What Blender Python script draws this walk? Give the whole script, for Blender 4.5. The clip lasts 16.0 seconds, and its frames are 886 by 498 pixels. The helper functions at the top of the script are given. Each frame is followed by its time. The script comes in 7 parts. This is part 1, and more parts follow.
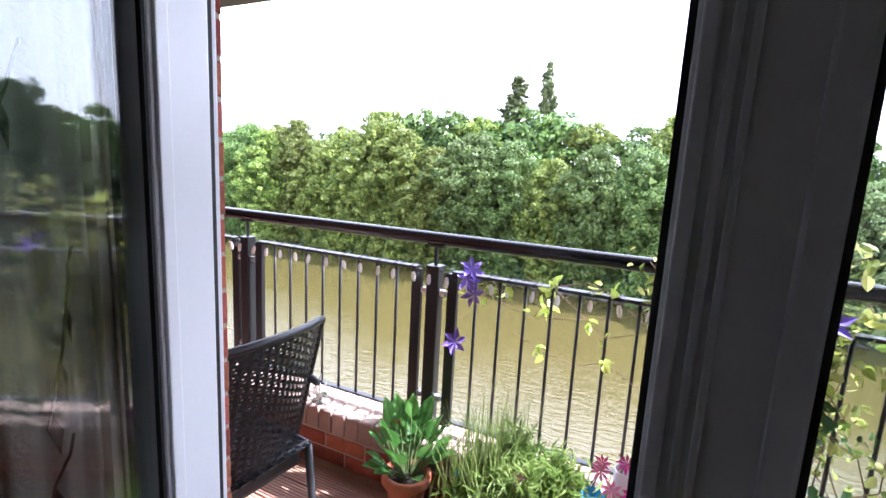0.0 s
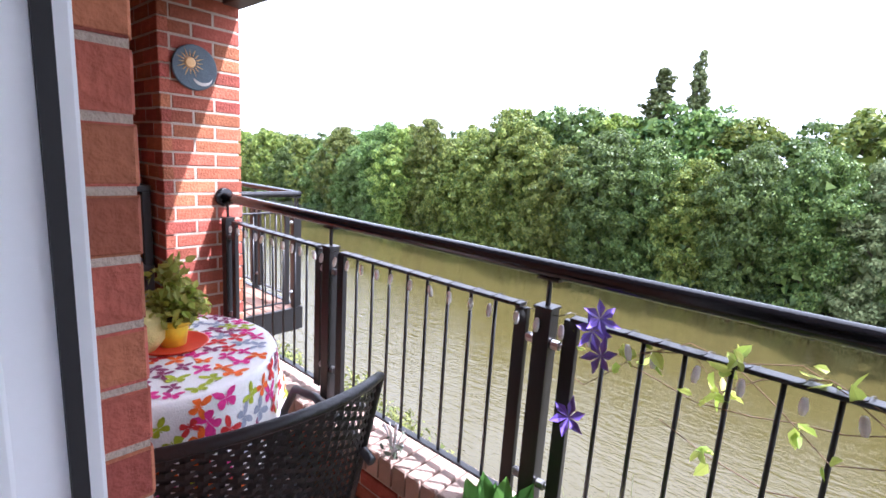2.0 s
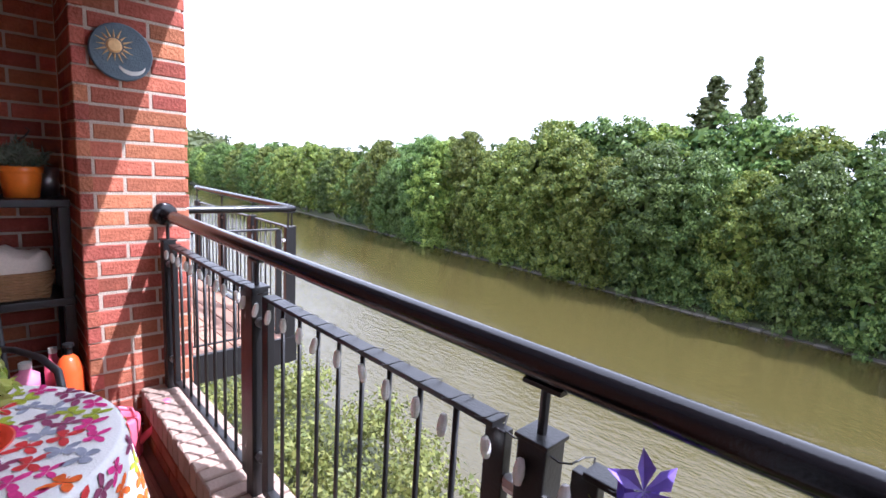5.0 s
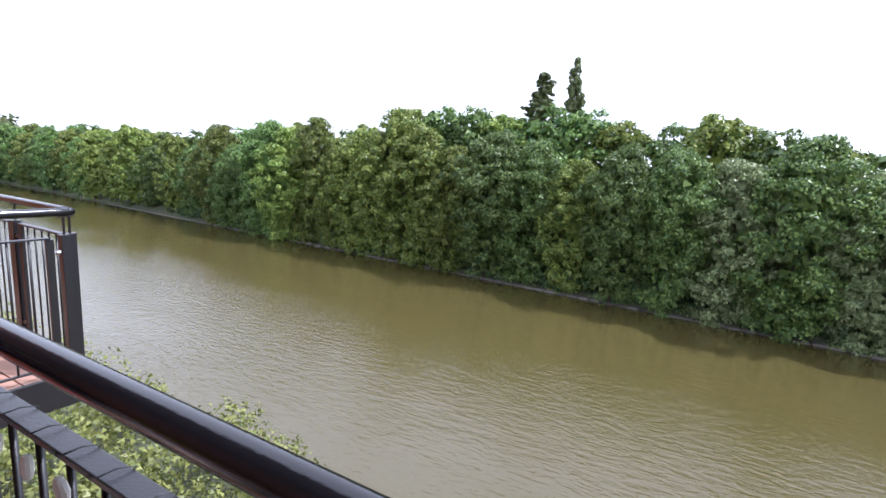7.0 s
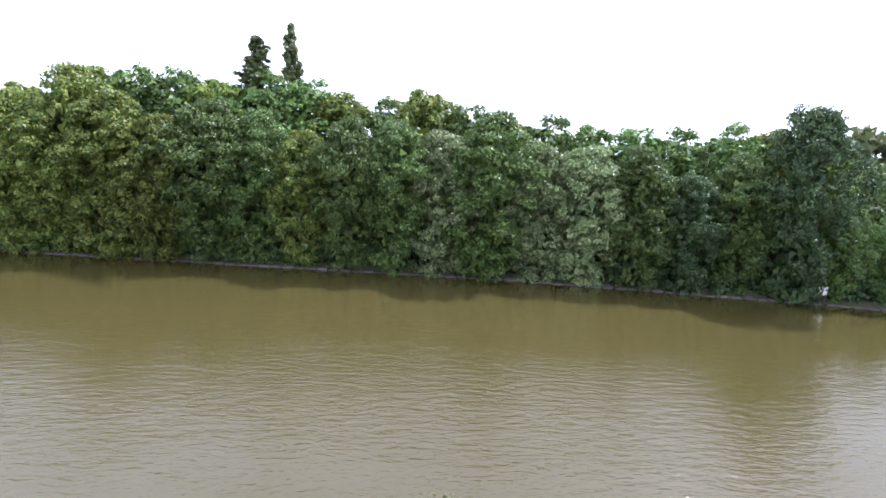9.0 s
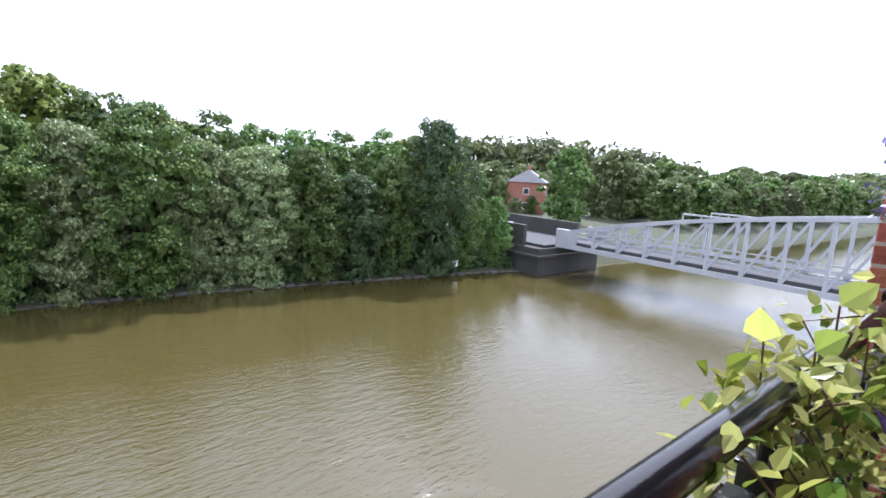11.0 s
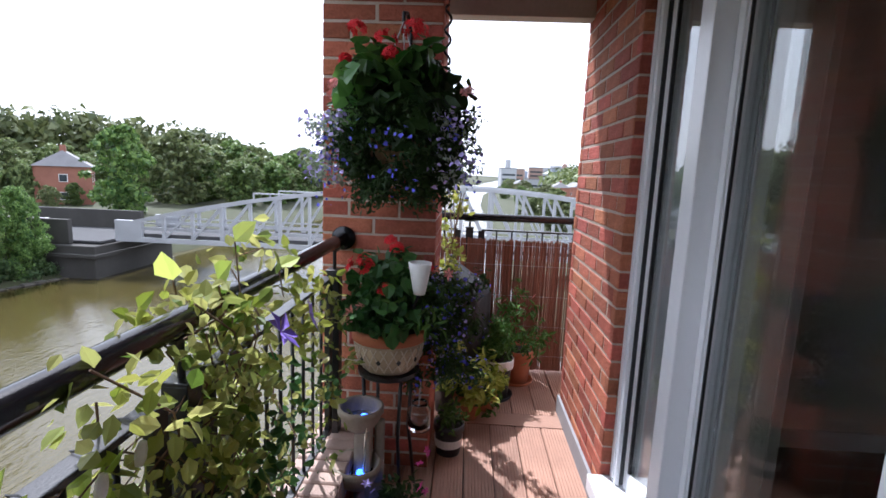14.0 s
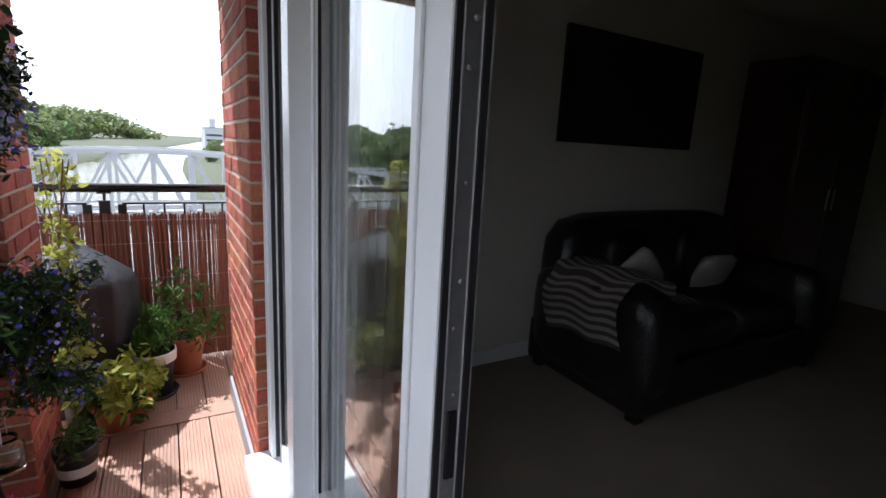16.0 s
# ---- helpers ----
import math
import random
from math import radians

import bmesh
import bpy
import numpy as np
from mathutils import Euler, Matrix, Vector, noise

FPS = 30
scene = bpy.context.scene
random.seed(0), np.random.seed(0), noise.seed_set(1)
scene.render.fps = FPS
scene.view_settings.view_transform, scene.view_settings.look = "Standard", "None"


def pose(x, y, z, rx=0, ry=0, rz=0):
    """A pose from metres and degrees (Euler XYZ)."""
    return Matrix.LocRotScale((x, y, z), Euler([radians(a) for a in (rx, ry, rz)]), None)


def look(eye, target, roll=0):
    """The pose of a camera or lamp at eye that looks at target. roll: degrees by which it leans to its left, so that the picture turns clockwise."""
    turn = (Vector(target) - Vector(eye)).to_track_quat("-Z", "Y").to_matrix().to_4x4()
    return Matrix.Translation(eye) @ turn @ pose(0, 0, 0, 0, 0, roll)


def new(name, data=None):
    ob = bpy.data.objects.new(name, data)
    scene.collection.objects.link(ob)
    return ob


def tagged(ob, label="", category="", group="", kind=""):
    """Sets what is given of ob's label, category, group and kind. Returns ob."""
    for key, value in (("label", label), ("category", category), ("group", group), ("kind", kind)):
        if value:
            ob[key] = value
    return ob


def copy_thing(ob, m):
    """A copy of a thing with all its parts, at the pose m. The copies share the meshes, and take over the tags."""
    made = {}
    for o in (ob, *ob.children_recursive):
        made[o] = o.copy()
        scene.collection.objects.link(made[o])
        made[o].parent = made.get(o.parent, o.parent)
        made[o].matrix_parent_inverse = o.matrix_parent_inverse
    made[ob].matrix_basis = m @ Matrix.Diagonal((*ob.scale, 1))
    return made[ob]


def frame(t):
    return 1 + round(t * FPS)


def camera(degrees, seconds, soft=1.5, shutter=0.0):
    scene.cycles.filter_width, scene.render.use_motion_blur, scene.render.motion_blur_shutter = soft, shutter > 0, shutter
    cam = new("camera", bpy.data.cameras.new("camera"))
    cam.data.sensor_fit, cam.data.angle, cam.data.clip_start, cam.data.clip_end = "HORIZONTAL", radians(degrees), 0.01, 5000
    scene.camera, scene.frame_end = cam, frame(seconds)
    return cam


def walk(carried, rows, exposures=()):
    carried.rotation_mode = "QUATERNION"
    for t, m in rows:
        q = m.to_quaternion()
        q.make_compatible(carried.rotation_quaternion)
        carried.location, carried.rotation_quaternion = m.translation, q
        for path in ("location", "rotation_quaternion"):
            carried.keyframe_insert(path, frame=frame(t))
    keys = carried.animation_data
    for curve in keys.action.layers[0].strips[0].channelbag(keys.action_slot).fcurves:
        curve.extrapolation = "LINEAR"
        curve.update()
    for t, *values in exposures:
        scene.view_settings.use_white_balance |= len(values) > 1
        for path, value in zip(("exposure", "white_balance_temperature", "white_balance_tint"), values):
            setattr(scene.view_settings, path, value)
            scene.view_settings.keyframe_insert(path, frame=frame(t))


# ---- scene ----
cam = camera(85.13, 16.0, soft=1.6)
PATH = (
    (0.000, 3.054, -1.756, 1.390, 26.744, -9.594, -3.023),
    (0.500, 2.994, -1.640, 1.400, 29.067, -10.164, -3.030),
    (1.000, 2.937, -1.482, 1.402, 32.778, -10.485, -2.823),
    (1.500, 2.886, -1.357, 1.407, 37.336, -10.341, -3.258),
    (2.000, 2.833, -1.266, 1.400, 41.767, -10.618, -3.592),
    (2.500, 2.766, -1.183, 1.400, 45.850, -11.242, -3.488),
    (3.000, 2.702, -1.108, 1.413, 47.506, -10.551, -3.793),
    (5.500, 2.477, -0.504, 1.387, 45.808, -8.889, -3.029),
    (6.000, 2.413, -0.426, 1.394, 41.609, -9.478, -3.561),
    (6.500, 2.418, -0.379, 1.425, 35.750, -9.697, -3.694),
    (7.000, 2.484, -0.326, 1.434, 29.409, -9.826, -3.451),
    (7.500, 2.581, -0.273, 1.429, 22.386, -10.188, -3.282),
    (8.000, 2.686, -0.221, 1.416, 14.716, -10.844, -3.124),
    (8.500, 2.784, -0.186, 1.403, 7.144, -11.352, -2.804),
    (9.000, 2.869, -0.174, 1.391, -1.381, -11.324, -2.873),
    (11.500, 2.310, -0.236, 1.429, -47.856, -8.899, -3.275),
    (12.000, 2.329, -0.273, 1.427, -55.495, -8.655, -3.252),
    (12.500, 2.338, -0.329, 1.418, -63.242, -8.239, -3.609),
    (13.000, 2.338, -0.396, 1.417, -70.771, -8.219, -3.099),
    (13.500, 2.366, -0.463, 1.409, -78.816, -8.487, -2.543),
    (14.000, 2.378, -0.546, 1.405, -86.949, -8.963, -2.276),
    (14.500, 2.397, -0.631, 1.387, -95.393, -9.370, -2.226),
    (15.000, 2.423, -0.719, 1.379, -104.408, -10.089, -2.710),
    (15.500, 2.383, -0.802, 1.391, -112.343, -10.523, -2.675),
    (16.000, 2.401, -0.896, 1.431, -119.385, -11.812, -2.941),
)
EXPOSURES = ((0.0, 2.1, 5430, 20), (1.5, 1.7, 5430, 20), (3.0, 1.35, 5430, 20), (5.5, 1.0, 5430, 20), (7.0, 0.70, 5430, 20), (9.0, 0.70, 5430, 20), (11.5, 0.72, 5500, 17), (14.0, 0.62, 5600, 15), (15.0, 0.75, 5650, 14), (16.0, 0.85, 5700, 12))
walk(cam, [(t, pose(x, y, z, 90 + pitch, roll, yaw)) for t, x, y, z, yaw, pitch, roll in PATH], EXPOSURES)

# ---------------------------------------------------------------- light
SUN_AZ, SUN_EL = radians(58.0), radians(56.0)   # azimuth from +y towards +x
sun_dir = Vector((math.sin(SUN_AZ) * math.cos(SUN_EL), math.cos(SUN_AZ) * math.cos(SUN_EL), math.sin(SUN_EL)))
sun = new("sun", bpy.data.lights.new("sun", "SUN"))
sun.data.energy, sun.data.angle, sun.data.color = 5.0, radians(0.55), (1.0, 0.96, 0.90)
sun.matrix_world = look(sun_dir * 60, (0, 0, 0))
world = bpy.data.worlds.new("sky")
scene.world = world
world.use_nodes = True
wn = world.node_tree.nodes
sky = wn.new("ShaderNodeTexSky")
sky.sky_type, sky.sun_disc = "NISHITA", False
sky.sun_elevation, sky.sun_rotation = SUN_EL, SUN_AZ
sky.air_density, sky.dust_density, sky.ozone_density = 1.3, 4.0, 1.0
cloud = wn.new("ShaderNodeTexNoise")
cloud.inputs["Scale"].default_value, cloud.inputs["Detail"].default_value = 2.2, 6.0
ramp = wn.new("ShaderNodeValToRGB")
ramp.color_ramp.elements[0].position, ramp.color_ramp.elements[1].position = 0.22, 0.42
ramp.color_ramp.elements[1].color = (0.74, 0.74, 0.74, 1)   # thin cloud: some of the blue and the glow round the sun come through
mixc = wn.new("ShaderNodeMix")
mixc.data_type = "RGBA"
mixc.inputs["B"].default_value = (16.5, 16.6, 16.8, 1)
wl = world.node_tree.links
wl.new(cloud.outputs["Fac"], ramp.inputs["Fac"])
wl.new(ramp.outputs["Color"], mixc.inputs["Factor"])
wl.new(sky.outputs["Color"], mixc.inputs["A"])
wl.new(mixc.outputs["Result"], wn["Background"].inputs["Color"])
wn["Background"].inputs["Strength"].default_value = 0.10

# ---------------------------------------------------------------- materials


def mat(name, base, rough=0.6, vary=0.25, scale=8.0, bump=0.0, bscale=60.0, metal=0.0, spread=0.0, fine=0.12, spec=0.5, hue=0.0):
    """Paint, stone, wood, cloth: a base colour with broad stains, fine grain and relief."""
    m = bpy.data.materials.new(name)
    m.use_nodes = True
    n, l = m.node_tree.nodes, m.node_tree.links
    p = n["Principled BSDF"]
    p.inputs["Roughness"].default_value, p.inputs["Metallic"].default_value = rough, metal
    p.inputs["Specular IOR Level"].default_value = spec
    co = n.new("ShaderNodeTexCoord")
    big, small = n.new("ShaderNodeTexNoise"), n.new("ShaderNodeTexNoise")
    big.inputs["Scale"].default_value, big.inputs["Detail"].default_value = scale, 5
    small.inputs["Scale"].default_value, small.inputs["Detail"].default_value = bscale, 4
    l.new(co.outputs["Object"], big.inputs["Vector"])
    l.new(co.outputs["Object"], small.inputs["Vector"])
    a = n.new("ShaderNodeMapRange")
    a.inputs["To Min"].default_value, a.inputs["To Max"].default_value = 1 - vary, 1 + vary
    l.new(big.outputs["Fac"], a.inputs["Value"])
    b = n.new("ShaderNodeMapRange")
    b.inputs["To Min"].default_value, b.inputs["To Max"].default_value = 1 - fine, 1 + fine
    l.new(small.outputs["Fac"], b.inputs["Value"])
    mul = n.new("ShaderNodeMath")
    mul.operation = "MULTIPLY"
    l.new(a.outputs["Result"], mul.inputs[0])
    l.new(b.outputs["Result"], mul.inputs[1])
    val = mul.outputs[0]
    if spread:
        info = n.new("ShaderNodeObjectInfo")
        c = n.new("ShaderNodeMapRange")
        c.inputs["To Min"].default_value, c.inputs["To Max"].default_value = 1 - spread, 1 + spread
        l.new(info.outputs["Random"], c.inputs["Value"])
        m2 = n.new("ShaderNodeMath")
        m2.operation = "MULTIPLY"
        l.new(val, m2.inputs[0])
        l.new(c.outputs["Result"], m2.inputs[1])
        val = m2.outputs[0]
    hsv = n.new("ShaderNodeHueSaturation")
    hsv.inputs["Color"].default_value = (*base, 1)
    if hue:                   # every piece leans to its own hue
        stir, frac, turn = n.new("ShaderNodeMath"), n.new("ShaderNodeMath"), n.new("ShaderNodeMapRange")
        stir.operation, frac.operation = "MULTIPLY", "FRACT"
        stir.inputs[1].default_value = 7.31
        turn.inputs["To Min"].default_value, turn.inputs["To Max"].default_value = 0.5 - hue, 0.5 + hue
        l.new(info.outputs["Random"], stir.inputs[0])
        l.new(stir.outputs[0], frac.inputs[0])
        l.new(frac.outputs[0], turn.inputs["Value"])
        l.new(turn.outputs["Result"], hsv.inputs["Hue"])
    l.new(val, hsv.inputs["Value"])
    l.new(hsv.outputs["Color"], p.inputs["Base Color"])
    if bump:
        bm_ = n.new("ShaderNodeBump")
        bm_.inputs["Strength"].default_value, bm_.inputs["Distance"].default_value = bump, 0.01
        l.new(small.outputs["Fac"], bm_.inputs["Height"])
        l.new(bm_.outputs["Normal"], p.inputs["Normal"])
    return m


def leaf_mat(name, dark, light, through_part=0.24, rough=0.45):
    """Foliage: every leaf takes its own green; some light passes through."""
    m = bpy.data.materials.new(name)
    m.use_nodes = True
    n, l = m.node_tree.nodes, m.node_tree.links
    p = n["Principled BSDF"]
    p.inputs["Roughness"].default_value, p.inputs["Specular IOR Level"].default_value = rough, 0.28
    geo, info = n.new("ShaderNodeNewGeometry"), n.new("ShaderNodeObjectInfo")
    mix = n.new("ShaderNodeMix")
    mix.data_type = "RGBA"
    mix.inputs["A"].default_value, mix.inputs["B"].default_value = (*dark, 1), (*light, 1)
    l.new(geo.outputs["Random Per Island"], mix.inputs["Factor"])
    hsv = n.new("ShaderNodeHueSaturation")
    r1, r2 = n.new("ShaderNodeMapRange"), n.new("ShaderNodeMapRange")
    r1.inputs["To Min"].default_value, r1.inputs["To Max"].default_value = 0.484, 0.510
    r2.inputs["To Min"].default_value, r2.inputs["To Max"].default_value = 0.64, 1.34
    l.new(info.outputs["Random"], r1.inputs["Value"])
    l.new(info.outputs["Random"], r2.inputs["Value"])
    l.new(r1.outputs["Result"], hsv.inputs["Hue"])
    l.new(r2.outputs["Result"], hsv.inputs["Value"])
    l.new(mix.outputs["Result"], hsv.inputs["Color"])
    l.new(hsv.outputs["Color"], p.inputs["Base Color"])
    t = n.new("ShaderNodeBsdfTranslucent")
    l.new(hsv.outputs["Color"], t.inputs["Color"])
    ms = n.new("ShaderNodeMixShader")
    ms.inputs[0].default_value = through_part
    l.new(p.outputs[0], ms.inputs[1])
    l.new(t.outputs[0], ms.inputs[2])
    l.new(ms.outputs[0], n["Material Output"].inputs["Surface"])
    return m


def water_mat(name, base, waves):
    m = bpy.data.materials.new(name)
    m.use_nodes = True
    n, l = m.node_tree.nodes, m.node_tree.links
    p = n["Principled BSDF"]
    p.inputs["Base Color"].default_value = (*base, 1)
    p.inputs["Roughness"].default_value, p.inputs["IOR"].default_value = 0.05, 1.40
    p.inputs["Specular IOR Level"].default_value = 1.0
    co = n.new("ShaderNodeTexCoord")
    mp = n.new("ShaderNodeMapping")
    mp.inputs["Rotation"].default_value = (0, 0, radians(-20))
    mp.inputs["Scale"].default_value = (0.55, 1.5, 1)
    l.new(co.outputs["Object"], mp.inputs["Vector"])
    w1, w2, w3 = (n.new("ShaderNodeTexNoise") for _ in range(3))
    for w, s in ((w1, 2.6), (w2, 8.0), (w3, 0.09)):
        w.inputs["Scale"].default_value, w.inputs["Detail"].default_value = s, 3
        l.new(mp.outputs["Vector"], w.inputs["Vector"])
    gust = n.new("ShaderNodeMapRange")
    gust.inputs["From Min"].default_value, gust.inputs["From Max"].default_value = 0.3, 0.7
    gust.inputs["To Min"].default_value, gust.inputs["To Max"].default_value = 0.35, 1.0
    l.new(w3.outputs["Fac"], gust.inputs["Value"])
    add = n.new("ShaderNodeMath")
    add.operation = "MULTIPLY_ADD"
    add.inputs[1].default_value = 0.32
    l.new(w2.outputs["Fac"], add.inputs[0])
    l.new(w1.outputs["Fac"], add.inputs[2])
    mul = n.new("ShaderNodeMath")
    mul.operation = "MULTIPLY"
    lee = n.new("ShaderNodeAttribute")
    lee.attribute_name = "ripple"
    open_water = n.new("ShaderNodeMath")
    open_water.operation = "MULTIPLY"
    l.new(gust.outputs["Result"], open_water.inputs[0])
    l.new(lee.outputs["Fac"], open_water.inputs[1])
    l.new(add.outputs[0], mul.inputs[0])
    l.new(open_water.outputs[0], mul.inputs[1])
    b = n.new("ShaderNodeBump")
    b.inputs["Strength"].default_value, b.inputs["Distance"].default_value = 1.0, waves
    l.new(mul.outputs[0], b.inputs["Height"])
    l.new(b.outputs["Normal"], p.inputs["Normal"])
    return m


def glass_mat(name, tint=(0.93, 0.96, 0.95)):
    m = bpy.data.materials.new(name)
    m.use_nodes = True
    p = m.node_tree.nodes["Principled BSDF"]
    p.inputs["Base Color"].default_value = (*tint, 1)
    p.inputs["Roughness"].default_value, p.inputs["Transmission Weight"].default_value = 0.0, 1.0
    p.inputs["IOR"].default_value = 1.5
    return m


BRICK = mat("red_brick", (0.35, 0.112, 0.068), 0.88, 0.42, 13, 0.7, 70, spread=0.30, fine=0.32, spec=0.2, hue=0.014)
MORTAR = mat("mortar", (0.46, 0.38, 0.31), 0.95, 0.2, 12, 0.5, 150)
BLUE_BRICK = mat("coping_brick", (0.38, 0.27, 0.22), 0.8, 0.25, 10, 0.4, 120, spread=0.2)
DECK = mat("stained_decking", (0.36, 0.205, 0.142), 0.62, 0.3, 5, 0.3, 90, spread=0.14)
BLACK = mat("black_gloss_paint", (0.007, 0.0065, 0.008), 0.16, 0.2, 6, 0.05, 200)
BLACK_MATT = mat("black_satin_paint", (0.010, 0.0095, 0.0105), 0.36, 0.25, 6, 0.1, 200)
UPVC = mat("white_upvc", (0.80, 0.81, 0.83), 0.28, 0.04, 3, 0.0, 80, fine=0.02)
SEAL = mat("black_rubber_seal", (0.015, 0.015, 0.017), 0.6, 0.1)
STEEL = mat("dull_steel", (0.45, 0.45, 0.46), 0.35, 0.15, 20, 0.0, 80, metal=0.9)
GLASS = glass_mat("window_glass")
PLASTER = mat("cream_plaster", (0.72, 0.68, 0.61), 0.9, 0.05, 2, 0.1, 120)
SOFFIT = mat("soffit_board", (0.52, 0.47, 0.42), 0.8, 0.1, 3, 0.1, 60)
SOFFIT_WOOD = mat("brown_soffit", (0.15, 0.085, 0.065), 0.6, 0.2, 4, 0.15, 60)
DARKWOOD = mat("dark_fascia", (0.055, 0.04, 0.035), 0.5, 0.25, 6, 0.2, 60)
CARPET = mat("beige_carpet", (0.38, 0.31, 0.245), 0.98, 0.12, 4, 0.7, 400)
WATER = water_mat("canal_water", (0.060, 0.049, 0.016), 0.085)
STONE = mat("bank_stone", (0.10, 0.092, 0.08), 0.9, 0.4, 2, 0.6, 20, spread=0.25)
EARTH = mat("bank_earth", (0.045, 0.05, 0.022), 0.95, 0.4, 0.5, 0.6, 6)
BARK = mat("bark", (0.10, 0.075, 0.055), 0.9, 0.3, 3, 0.6, 20)
LEAF = leaf_mat("tree_leaves", (0.026, 0.072, 0.018), (0.190, 0.275, 0.066))
LEAF_WARM = leaf_mat("yellowish_leaves", (0.042, 0.092, 0.016), (0.265, 0.310, 0.060))
LEAF_DARK = leaf_mat("dark_tree_leaves", (0.020, 0.050, 0.018), (0.11, 0.165, 0.060))
LEAF_PALE = leaf_mat("silvery_leaves", (0.10, 0.16, 0.060), (0.36, 0.43, 0.19))
# pale greens for far trees and poplars; distance haze is put into the colour
LEAF_HAZED = leaf_mat("pale_hazed_leaves", (0.080, 0.115, 0.045), (0.20, 0.235, 0.085))

# ---------------------------------------------------------------- mesh helpers


def part(name, bm, material, parent=None, label="", smooth=False):
    """Links a bmesh as one mesh object, under a thing or a part."""
    me = bpy.data.meshes.new(name)
    bm.to_mesh(me)
    bm.free()
    return linked(name, me, material, parent, label, smooth)


def linked(name, me, material, parent=None, label="", smooth=False):
    if material and not me.materials:
        me.materials.append(material)
    if smooth:
        me.polygons.foreach_set("use_smooth", [True] * len(me.polygons))
    ob = new(name, me)
    if parent:
        ob.parent = parent
    if label:
        ob["label"] = label
    return ob


def raw(name, verts, faces, material, parent=None, label="", smooth=False):
    me = bpy.data.meshes.new(name)
    me.from_pydata([tuple(map(float, v)) for v in verts], [], [tuple(map(int, f)) for f in faces])
    me.update()
    return linked(name, me, material, parent, label, smooth)


def thing(name, m, label, category, group="", kind=""):
    ob = new(name)
    ob.empty_display_size = 0.05
    ob.matrix_world = m
    return tagged(ob, label, category, group, kind)


def box(bm, x0, y0, z0, x1, y1, z1, bevel=0.0):
    r = bmesh.ops.create_cube(bm, size=1.0)
    vs = r["verts"]
    for v in vs:
        v.co = Vector((x0 + (v.co.x + 0.5) * (x1 - x0), y0 + (v.co.y + 0.5) * (y1 - y0), z0 + (v.co.z + 0.5) * (z1 - z0)))
    if bevel:
        es = list({e for v in vs for e in v.link_edges})
        bmesh.ops.bevel(bm, geom=es, offset=bevel, segments=2, affect="EDGES", profile=0.6)
    return bm


def cuboid(x0, y0, z0, x1, y1, z1, bevel=0.0):
    return box(bmesh.new(), x0, y0, z0, x1, y1, z1, bevel)


def tube(bm, pts, radius, sides=10, cap=True):
    """A round bar along points; radius is a number or one for each point."""
    pts = [Vector(p) for p in pts]
    rings = []
    up = None
    for i, p in enumerate(pts):
        d = (pts[min(i + 1, len(pts) - 1)] - pts[max(i - 1, 0)]).normalized()
        if up is None:
            up = Vector((0, 0, 1)) if abs(d.z) < 0.9 else Vector((1, 0, 0))
        a = d.cross(up).normalized()
        up = a.cross(d).normalized()
        r = radius[i] if isinstance(radius, (list, tuple)) else radius
        rings.append([bm.verts.new(p + (a * math.cos(2 * math.pi * k / sides) + up * math.sin(2 * math.pi * k / sides)) * r) for k in range(sides)])
    for r0, r1 in zip(rings, rings[1:]):
        for k in range(sides):
            bm.faces.new((r0[k], r0[(k + 1) % sides], r1[(k + 1) % sides], r1[k]))
    if cap:
        bm.faces.new(rings[0][::-1])
        bm.faces.new(rings[-1])
    return bm


def lathe(profile, sides=28, bm=None, at=(0, 0, 0)):
    """A turned body from (radius, height) pairs."""
    bm = bm or bmesh.new()
    ax, ay, az = at
    rings = []
    for r, z in profile:
        if r < 1e-5:
            rings.append([bm.verts.new((ax, ay, az + z))])
        else:
            rings.append([bm.verts.new((ax + r * math.cos(2 * math.pi * k / sides), ay + r * math.sin(2 * math.pi * k / sides), az + z)) for k in range(sides)])
    for a, b in zip(rings, rings[1:]):
        for k in range(sides):
            k2 = (k + 1) % sides
            if len(a) == 1 and len(b) > 1:
                bm.faces.new((a[0], b[k2], b[k]))
            elif len(b) == 1 and len(a) > 1:
                bm.faces.new((a[k], a[k2], b[0]))
            elif len(a) > 1:
                bm.faces.new((a[k], a[k2], b[k2], b[k]))
    return bm


def structure(ob, label, category):
    return tagged(ob, label, category, kind="structure")


# ---------------------------------------------------------------- balcony shell
# x runs along the railing, y out over the water, z up from the decking.
XL, XR = 0.0, 4.506            # faces of the two brick columns
WALL_Y = -1.16                # outer face of the flat's wall
LEFT_Y = -1.09                # the wall left of the door stands a little forward
END_X = -0.45                 # end wall behind the shelf
WALL_FAR = 5.165               # where the flat's wall ends
FENCE_X = 5.76
SOFFIT_Z = 2.34
ROOM_Z = 0.17
COURSE, STRETCH = 0.075, 0.225
brick_meshes = {}


def brick_mesh(length, height=0.065, depth=0.05, tag="brick"):
    """One brick: front face in the plane y = 0 looking along -y, with worn edges."""
    key = (round(length, 3), height, depth, tag)
    if key not in brick_meshes:
        bm = cuboid(0, 0, 0, length, depth, height)
        front = [e for e in bm.edges if all(v.co.y < 1e-6 for v in e.verts)]
        bmesh.ops.bevel(bm, geom=front, offset=0.004, segments=1, affect="EDGES")
        me = bpy.data.meshes.new(tag)
        bm.to_mesh(me)
        bm.free()
        me.materials.append(BRICK)
        brick_meshes[key] = me
    return brick_meshes[key]


brick_jobs = []               # laid at the end of the file


def brick_face(parent, origin, yaw, length, z0, z1, shift=0.0, rng_seed=1):
    """Queues a face in stretcher bond. yaw turns the front, which looks along -y at yaw 0, about z."""
    brick_jobs.append((parent, origin, yaw, length, z0, z1, shift, rng_seed))


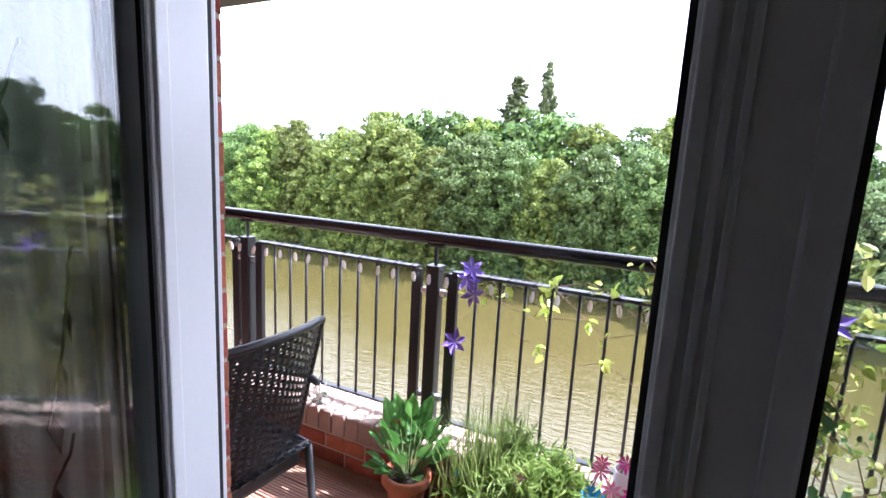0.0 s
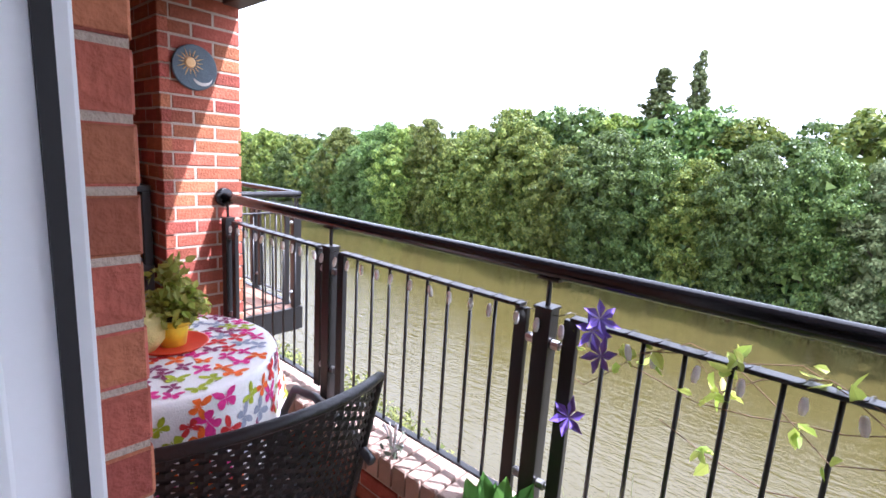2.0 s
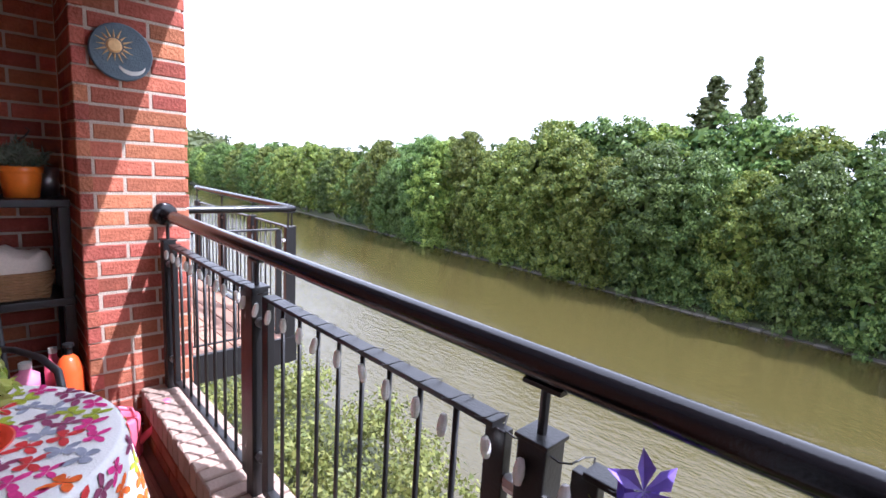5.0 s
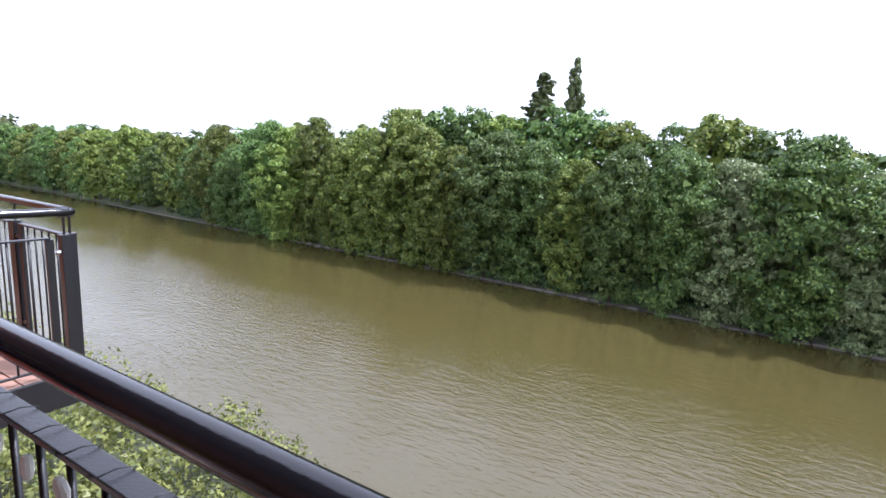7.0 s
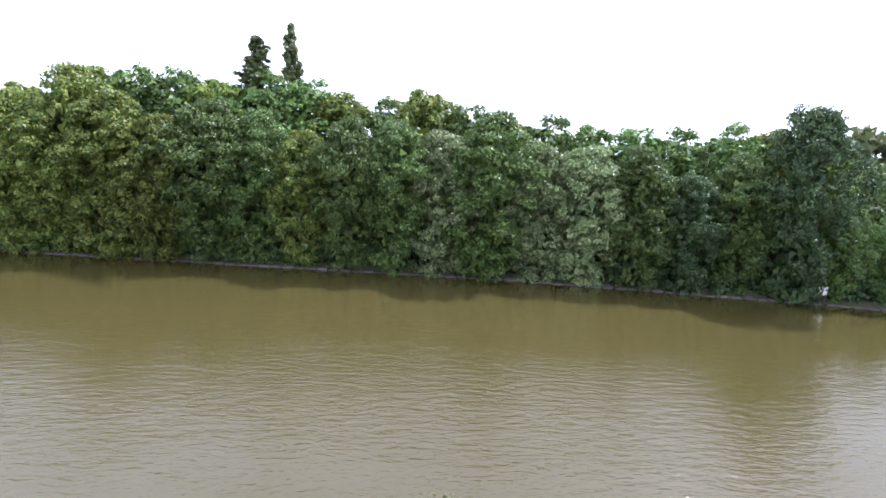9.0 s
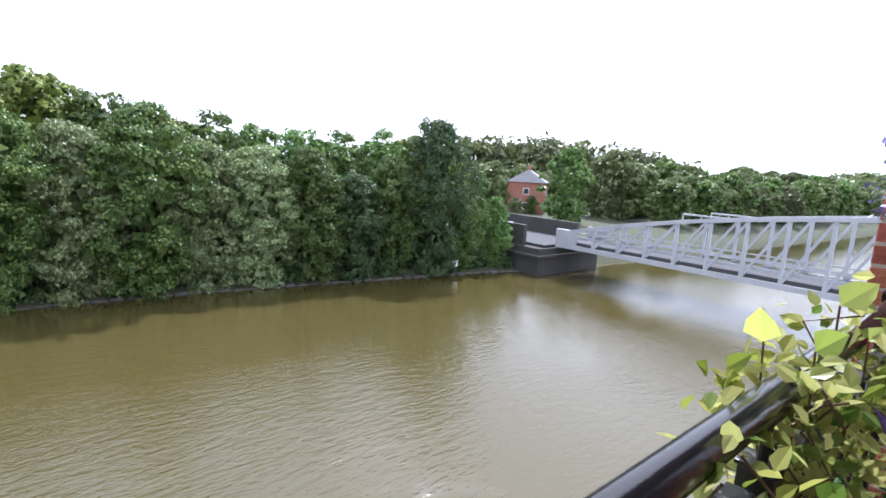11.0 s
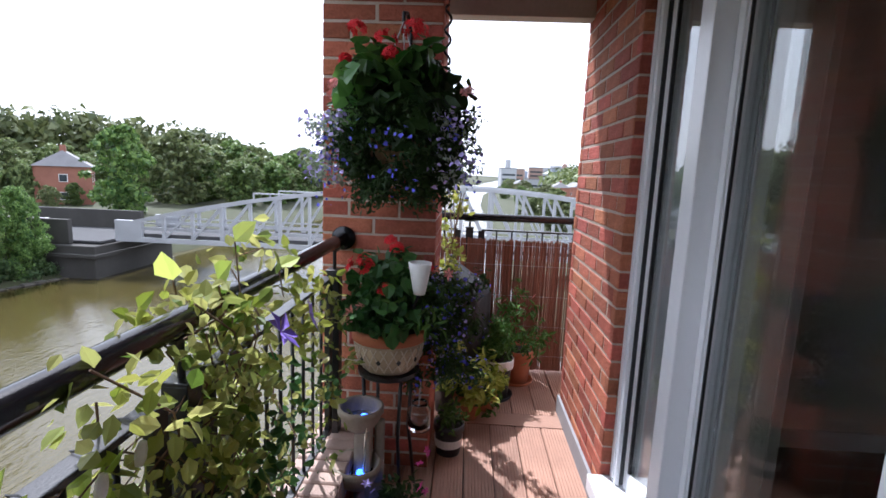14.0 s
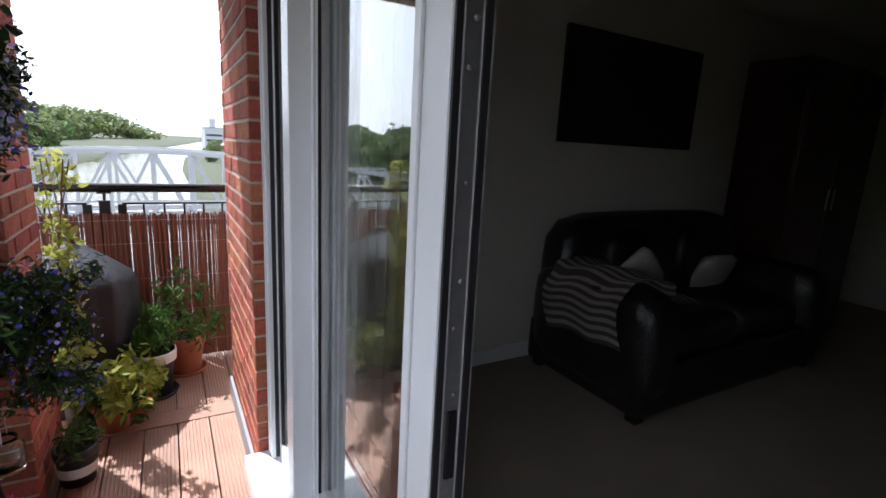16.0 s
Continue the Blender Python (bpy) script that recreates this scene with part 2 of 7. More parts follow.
def lay_bricks():
    for parent, origin, yaw, length, z0, z1, shift, seed in brick_jobs:
        rng = random.Random(seed)
        m = pose(*origin, 0, 0, yaw)
        row, z = 0, z0
        while z < z1 - 0.02:
            h = min(0.065, z1 - z)
            x = -(STRETCH / 2 if row % 2 else 0.0) - shift
            while x < length:
                a, b = max(x, 0.0), min(x + 0.215, length)
                if length - b < 0.06:
                    b = length
                if 0 < x < 0.06:
                    a = 0.0
                if b - a > 0.06 or length < 0.12 and b - a > 0.03:
                    b = a + round((b - a) * 200) / 200
                    ob = linked("brick", brick_mesh(b - a, h), None)
                    ob.parent = parent
                    ob.matrix_world = m @ pose(a, rng.uniform(-0.0015, 0.0015), z, rng.uniform(-0.4, 0.4), 0, 0)
                x += STRETCH
            z += COURSE
            row += 1


def mortar_block(name, x0, y0, z0, x1, y1, z1, label):
    ob = part(name, cuboid(x0, y0, z0, x1, y1, z1), MORTAR)
    return structure(ob, label, "wall")


LEDGE_Z = 0.26
R = 0.003                     # mortar lies back by this much
col_left = mortar_block("column_left", END_X + 0.005, -0.32 + R, -0.3, XL - R, 0.10 - R, SOFFIT_Z + 0.3, "red brick column with the railing fixed into it")
brick_face(col_left, (XL, -0.32, 0), 90, 0.43, 0.0, SOFFIT_Z, 0.05, 3)
brick_face(col_left, (END_X + 0.01, -0.32, 0), 0, 0.449, 0.0, SOFFIT_Z, 0.0, 4)
wall_end = mortar_block("wall_end", END_X - 0.25, WALL_Y - 0.3, -0.3, END_X - R, -0.32, SOFFIT_Z + 0.3, "shaded red brick end wall of the balcony")
brick_face(wall_end, (END_X, LEFT_Y, 0), 90, -0.32 - LEFT_Y, 0.0, SOFFIT_Z, 0.08, 5)
JAMB_L, LEAF_X, PIER_R = 2.24, 3.045, 4.29
wall_left = mortar_block("wall_left", END_X - 0.25, LEFT_Y - 0.22, -0.3, JAMB_L - R, LEFT_Y - R, SOFFIT_Z + 0.3, "red brick wall beside the open door")
brick_face(wall_left, (JAMB_L, LEFT_Y - 0.10, 0), 90, 0.10, 0.0, SOFFIT_Z, 0.0, 6)
brick_face(wall_left, (JAMB_L - 0.001, LEFT_Y, 0), 180, JAMB_L - END_X - 0.02, 0.0, SOFFIT_Z, 0.06, 7)
wall_right = mortar_block("wall_right", PIER_R + R, WALL_Y - 0.30, -0.3, WALL_FAR - R, WALL_Y - R, SOFFIT_Z + 0.3, "sunlit red brick wall pier beside the window")
brick_face(wall_right, (WALL_FAR - 0.001, WALL_Y, 0), 180, WALL_FAR - PIER_R - 0.002, 0.0, SOFFIT_Z, 0.03, 8)
brick_face(wall_right, (PIER_R, WALL_Y, 0), -90, 0.10, 0.0, SOFFIT_Z, 0.0, 9)
brick_face(wall_right, (WALL_FAR, WALL_Y - 0.30, 0), 90, 0.30, 0.0, SOFFIT_Z, 0.0, 10)
col_right = mortar_block("column_right", XR + R, -0.41 + R, -0.3, 4.99 - R, 0.10 - R, SOFFIT_Z + 0.3, "red brick column carrying a hanging basket")
brick_face(col_right, (XR, 0.10, 0), -90, 0.51, 0.0, SOFFIT_Z, 0.10, 11)
brick_face(col_right, (XR + 0.001, -0.41, 0), 0, 0.482, 0.0, SOFFIT_Z, 0.0, 12)
wall_above = part("wall_above_door", cuboid(JAMB_L - R + 0.002, WALL_Y - 0.28, 2.24, PIER_R + R - 0.002, WALL_Y - 0.02, SOFFIT_Z + 0.3), MORTAR)
structure(wall_above, "brick lintel wall above the patio doors", "wall")

ceiling = structure(part("ceiling", cuboid(END_X - 0.25, WALL_Y - 0.01, SOFFIT_Z, 5.16, 0.16, SOFFIT_Z + 0.2), SOFFIT_WOOD), "brown boarded soffit under the balcony above", "ceiling")
beam = structure(part("trim_fascia", cuboid(END_X - 0.2, 0.02, 2.155, 3.45, 0.125, SOFFIT_Z, 0.004), DARKWOOD), "dark fascia beam along the balcony edge", "beam")
lintel = structure(part("trim_lintel", cuboid(5.06, WALL_Y - 0.2, 2.225, 5.155, -0.30, SOFFIT_Z, 0.004), SOFFIT), "pale lintel between column and wall", "beam")

slab = structure(part("floor_slab", cuboid(END_X - 0.25, WALL_Y - 0.3, -0.30, 6.1, 0.10, -0.045), mat("concrete", (0.3, 0.29, 0.27), 0.9, 0.2, 3, 0.3, 50)), "concrete slab under the decking", "floor")
ledge = structure(part("trim_ledge", cuboid(XL + 0.002, -0.115, -0.05, XR - 0.002, 0.085, 0.19), MORTAR), "low brick upstand under the railing", "ledge")

# decking: grooved boards with a cross board at the far end


def deck_board(parent, x0, x1, y0, width):
    n = 9
    prof = []
    pitch = width / n
    prof.append((0.0, -0.026))
    for i in range(n):
        a = i * pitch
        prof += [(a + 0.001, 0.0), (a + pitch * 0.62, 0.0), (a + pitch * 0.70, -0.004), (a + pitch * 0.94, -0.004)]
    prof += [(width, 0.0), (width, -0.026)]
    k = len(prof)
    vs = [(x0, y0 + a, z) for a, z in prof] + [(x1, y0 + a, z) for a, z in prof]
    fs = [(i, i + 1, k + i + 1, k + i) for i in range(k - 1)]
    return raw("plank", vs, [f[::-1] for f in fs], DECK, parent)


floor = structure(part("floor", cuboid(END_X, WALL_Y, -0.045, 5.85, -0.11, -0.027), mat("deck_joists", (0.06, 0.035, 0.025), 0.9, 0.2)), "reddish-brown grooved timber decking", "floor")
y = WALL_Y + 0.004
while y < -0.13:
    w = min(0.138, -0.118 - y)
    deck_board(floor, END_X + 0.01, 4.95, y, w)
    deck_board(floor, 5.10, 5.84, y, w)
    y += 0.143
raw("plank", [(4.955, WALL_Y, 0.001), (5.095, WALL_Y, 0.001), (5.095, -0.12, 0.001), (4.955, -0.12, 0.001),
              (4.955, WALL_Y, -0.026), (5.095, WALL_Y, -0.026), (5.095, -0.12, -0.026), (4.955, -0.12, -0.026)],
    [(0, 1, 2, 3), (4, 7, 6, 5), (0, 4, 5, 1), (1, 5, 6, 2), (2, 6, 7, 3), (3, 7, 4, 0)], DECK, floor)
yb = WALL_Y - 0.145
while yb > WALL_Y - 1.2:
    deck_board(floor, WALL_FAR + 0.01, 5.84, yb, 0.138)
    yb -= 0.143
floor_corner = structure(part("floor_corner", cuboid(WALL_FAR + 0.004, WALL_Y - 1.3, -0.30, 6.1, WALL_Y - 0.302, -0.03), MORTAR), "slab of the balcony round the corner", "floor")

# ---------------------------------------------------------------- railing
rail_z = 1.10


def railing(name, x0, x1, ys, posts, z_base, z_panel, z_rail, label, m=None, flanges=True):
    """Handrail on struts over posts, with barred panels between the posts."""
    top = thing(name, pose(x0, ys, 0), label, "railing")
    n = 24
    bm = tube(bmesh.new(), [(i * (x1 - x0) / n, 0, z_rail) for i in range(n + 1)], 0.027, 18)
    part("handrail", bm, BLACK, top, "glossy black tubular handrail", True)
    for ex in (0.012, x1 - x0 - 0.012) if flanges else ():
        fl = lathe([(0, -0.012), (0.05, -0.012), (0.054, -0.004), (0.054, 0.006), (0.046, 0.012), (0, 0.012)], 20)
        bmesh.ops.transform(fl, matrix=pose(ex, 0, z_rail, 0, 90, 0), verts=fl.verts)
        part("wall_flange", fl, BLACK, top, "", True)
    gaps = []
    for px in posts:
        bm = cuboid(px - x0 - 0.027, -0.027, z_base, px - x0 + 0.027, 0.027, z_panel + 0.005, 0.003)
        box(bm, px - x0 - 0.031, -0.031, z_panel + 0.005, px - x0 + 0.031, 0.031, z_panel + 0.013, 0.002)
        post_ob = part("post", bm, BLACK_MATT, top)
        bm = tube(bmesh.new(), [(px - x0, 0, z_panel + 0.01), (px - x0, 0, z_rail - 0.01)], 0.008, 8)
        box(bm, px - x0 - 0.035, -0.016, z_rail - 0.034, px - x0 + 0.035, 0.016, z_rail - 0.026)
        part("strut", bm, BLACK_MATT, top)
        gaps.append(px)
    for a, b in zip(gaps, gaps[1:]):
        pa, pb = a - x0 + 0.085, b - x0 - 0.085
        panel_z0, panel_z1 = z_base + 0.06, z_panel
        bm = cuboid(pa, -0.02, panel_z1 - 0.012, pb, 0.02, panel_z1, 0.002)
        pan = part("panel_top_rail", bm, BLACK_MATT, top)
        part("panel_bottom_rail", cuboid(pa, -0.014, panel_z0, pb, 0.014, panel_z0 + 0.01, 0.002), BLACK_MATT, top)
        for e in (pa, pb):
            s = 0.022
            part("panel_stile", cuboid(e - s, -0.011, panel_z0 - 0.02, e + s, 0.011, panel_z1 - 0.012, 0.002), BLACK_MATT, top)
        nb = max(3, round((pb - pa) / 0.105))
        for i in range(1, nb):
            bx = pa + (pb - pa) * i / nb
            part("baluster", tube(bmesh.new(), [(bx, 0, panel_z0 + 0.01), (bx, 0, panel_z1 - 0.012)], 0.0065, 6), BLACK_MATT, top, "", True)
        for e, px in ((pa, a - x0), (pb, b - x0)):
            for zz in (panel_z1 - 0.10, panel_z0 + 0.10):
                lo, hi = min(e, px), max(e, px)
                bm = tube(bmesh.new(), [(lo, 0, zz), (hi, 0, zz)], 0.009, 8)
                tube(bm, [((lo + hi) / 2 - 0.012, -0.004, zz), ((lo + hi) / 2 + 0.012, -0.004, zz)], 0.016, 8)
                part("panel_bracket", bm, STEEL, top, "steel panel bracket")
    if m:
        top.matrix_world = m
    return top


railing("railing", 0.0, XR, 0.0, (0.055, 1.065, 2.16, 3.25, 4.345), 0.25, 0.975, rail_z, "black metal balcony railing with barred panels and tubular handrail")

# coping: bricks on edge along the upstand, and two courses on its inner face
rng = random.Random(31)
bm = cuboid(0, 0, 0, 0.065, 0.215, 0.105)
bmesh.ops.bevel(bm, geom=[e for e in bm.edges if all(v.co.z > 0.1 for v in e.verts)], offset=0.006, segments=1, affect="EDGES")
cop = bpy.data.meshes.new("coping_brick")
bm.to_mesh(cop)
bm.free()
cop.materials.append(BLUE_BRICK)
x = XL + 0.006
while x < XR - 0.07:
    ob = linked("coping_brick", cop, None, ledge)
    ob.matrix_world = pose(x, -0.125, LEDGE_Z - 0.105 + rng.uniform(-0.0015, 0.0015), 0, 0, rng.uniform(-0.5, 0.5))
    x += 0.075
brick_face(ledge, (XL + 0.003, -0.122, 0.0), 0, XR - 0.006, 0.0, 0.15, 0.0, 33)
structure(part("trim_skirting", cuboid(PIER_R + 0.01, WALL_Y + 0.004, 0.002, WALL_FAR, WALL_Y + 0.018, 0.105), mat("grey_flashing", (0.28, 0.28, 0.29), 0.6, 0.2, 6, 0.1, 80)), "grey flashing strip at the foot of the brick pier", "skirting")
# rest of the building round the balcony
facade = structure(part("wall_facade", cuboid(-9.0, -9.0, -8.6, 6.05, -0.02, -0.305), BRICK), "brick facade below the balcony", "wall")
side = structure(part("wall_neighbour", cuboid(-9.0, -9.0, -0.30, END_X - 0.26, -0.03, 4.0), BRICK), "brick facade beside the balcony", "wall")
upper = structure(part("wall_upper", cuboid(END_X - 0.25, -7.5, SOFFIT_Z + 0.31, 5.16, 0.14, 4.0), BRICK), "storey above the balcony", "wall")

# ---------------------------------------------------------------- canal and banks
WATER_Z = -9.0
BANK = ((-2500, 120), (-400, 66), (-92, 45.8), (-50, 42.9), (-13, 40.6), (9.7, 39.2), (23, 37.4), (35.6, 35.5), (46, 33.2), (80, 31.0), (250, 20), (2500, -230))


def ybank(x):
    for (x0, y0), (x1, y1) in zip(BANK, BANK[1:]):
        if x <= x1:
            return y0 + (y1 - y0) * (x - x0) / (x1 - x0)
    return BANK[-1][1]


xs = [-2500, -1200, -600, -400, -250, -160, -120, -92, -70, -50, -35, -25, -13, 0, 9.7, 16, 23, 30, 35.6, 46, 60, 80, 120, 170, 250, 600, 1200, 2500]


def strip(name, rows, material, label, category):
    """A sheet along the canal: rows of (offset from the far bank line or None, y, z)."""
    vs, fs = [], []
    k = len(rows)
    for x in xs:
        for off, yy, z in rows:
            vs.append((x, ybank(x) + off if yy is None else (yy(x) if callable(yy) else yy), z))
    for i in range(len(xs) - 1):
        for j in range(k - 1):
            a = i * k + j
            fs.append((a, a + 1, a + k + 1, a + k)[::-1])
    return structure(raw(name, vs, fs, material, smooth=True), label, category)


def near_bank(x):
    return min(9.6 - 0.9 * max(0, min(x - 1, 16)), ybank(x) - 28)


strip("ground", [(0, -3000, -8.0), (0, -200, -8.2), (0, lambda x: near_bank(x) - 3, -8.1), (0, lambda x: near_bank(x) - 0.4, -8.6), (0, near_bank, -9.4), (0, lambda x: near_bank(x) + 2, -11.5), (-3, None, -11.5),
                 (0.25, None, -9.3), (0.6, None, -8.84), (3, None, -7.9), (9, None, -6.6), (40, None, -6.0), (400, None, -4.0), (3500, None, 2.0)], EARTH, "grassy earth of the canal banks", "ground")
water = strip("water", [(0, lambda x: near_bank(x) - 1, WATER_Z), (0, lambda x: near_bank(x) + 8, WATER_Z), (-12, None, WATER_Z), (-4.5, None, WATER_Z), (-1.5, None, WATER_Z), (0.8, None, WATER_Z)], WATER, "murky olive canal water with small ripples", "water")
ripple = water.data.attributes.new("ripple", "FLOAT", "POINT")   # the tree belt shelters the water beside it
for i in range(len(water.data.vertices)):
    ripple.data[i].value = (1.0, 0.95, 0.5, 0.30, 0.10, 0.06)[i % 6]

rng = random.Random(5)
edge = structure(raw("bank_edge", [(x, ybank(x) + o, z) for x in xs[7:20] for o, z in ((0.02, -9.3), (0.02, -9.0), (0.55, -8.98))],
                     [f for i in range(12) for f in ((3 * i + 3, 3 * i + 4, 3 * i + 1, 3 * i), (3 * i + 4, 3 * i + 5, 3 * i + 2, 3 * i + 1))], STONE), "worn stone edge of the far bank", "bank edge")
stone_me = []
for i in range(4):
    bm = cuboid(-0.45, -0.3, -0.3, 0.45, 0.3, 0.06)
    bmesh.ops.bevel(bm, geom=list(bm.edges), offset=0.07, segments=1, affect="EDGES")
    for v in bm.verts:
        v.co += Vector((rng.uniform(-0.05, 0.05), rng.uniform(-0.05, 0.05), rng.uniform(-0.05, 0.05)))
    me = bpy.data.meshes.new("stone")
    bm.to_mesh(me)
    bm.free()
    me.materials.append(STONE)
    stone_me.append(me)
x = -62.0
while x < 44:
    ob = linked("stone", rng.choice(stone_me), None, edge)
    ob.matrix_world = pose(x, ybank(x) + 0.28 + rng.uniform(-0.06, 0.06), -8.93 + rng.uniform(-0.09, 0.05), 0, 0, rng.uniform(-9, 5))
    x += 1.0 if x > -30 else 1.6

# ---------------------------------------------------------------- trees


def leaf_cloud(rs, centres, radii, count, size, squash=0.85, droop=0.35, shell=0.6, above=0.55, loose=0.55):
    """Small pointed leaves on the outer part of many clumps."""
    centres, radii = np.asarray(centres, float), np.asarray(radii, float)
    pick = rs.choice(len(centres), count, p=radii ** 2 / np.sum(radii ** 2))
    d = rs.normal(size=(count, 3))
    d /= np.linalg.norm(d, axis=1, keepdims=True)
    d[:, 2] = np.where(rs.rand(count) < above, np.abs(d[:, 2]), d[:, 2])
    p = centres[pick] + d * radii[pick, None] * 1.2 * rs.rand(count, 1) ** shell * np.array([1, 1, squash])
    out = d + rs.normal(scale=loose, size=(count, 3)) + np.array([0, 0, 0.25])
    out /= np.linalg.norm(out, axis=1, keepdims=True)
    t = np.cross(out, rs.normal(size=(count, 3)))
    t[:, 2] -= droop
    t /= np.linalg.norm(t, axis=1, keepdims=True)
    s = np.cross(t, out)
    s /= np.linalg.norm(s, axis=1, keepdims=True)
    L = size * (0.6 + 0.9 * rs.rand(count, 1))
    v = np.stack([p - t * L * 0.35 + s * L * 0.45, p - t * L * 0.35 - s * L * 0.45, p + t * L * 0.75], 1).reshape(-1, 3)
    return v, np.arange(count * 3).reshape(-1, 3)


def crown_clumps(rs, height, width, low, n, shape="round"):
    """Centres and sizes of the clumps that make an uneven crown from low to height."""
    cs, rr = [], []
    lobes = [(rs.rand() * 6.283, rs.uniform(0.15, 0.95), rs.uniform(0.6, 1.0)) for _ in range(9)]
    for i in range(n):
        f = rs.rand() ** 0.85
        z = low + (height - low) * f
        a = rs.rand() * 2 * math.pi
        if shape == "poplar":
            w = width * min(1.0, 1.30 * (1.0 - f) ** 0.5) * (0.72 + 0.28 * math.sin(23 * f + a))
            q = rs.rand() ** 0.6
            cs.append((math.cos(a) * w * q, math.sin(a) * w * q, z))
            rr.append(width * (0.09 + 0.14 * rs.rand()) * (1.1 - 0.5 * f))
            continue
        w = width * (0.40 + 0.60 * math.sin(math.pi * (0.06 + 0.76 * f)) ** 0.8)   # the boughs overhang the foot
        if f > 0.55:
            w *= math.sqrt(max(0.06, 1 - ((f - 0.55) / 0.47) ** 2))
        for la, lf, ls in lobes:      # boughs that stand out of the crown
            near = math.cos(a - la) * 0.5 + 0.5
            w *= 1 + 0.26 * ls * near ** 4 * math.exp(-((f - lf) / 0.13) ** 2)
        q = rs.rand() ** 0.22
        cs.append((math.cos(a) * w * q, math.sin(a) * w * q, z - 0.05 * height * q * rs.rand()))
        rr.append(width * (0.085 + 0.16 * rs.rand() ** 1.4))
    return cs, rr


def tree(name, seed, height, width, low, leaves, size, material, label, shape="round", clumps=46):
    rs = np.random.RandomState(seed)
    t = thing(name, pose(0, 0, 0), label, "tree")
    bm = tube(bmesh.new(), [(0, 0, -0.3), (0.05, 0.03, height * 0.25), (0.12, -0.05, height * 0.5), (0.05, 0.02, height * 0.85)],
              [0.03 * height * 0.8, 0.024 * height * 0.8, 0.017 * height * 0.8, 0.02], 9)
    for i in range(7):
        a, z = rs.rand() * 6.28, height * (0.22 + 0.08 * i)
        r = width * (0.7 if shape == "round" else 0.35)
        tube(bm, [(0.05, 0, z), (math.cos(a) * r * 0.5, math.sin(a) * r * 0.5, z + height * 0.09), (math.cos(a) * r, math.sin(a) * r, z + height * 0.15)], [0.10, 0.06, 0.02], 6)
    part("trunk", bm, BARK, t, "", True)
    cs, rr = crown_clumps(rs, height, width, low, clumps, shape)
    if shape == "round":
        v, f = leaf_cloud(rs, cs, rr, leaves, size, 0.85, 0.45, 0.40, 0.68, 0.48)
    else:
        v, f = leaf_cloud(rs, cs, rr, leaves, size)
    if shape == "round":      # leaves deep inside the crown
        core = [(0, 0, low + 0.5 + (height - low - 3.0) * k / 9) for k in range(10)]
        v2, f2 = leaf_cloud(rs, core, [width * 0.50] * 10, 1300, 0.60)
        f = np.concatenate([f, f2 + len(v)])
        v = np.concatenate([v, v2])
    raw("crown", v, f, material, t)
    return t


protos = []
for i, (h, w, mt, lab) in enumerate(((13.5, 3.7, LEAF, "broad sycamore-like tree in full green leaf on the canal bank"),
                                     (12.5, 3.3, LEAF_WARM, "dense yellowish-green tree on the canal bank"),
                                     (14.0, 3.9, LEAF_DARK, "dark green broad-crowned tree on the canal bank"),
                                     (11.0, 3.0, LEAF_PALE, "pale silvery-green willow-like tree on the canal bank"),
                                     (13.0, 3.5, LEAF, "leafy green tree with an uneven crown on the canal bank"))):
    protos.append((h, tree("tree", 20 + i, h, w, -0.4, 31000, 0.18, mt, lab, clumps=300)))
for i, (h, w, mt, lab) in enumerate(((13.5, 3.7, LEAF, "green tree in the back of the tree belt"),
                                     (12.5, 3.3, LEAF_WARM, "yellowish-green tree in the back of the tree belt"),
                                     (14.0, 3.9, LEAF, "full green tree in the back of the tree belt"))):
    protos.append((h, tree("tree", 30 + i, h, w, 0.5, 9000, 0.27, mt, lab, clumps=170)))
TOPS = ((-400, 7), (-140, 5.0), (-90, 5.0), (-60, 5.6), (-42, 6.2), (-34, 7.3), (-26, 7.6), (-14, 7.2), (0, 6.4), (5, 5.6), (12, 4.4), (18, 4.2), (25, 5.0), (28, 5.0), (31, 7.0), (33, 5.0), (35, 3.4), (38, 2.8), (42, 2.4), (60, 2.5), (90, 3))


def top_at(x):
    for (x0, z0), (x1, z1) in zip(TOPS, TOPS[1:]):
        if x <= x1:
            return z0 + (z1 - z0) * (x - x0) / (x1 - x0)
    return 3.0


used = set()


def plant(k, x, y, ground_z, top_z, spin, wide=1.0):
    h, p = protos[k]
    s = (top_z - ground_z) / h
    m = pose(x, y, ground_z, 0, 0, spin)
    if k in used:
        o = copy_thing(p, m)
    else:
        used.add(k)
        o = p
        o.matrix_basis = m
    o.scale = (s * wide, s * wide, s)
    o["group"] = "trees on the far bank"
    return o


rng = random.Random(8)
x = -190.0
while x < 41:
    far_part = x < -66
    k = rng.choice((0, 1, 4, 0, 4, 1)) if x < 2 else rng.choice((3, 3, 4, 3, 2, 0))
    if far_part:
        k = rng.choice((5, 6, 5, 6, 7))
    if 28.5 < x < 33:
        k = 2
    elif x >= 33:
        k = 4
    tall = top_at(x) - rng.uniform(0.2, 4.5)
    if 28.5 < x < 33:
        tall = top_at(x)
    plant(k, x, ybank(x) + 1.3 + rng.uniform(-0.6, 0.9), -8.5, tall, rng.uniform(0, 360), 0.78 if 28.5 < x < 33 else rng.uniform(0.80, 1.05))
    plant(rng.choice((5, 6, 7, 5)), x + 2.2, ybank(x) + 8.2 + rng.uniform(-0.8, 0.8), -7.0, top_at(x) + rng.uniform(-1.3, 0.6), rng.uniform(0, 360), 1.1)
    x += 4.0 if not far_part else 6.5

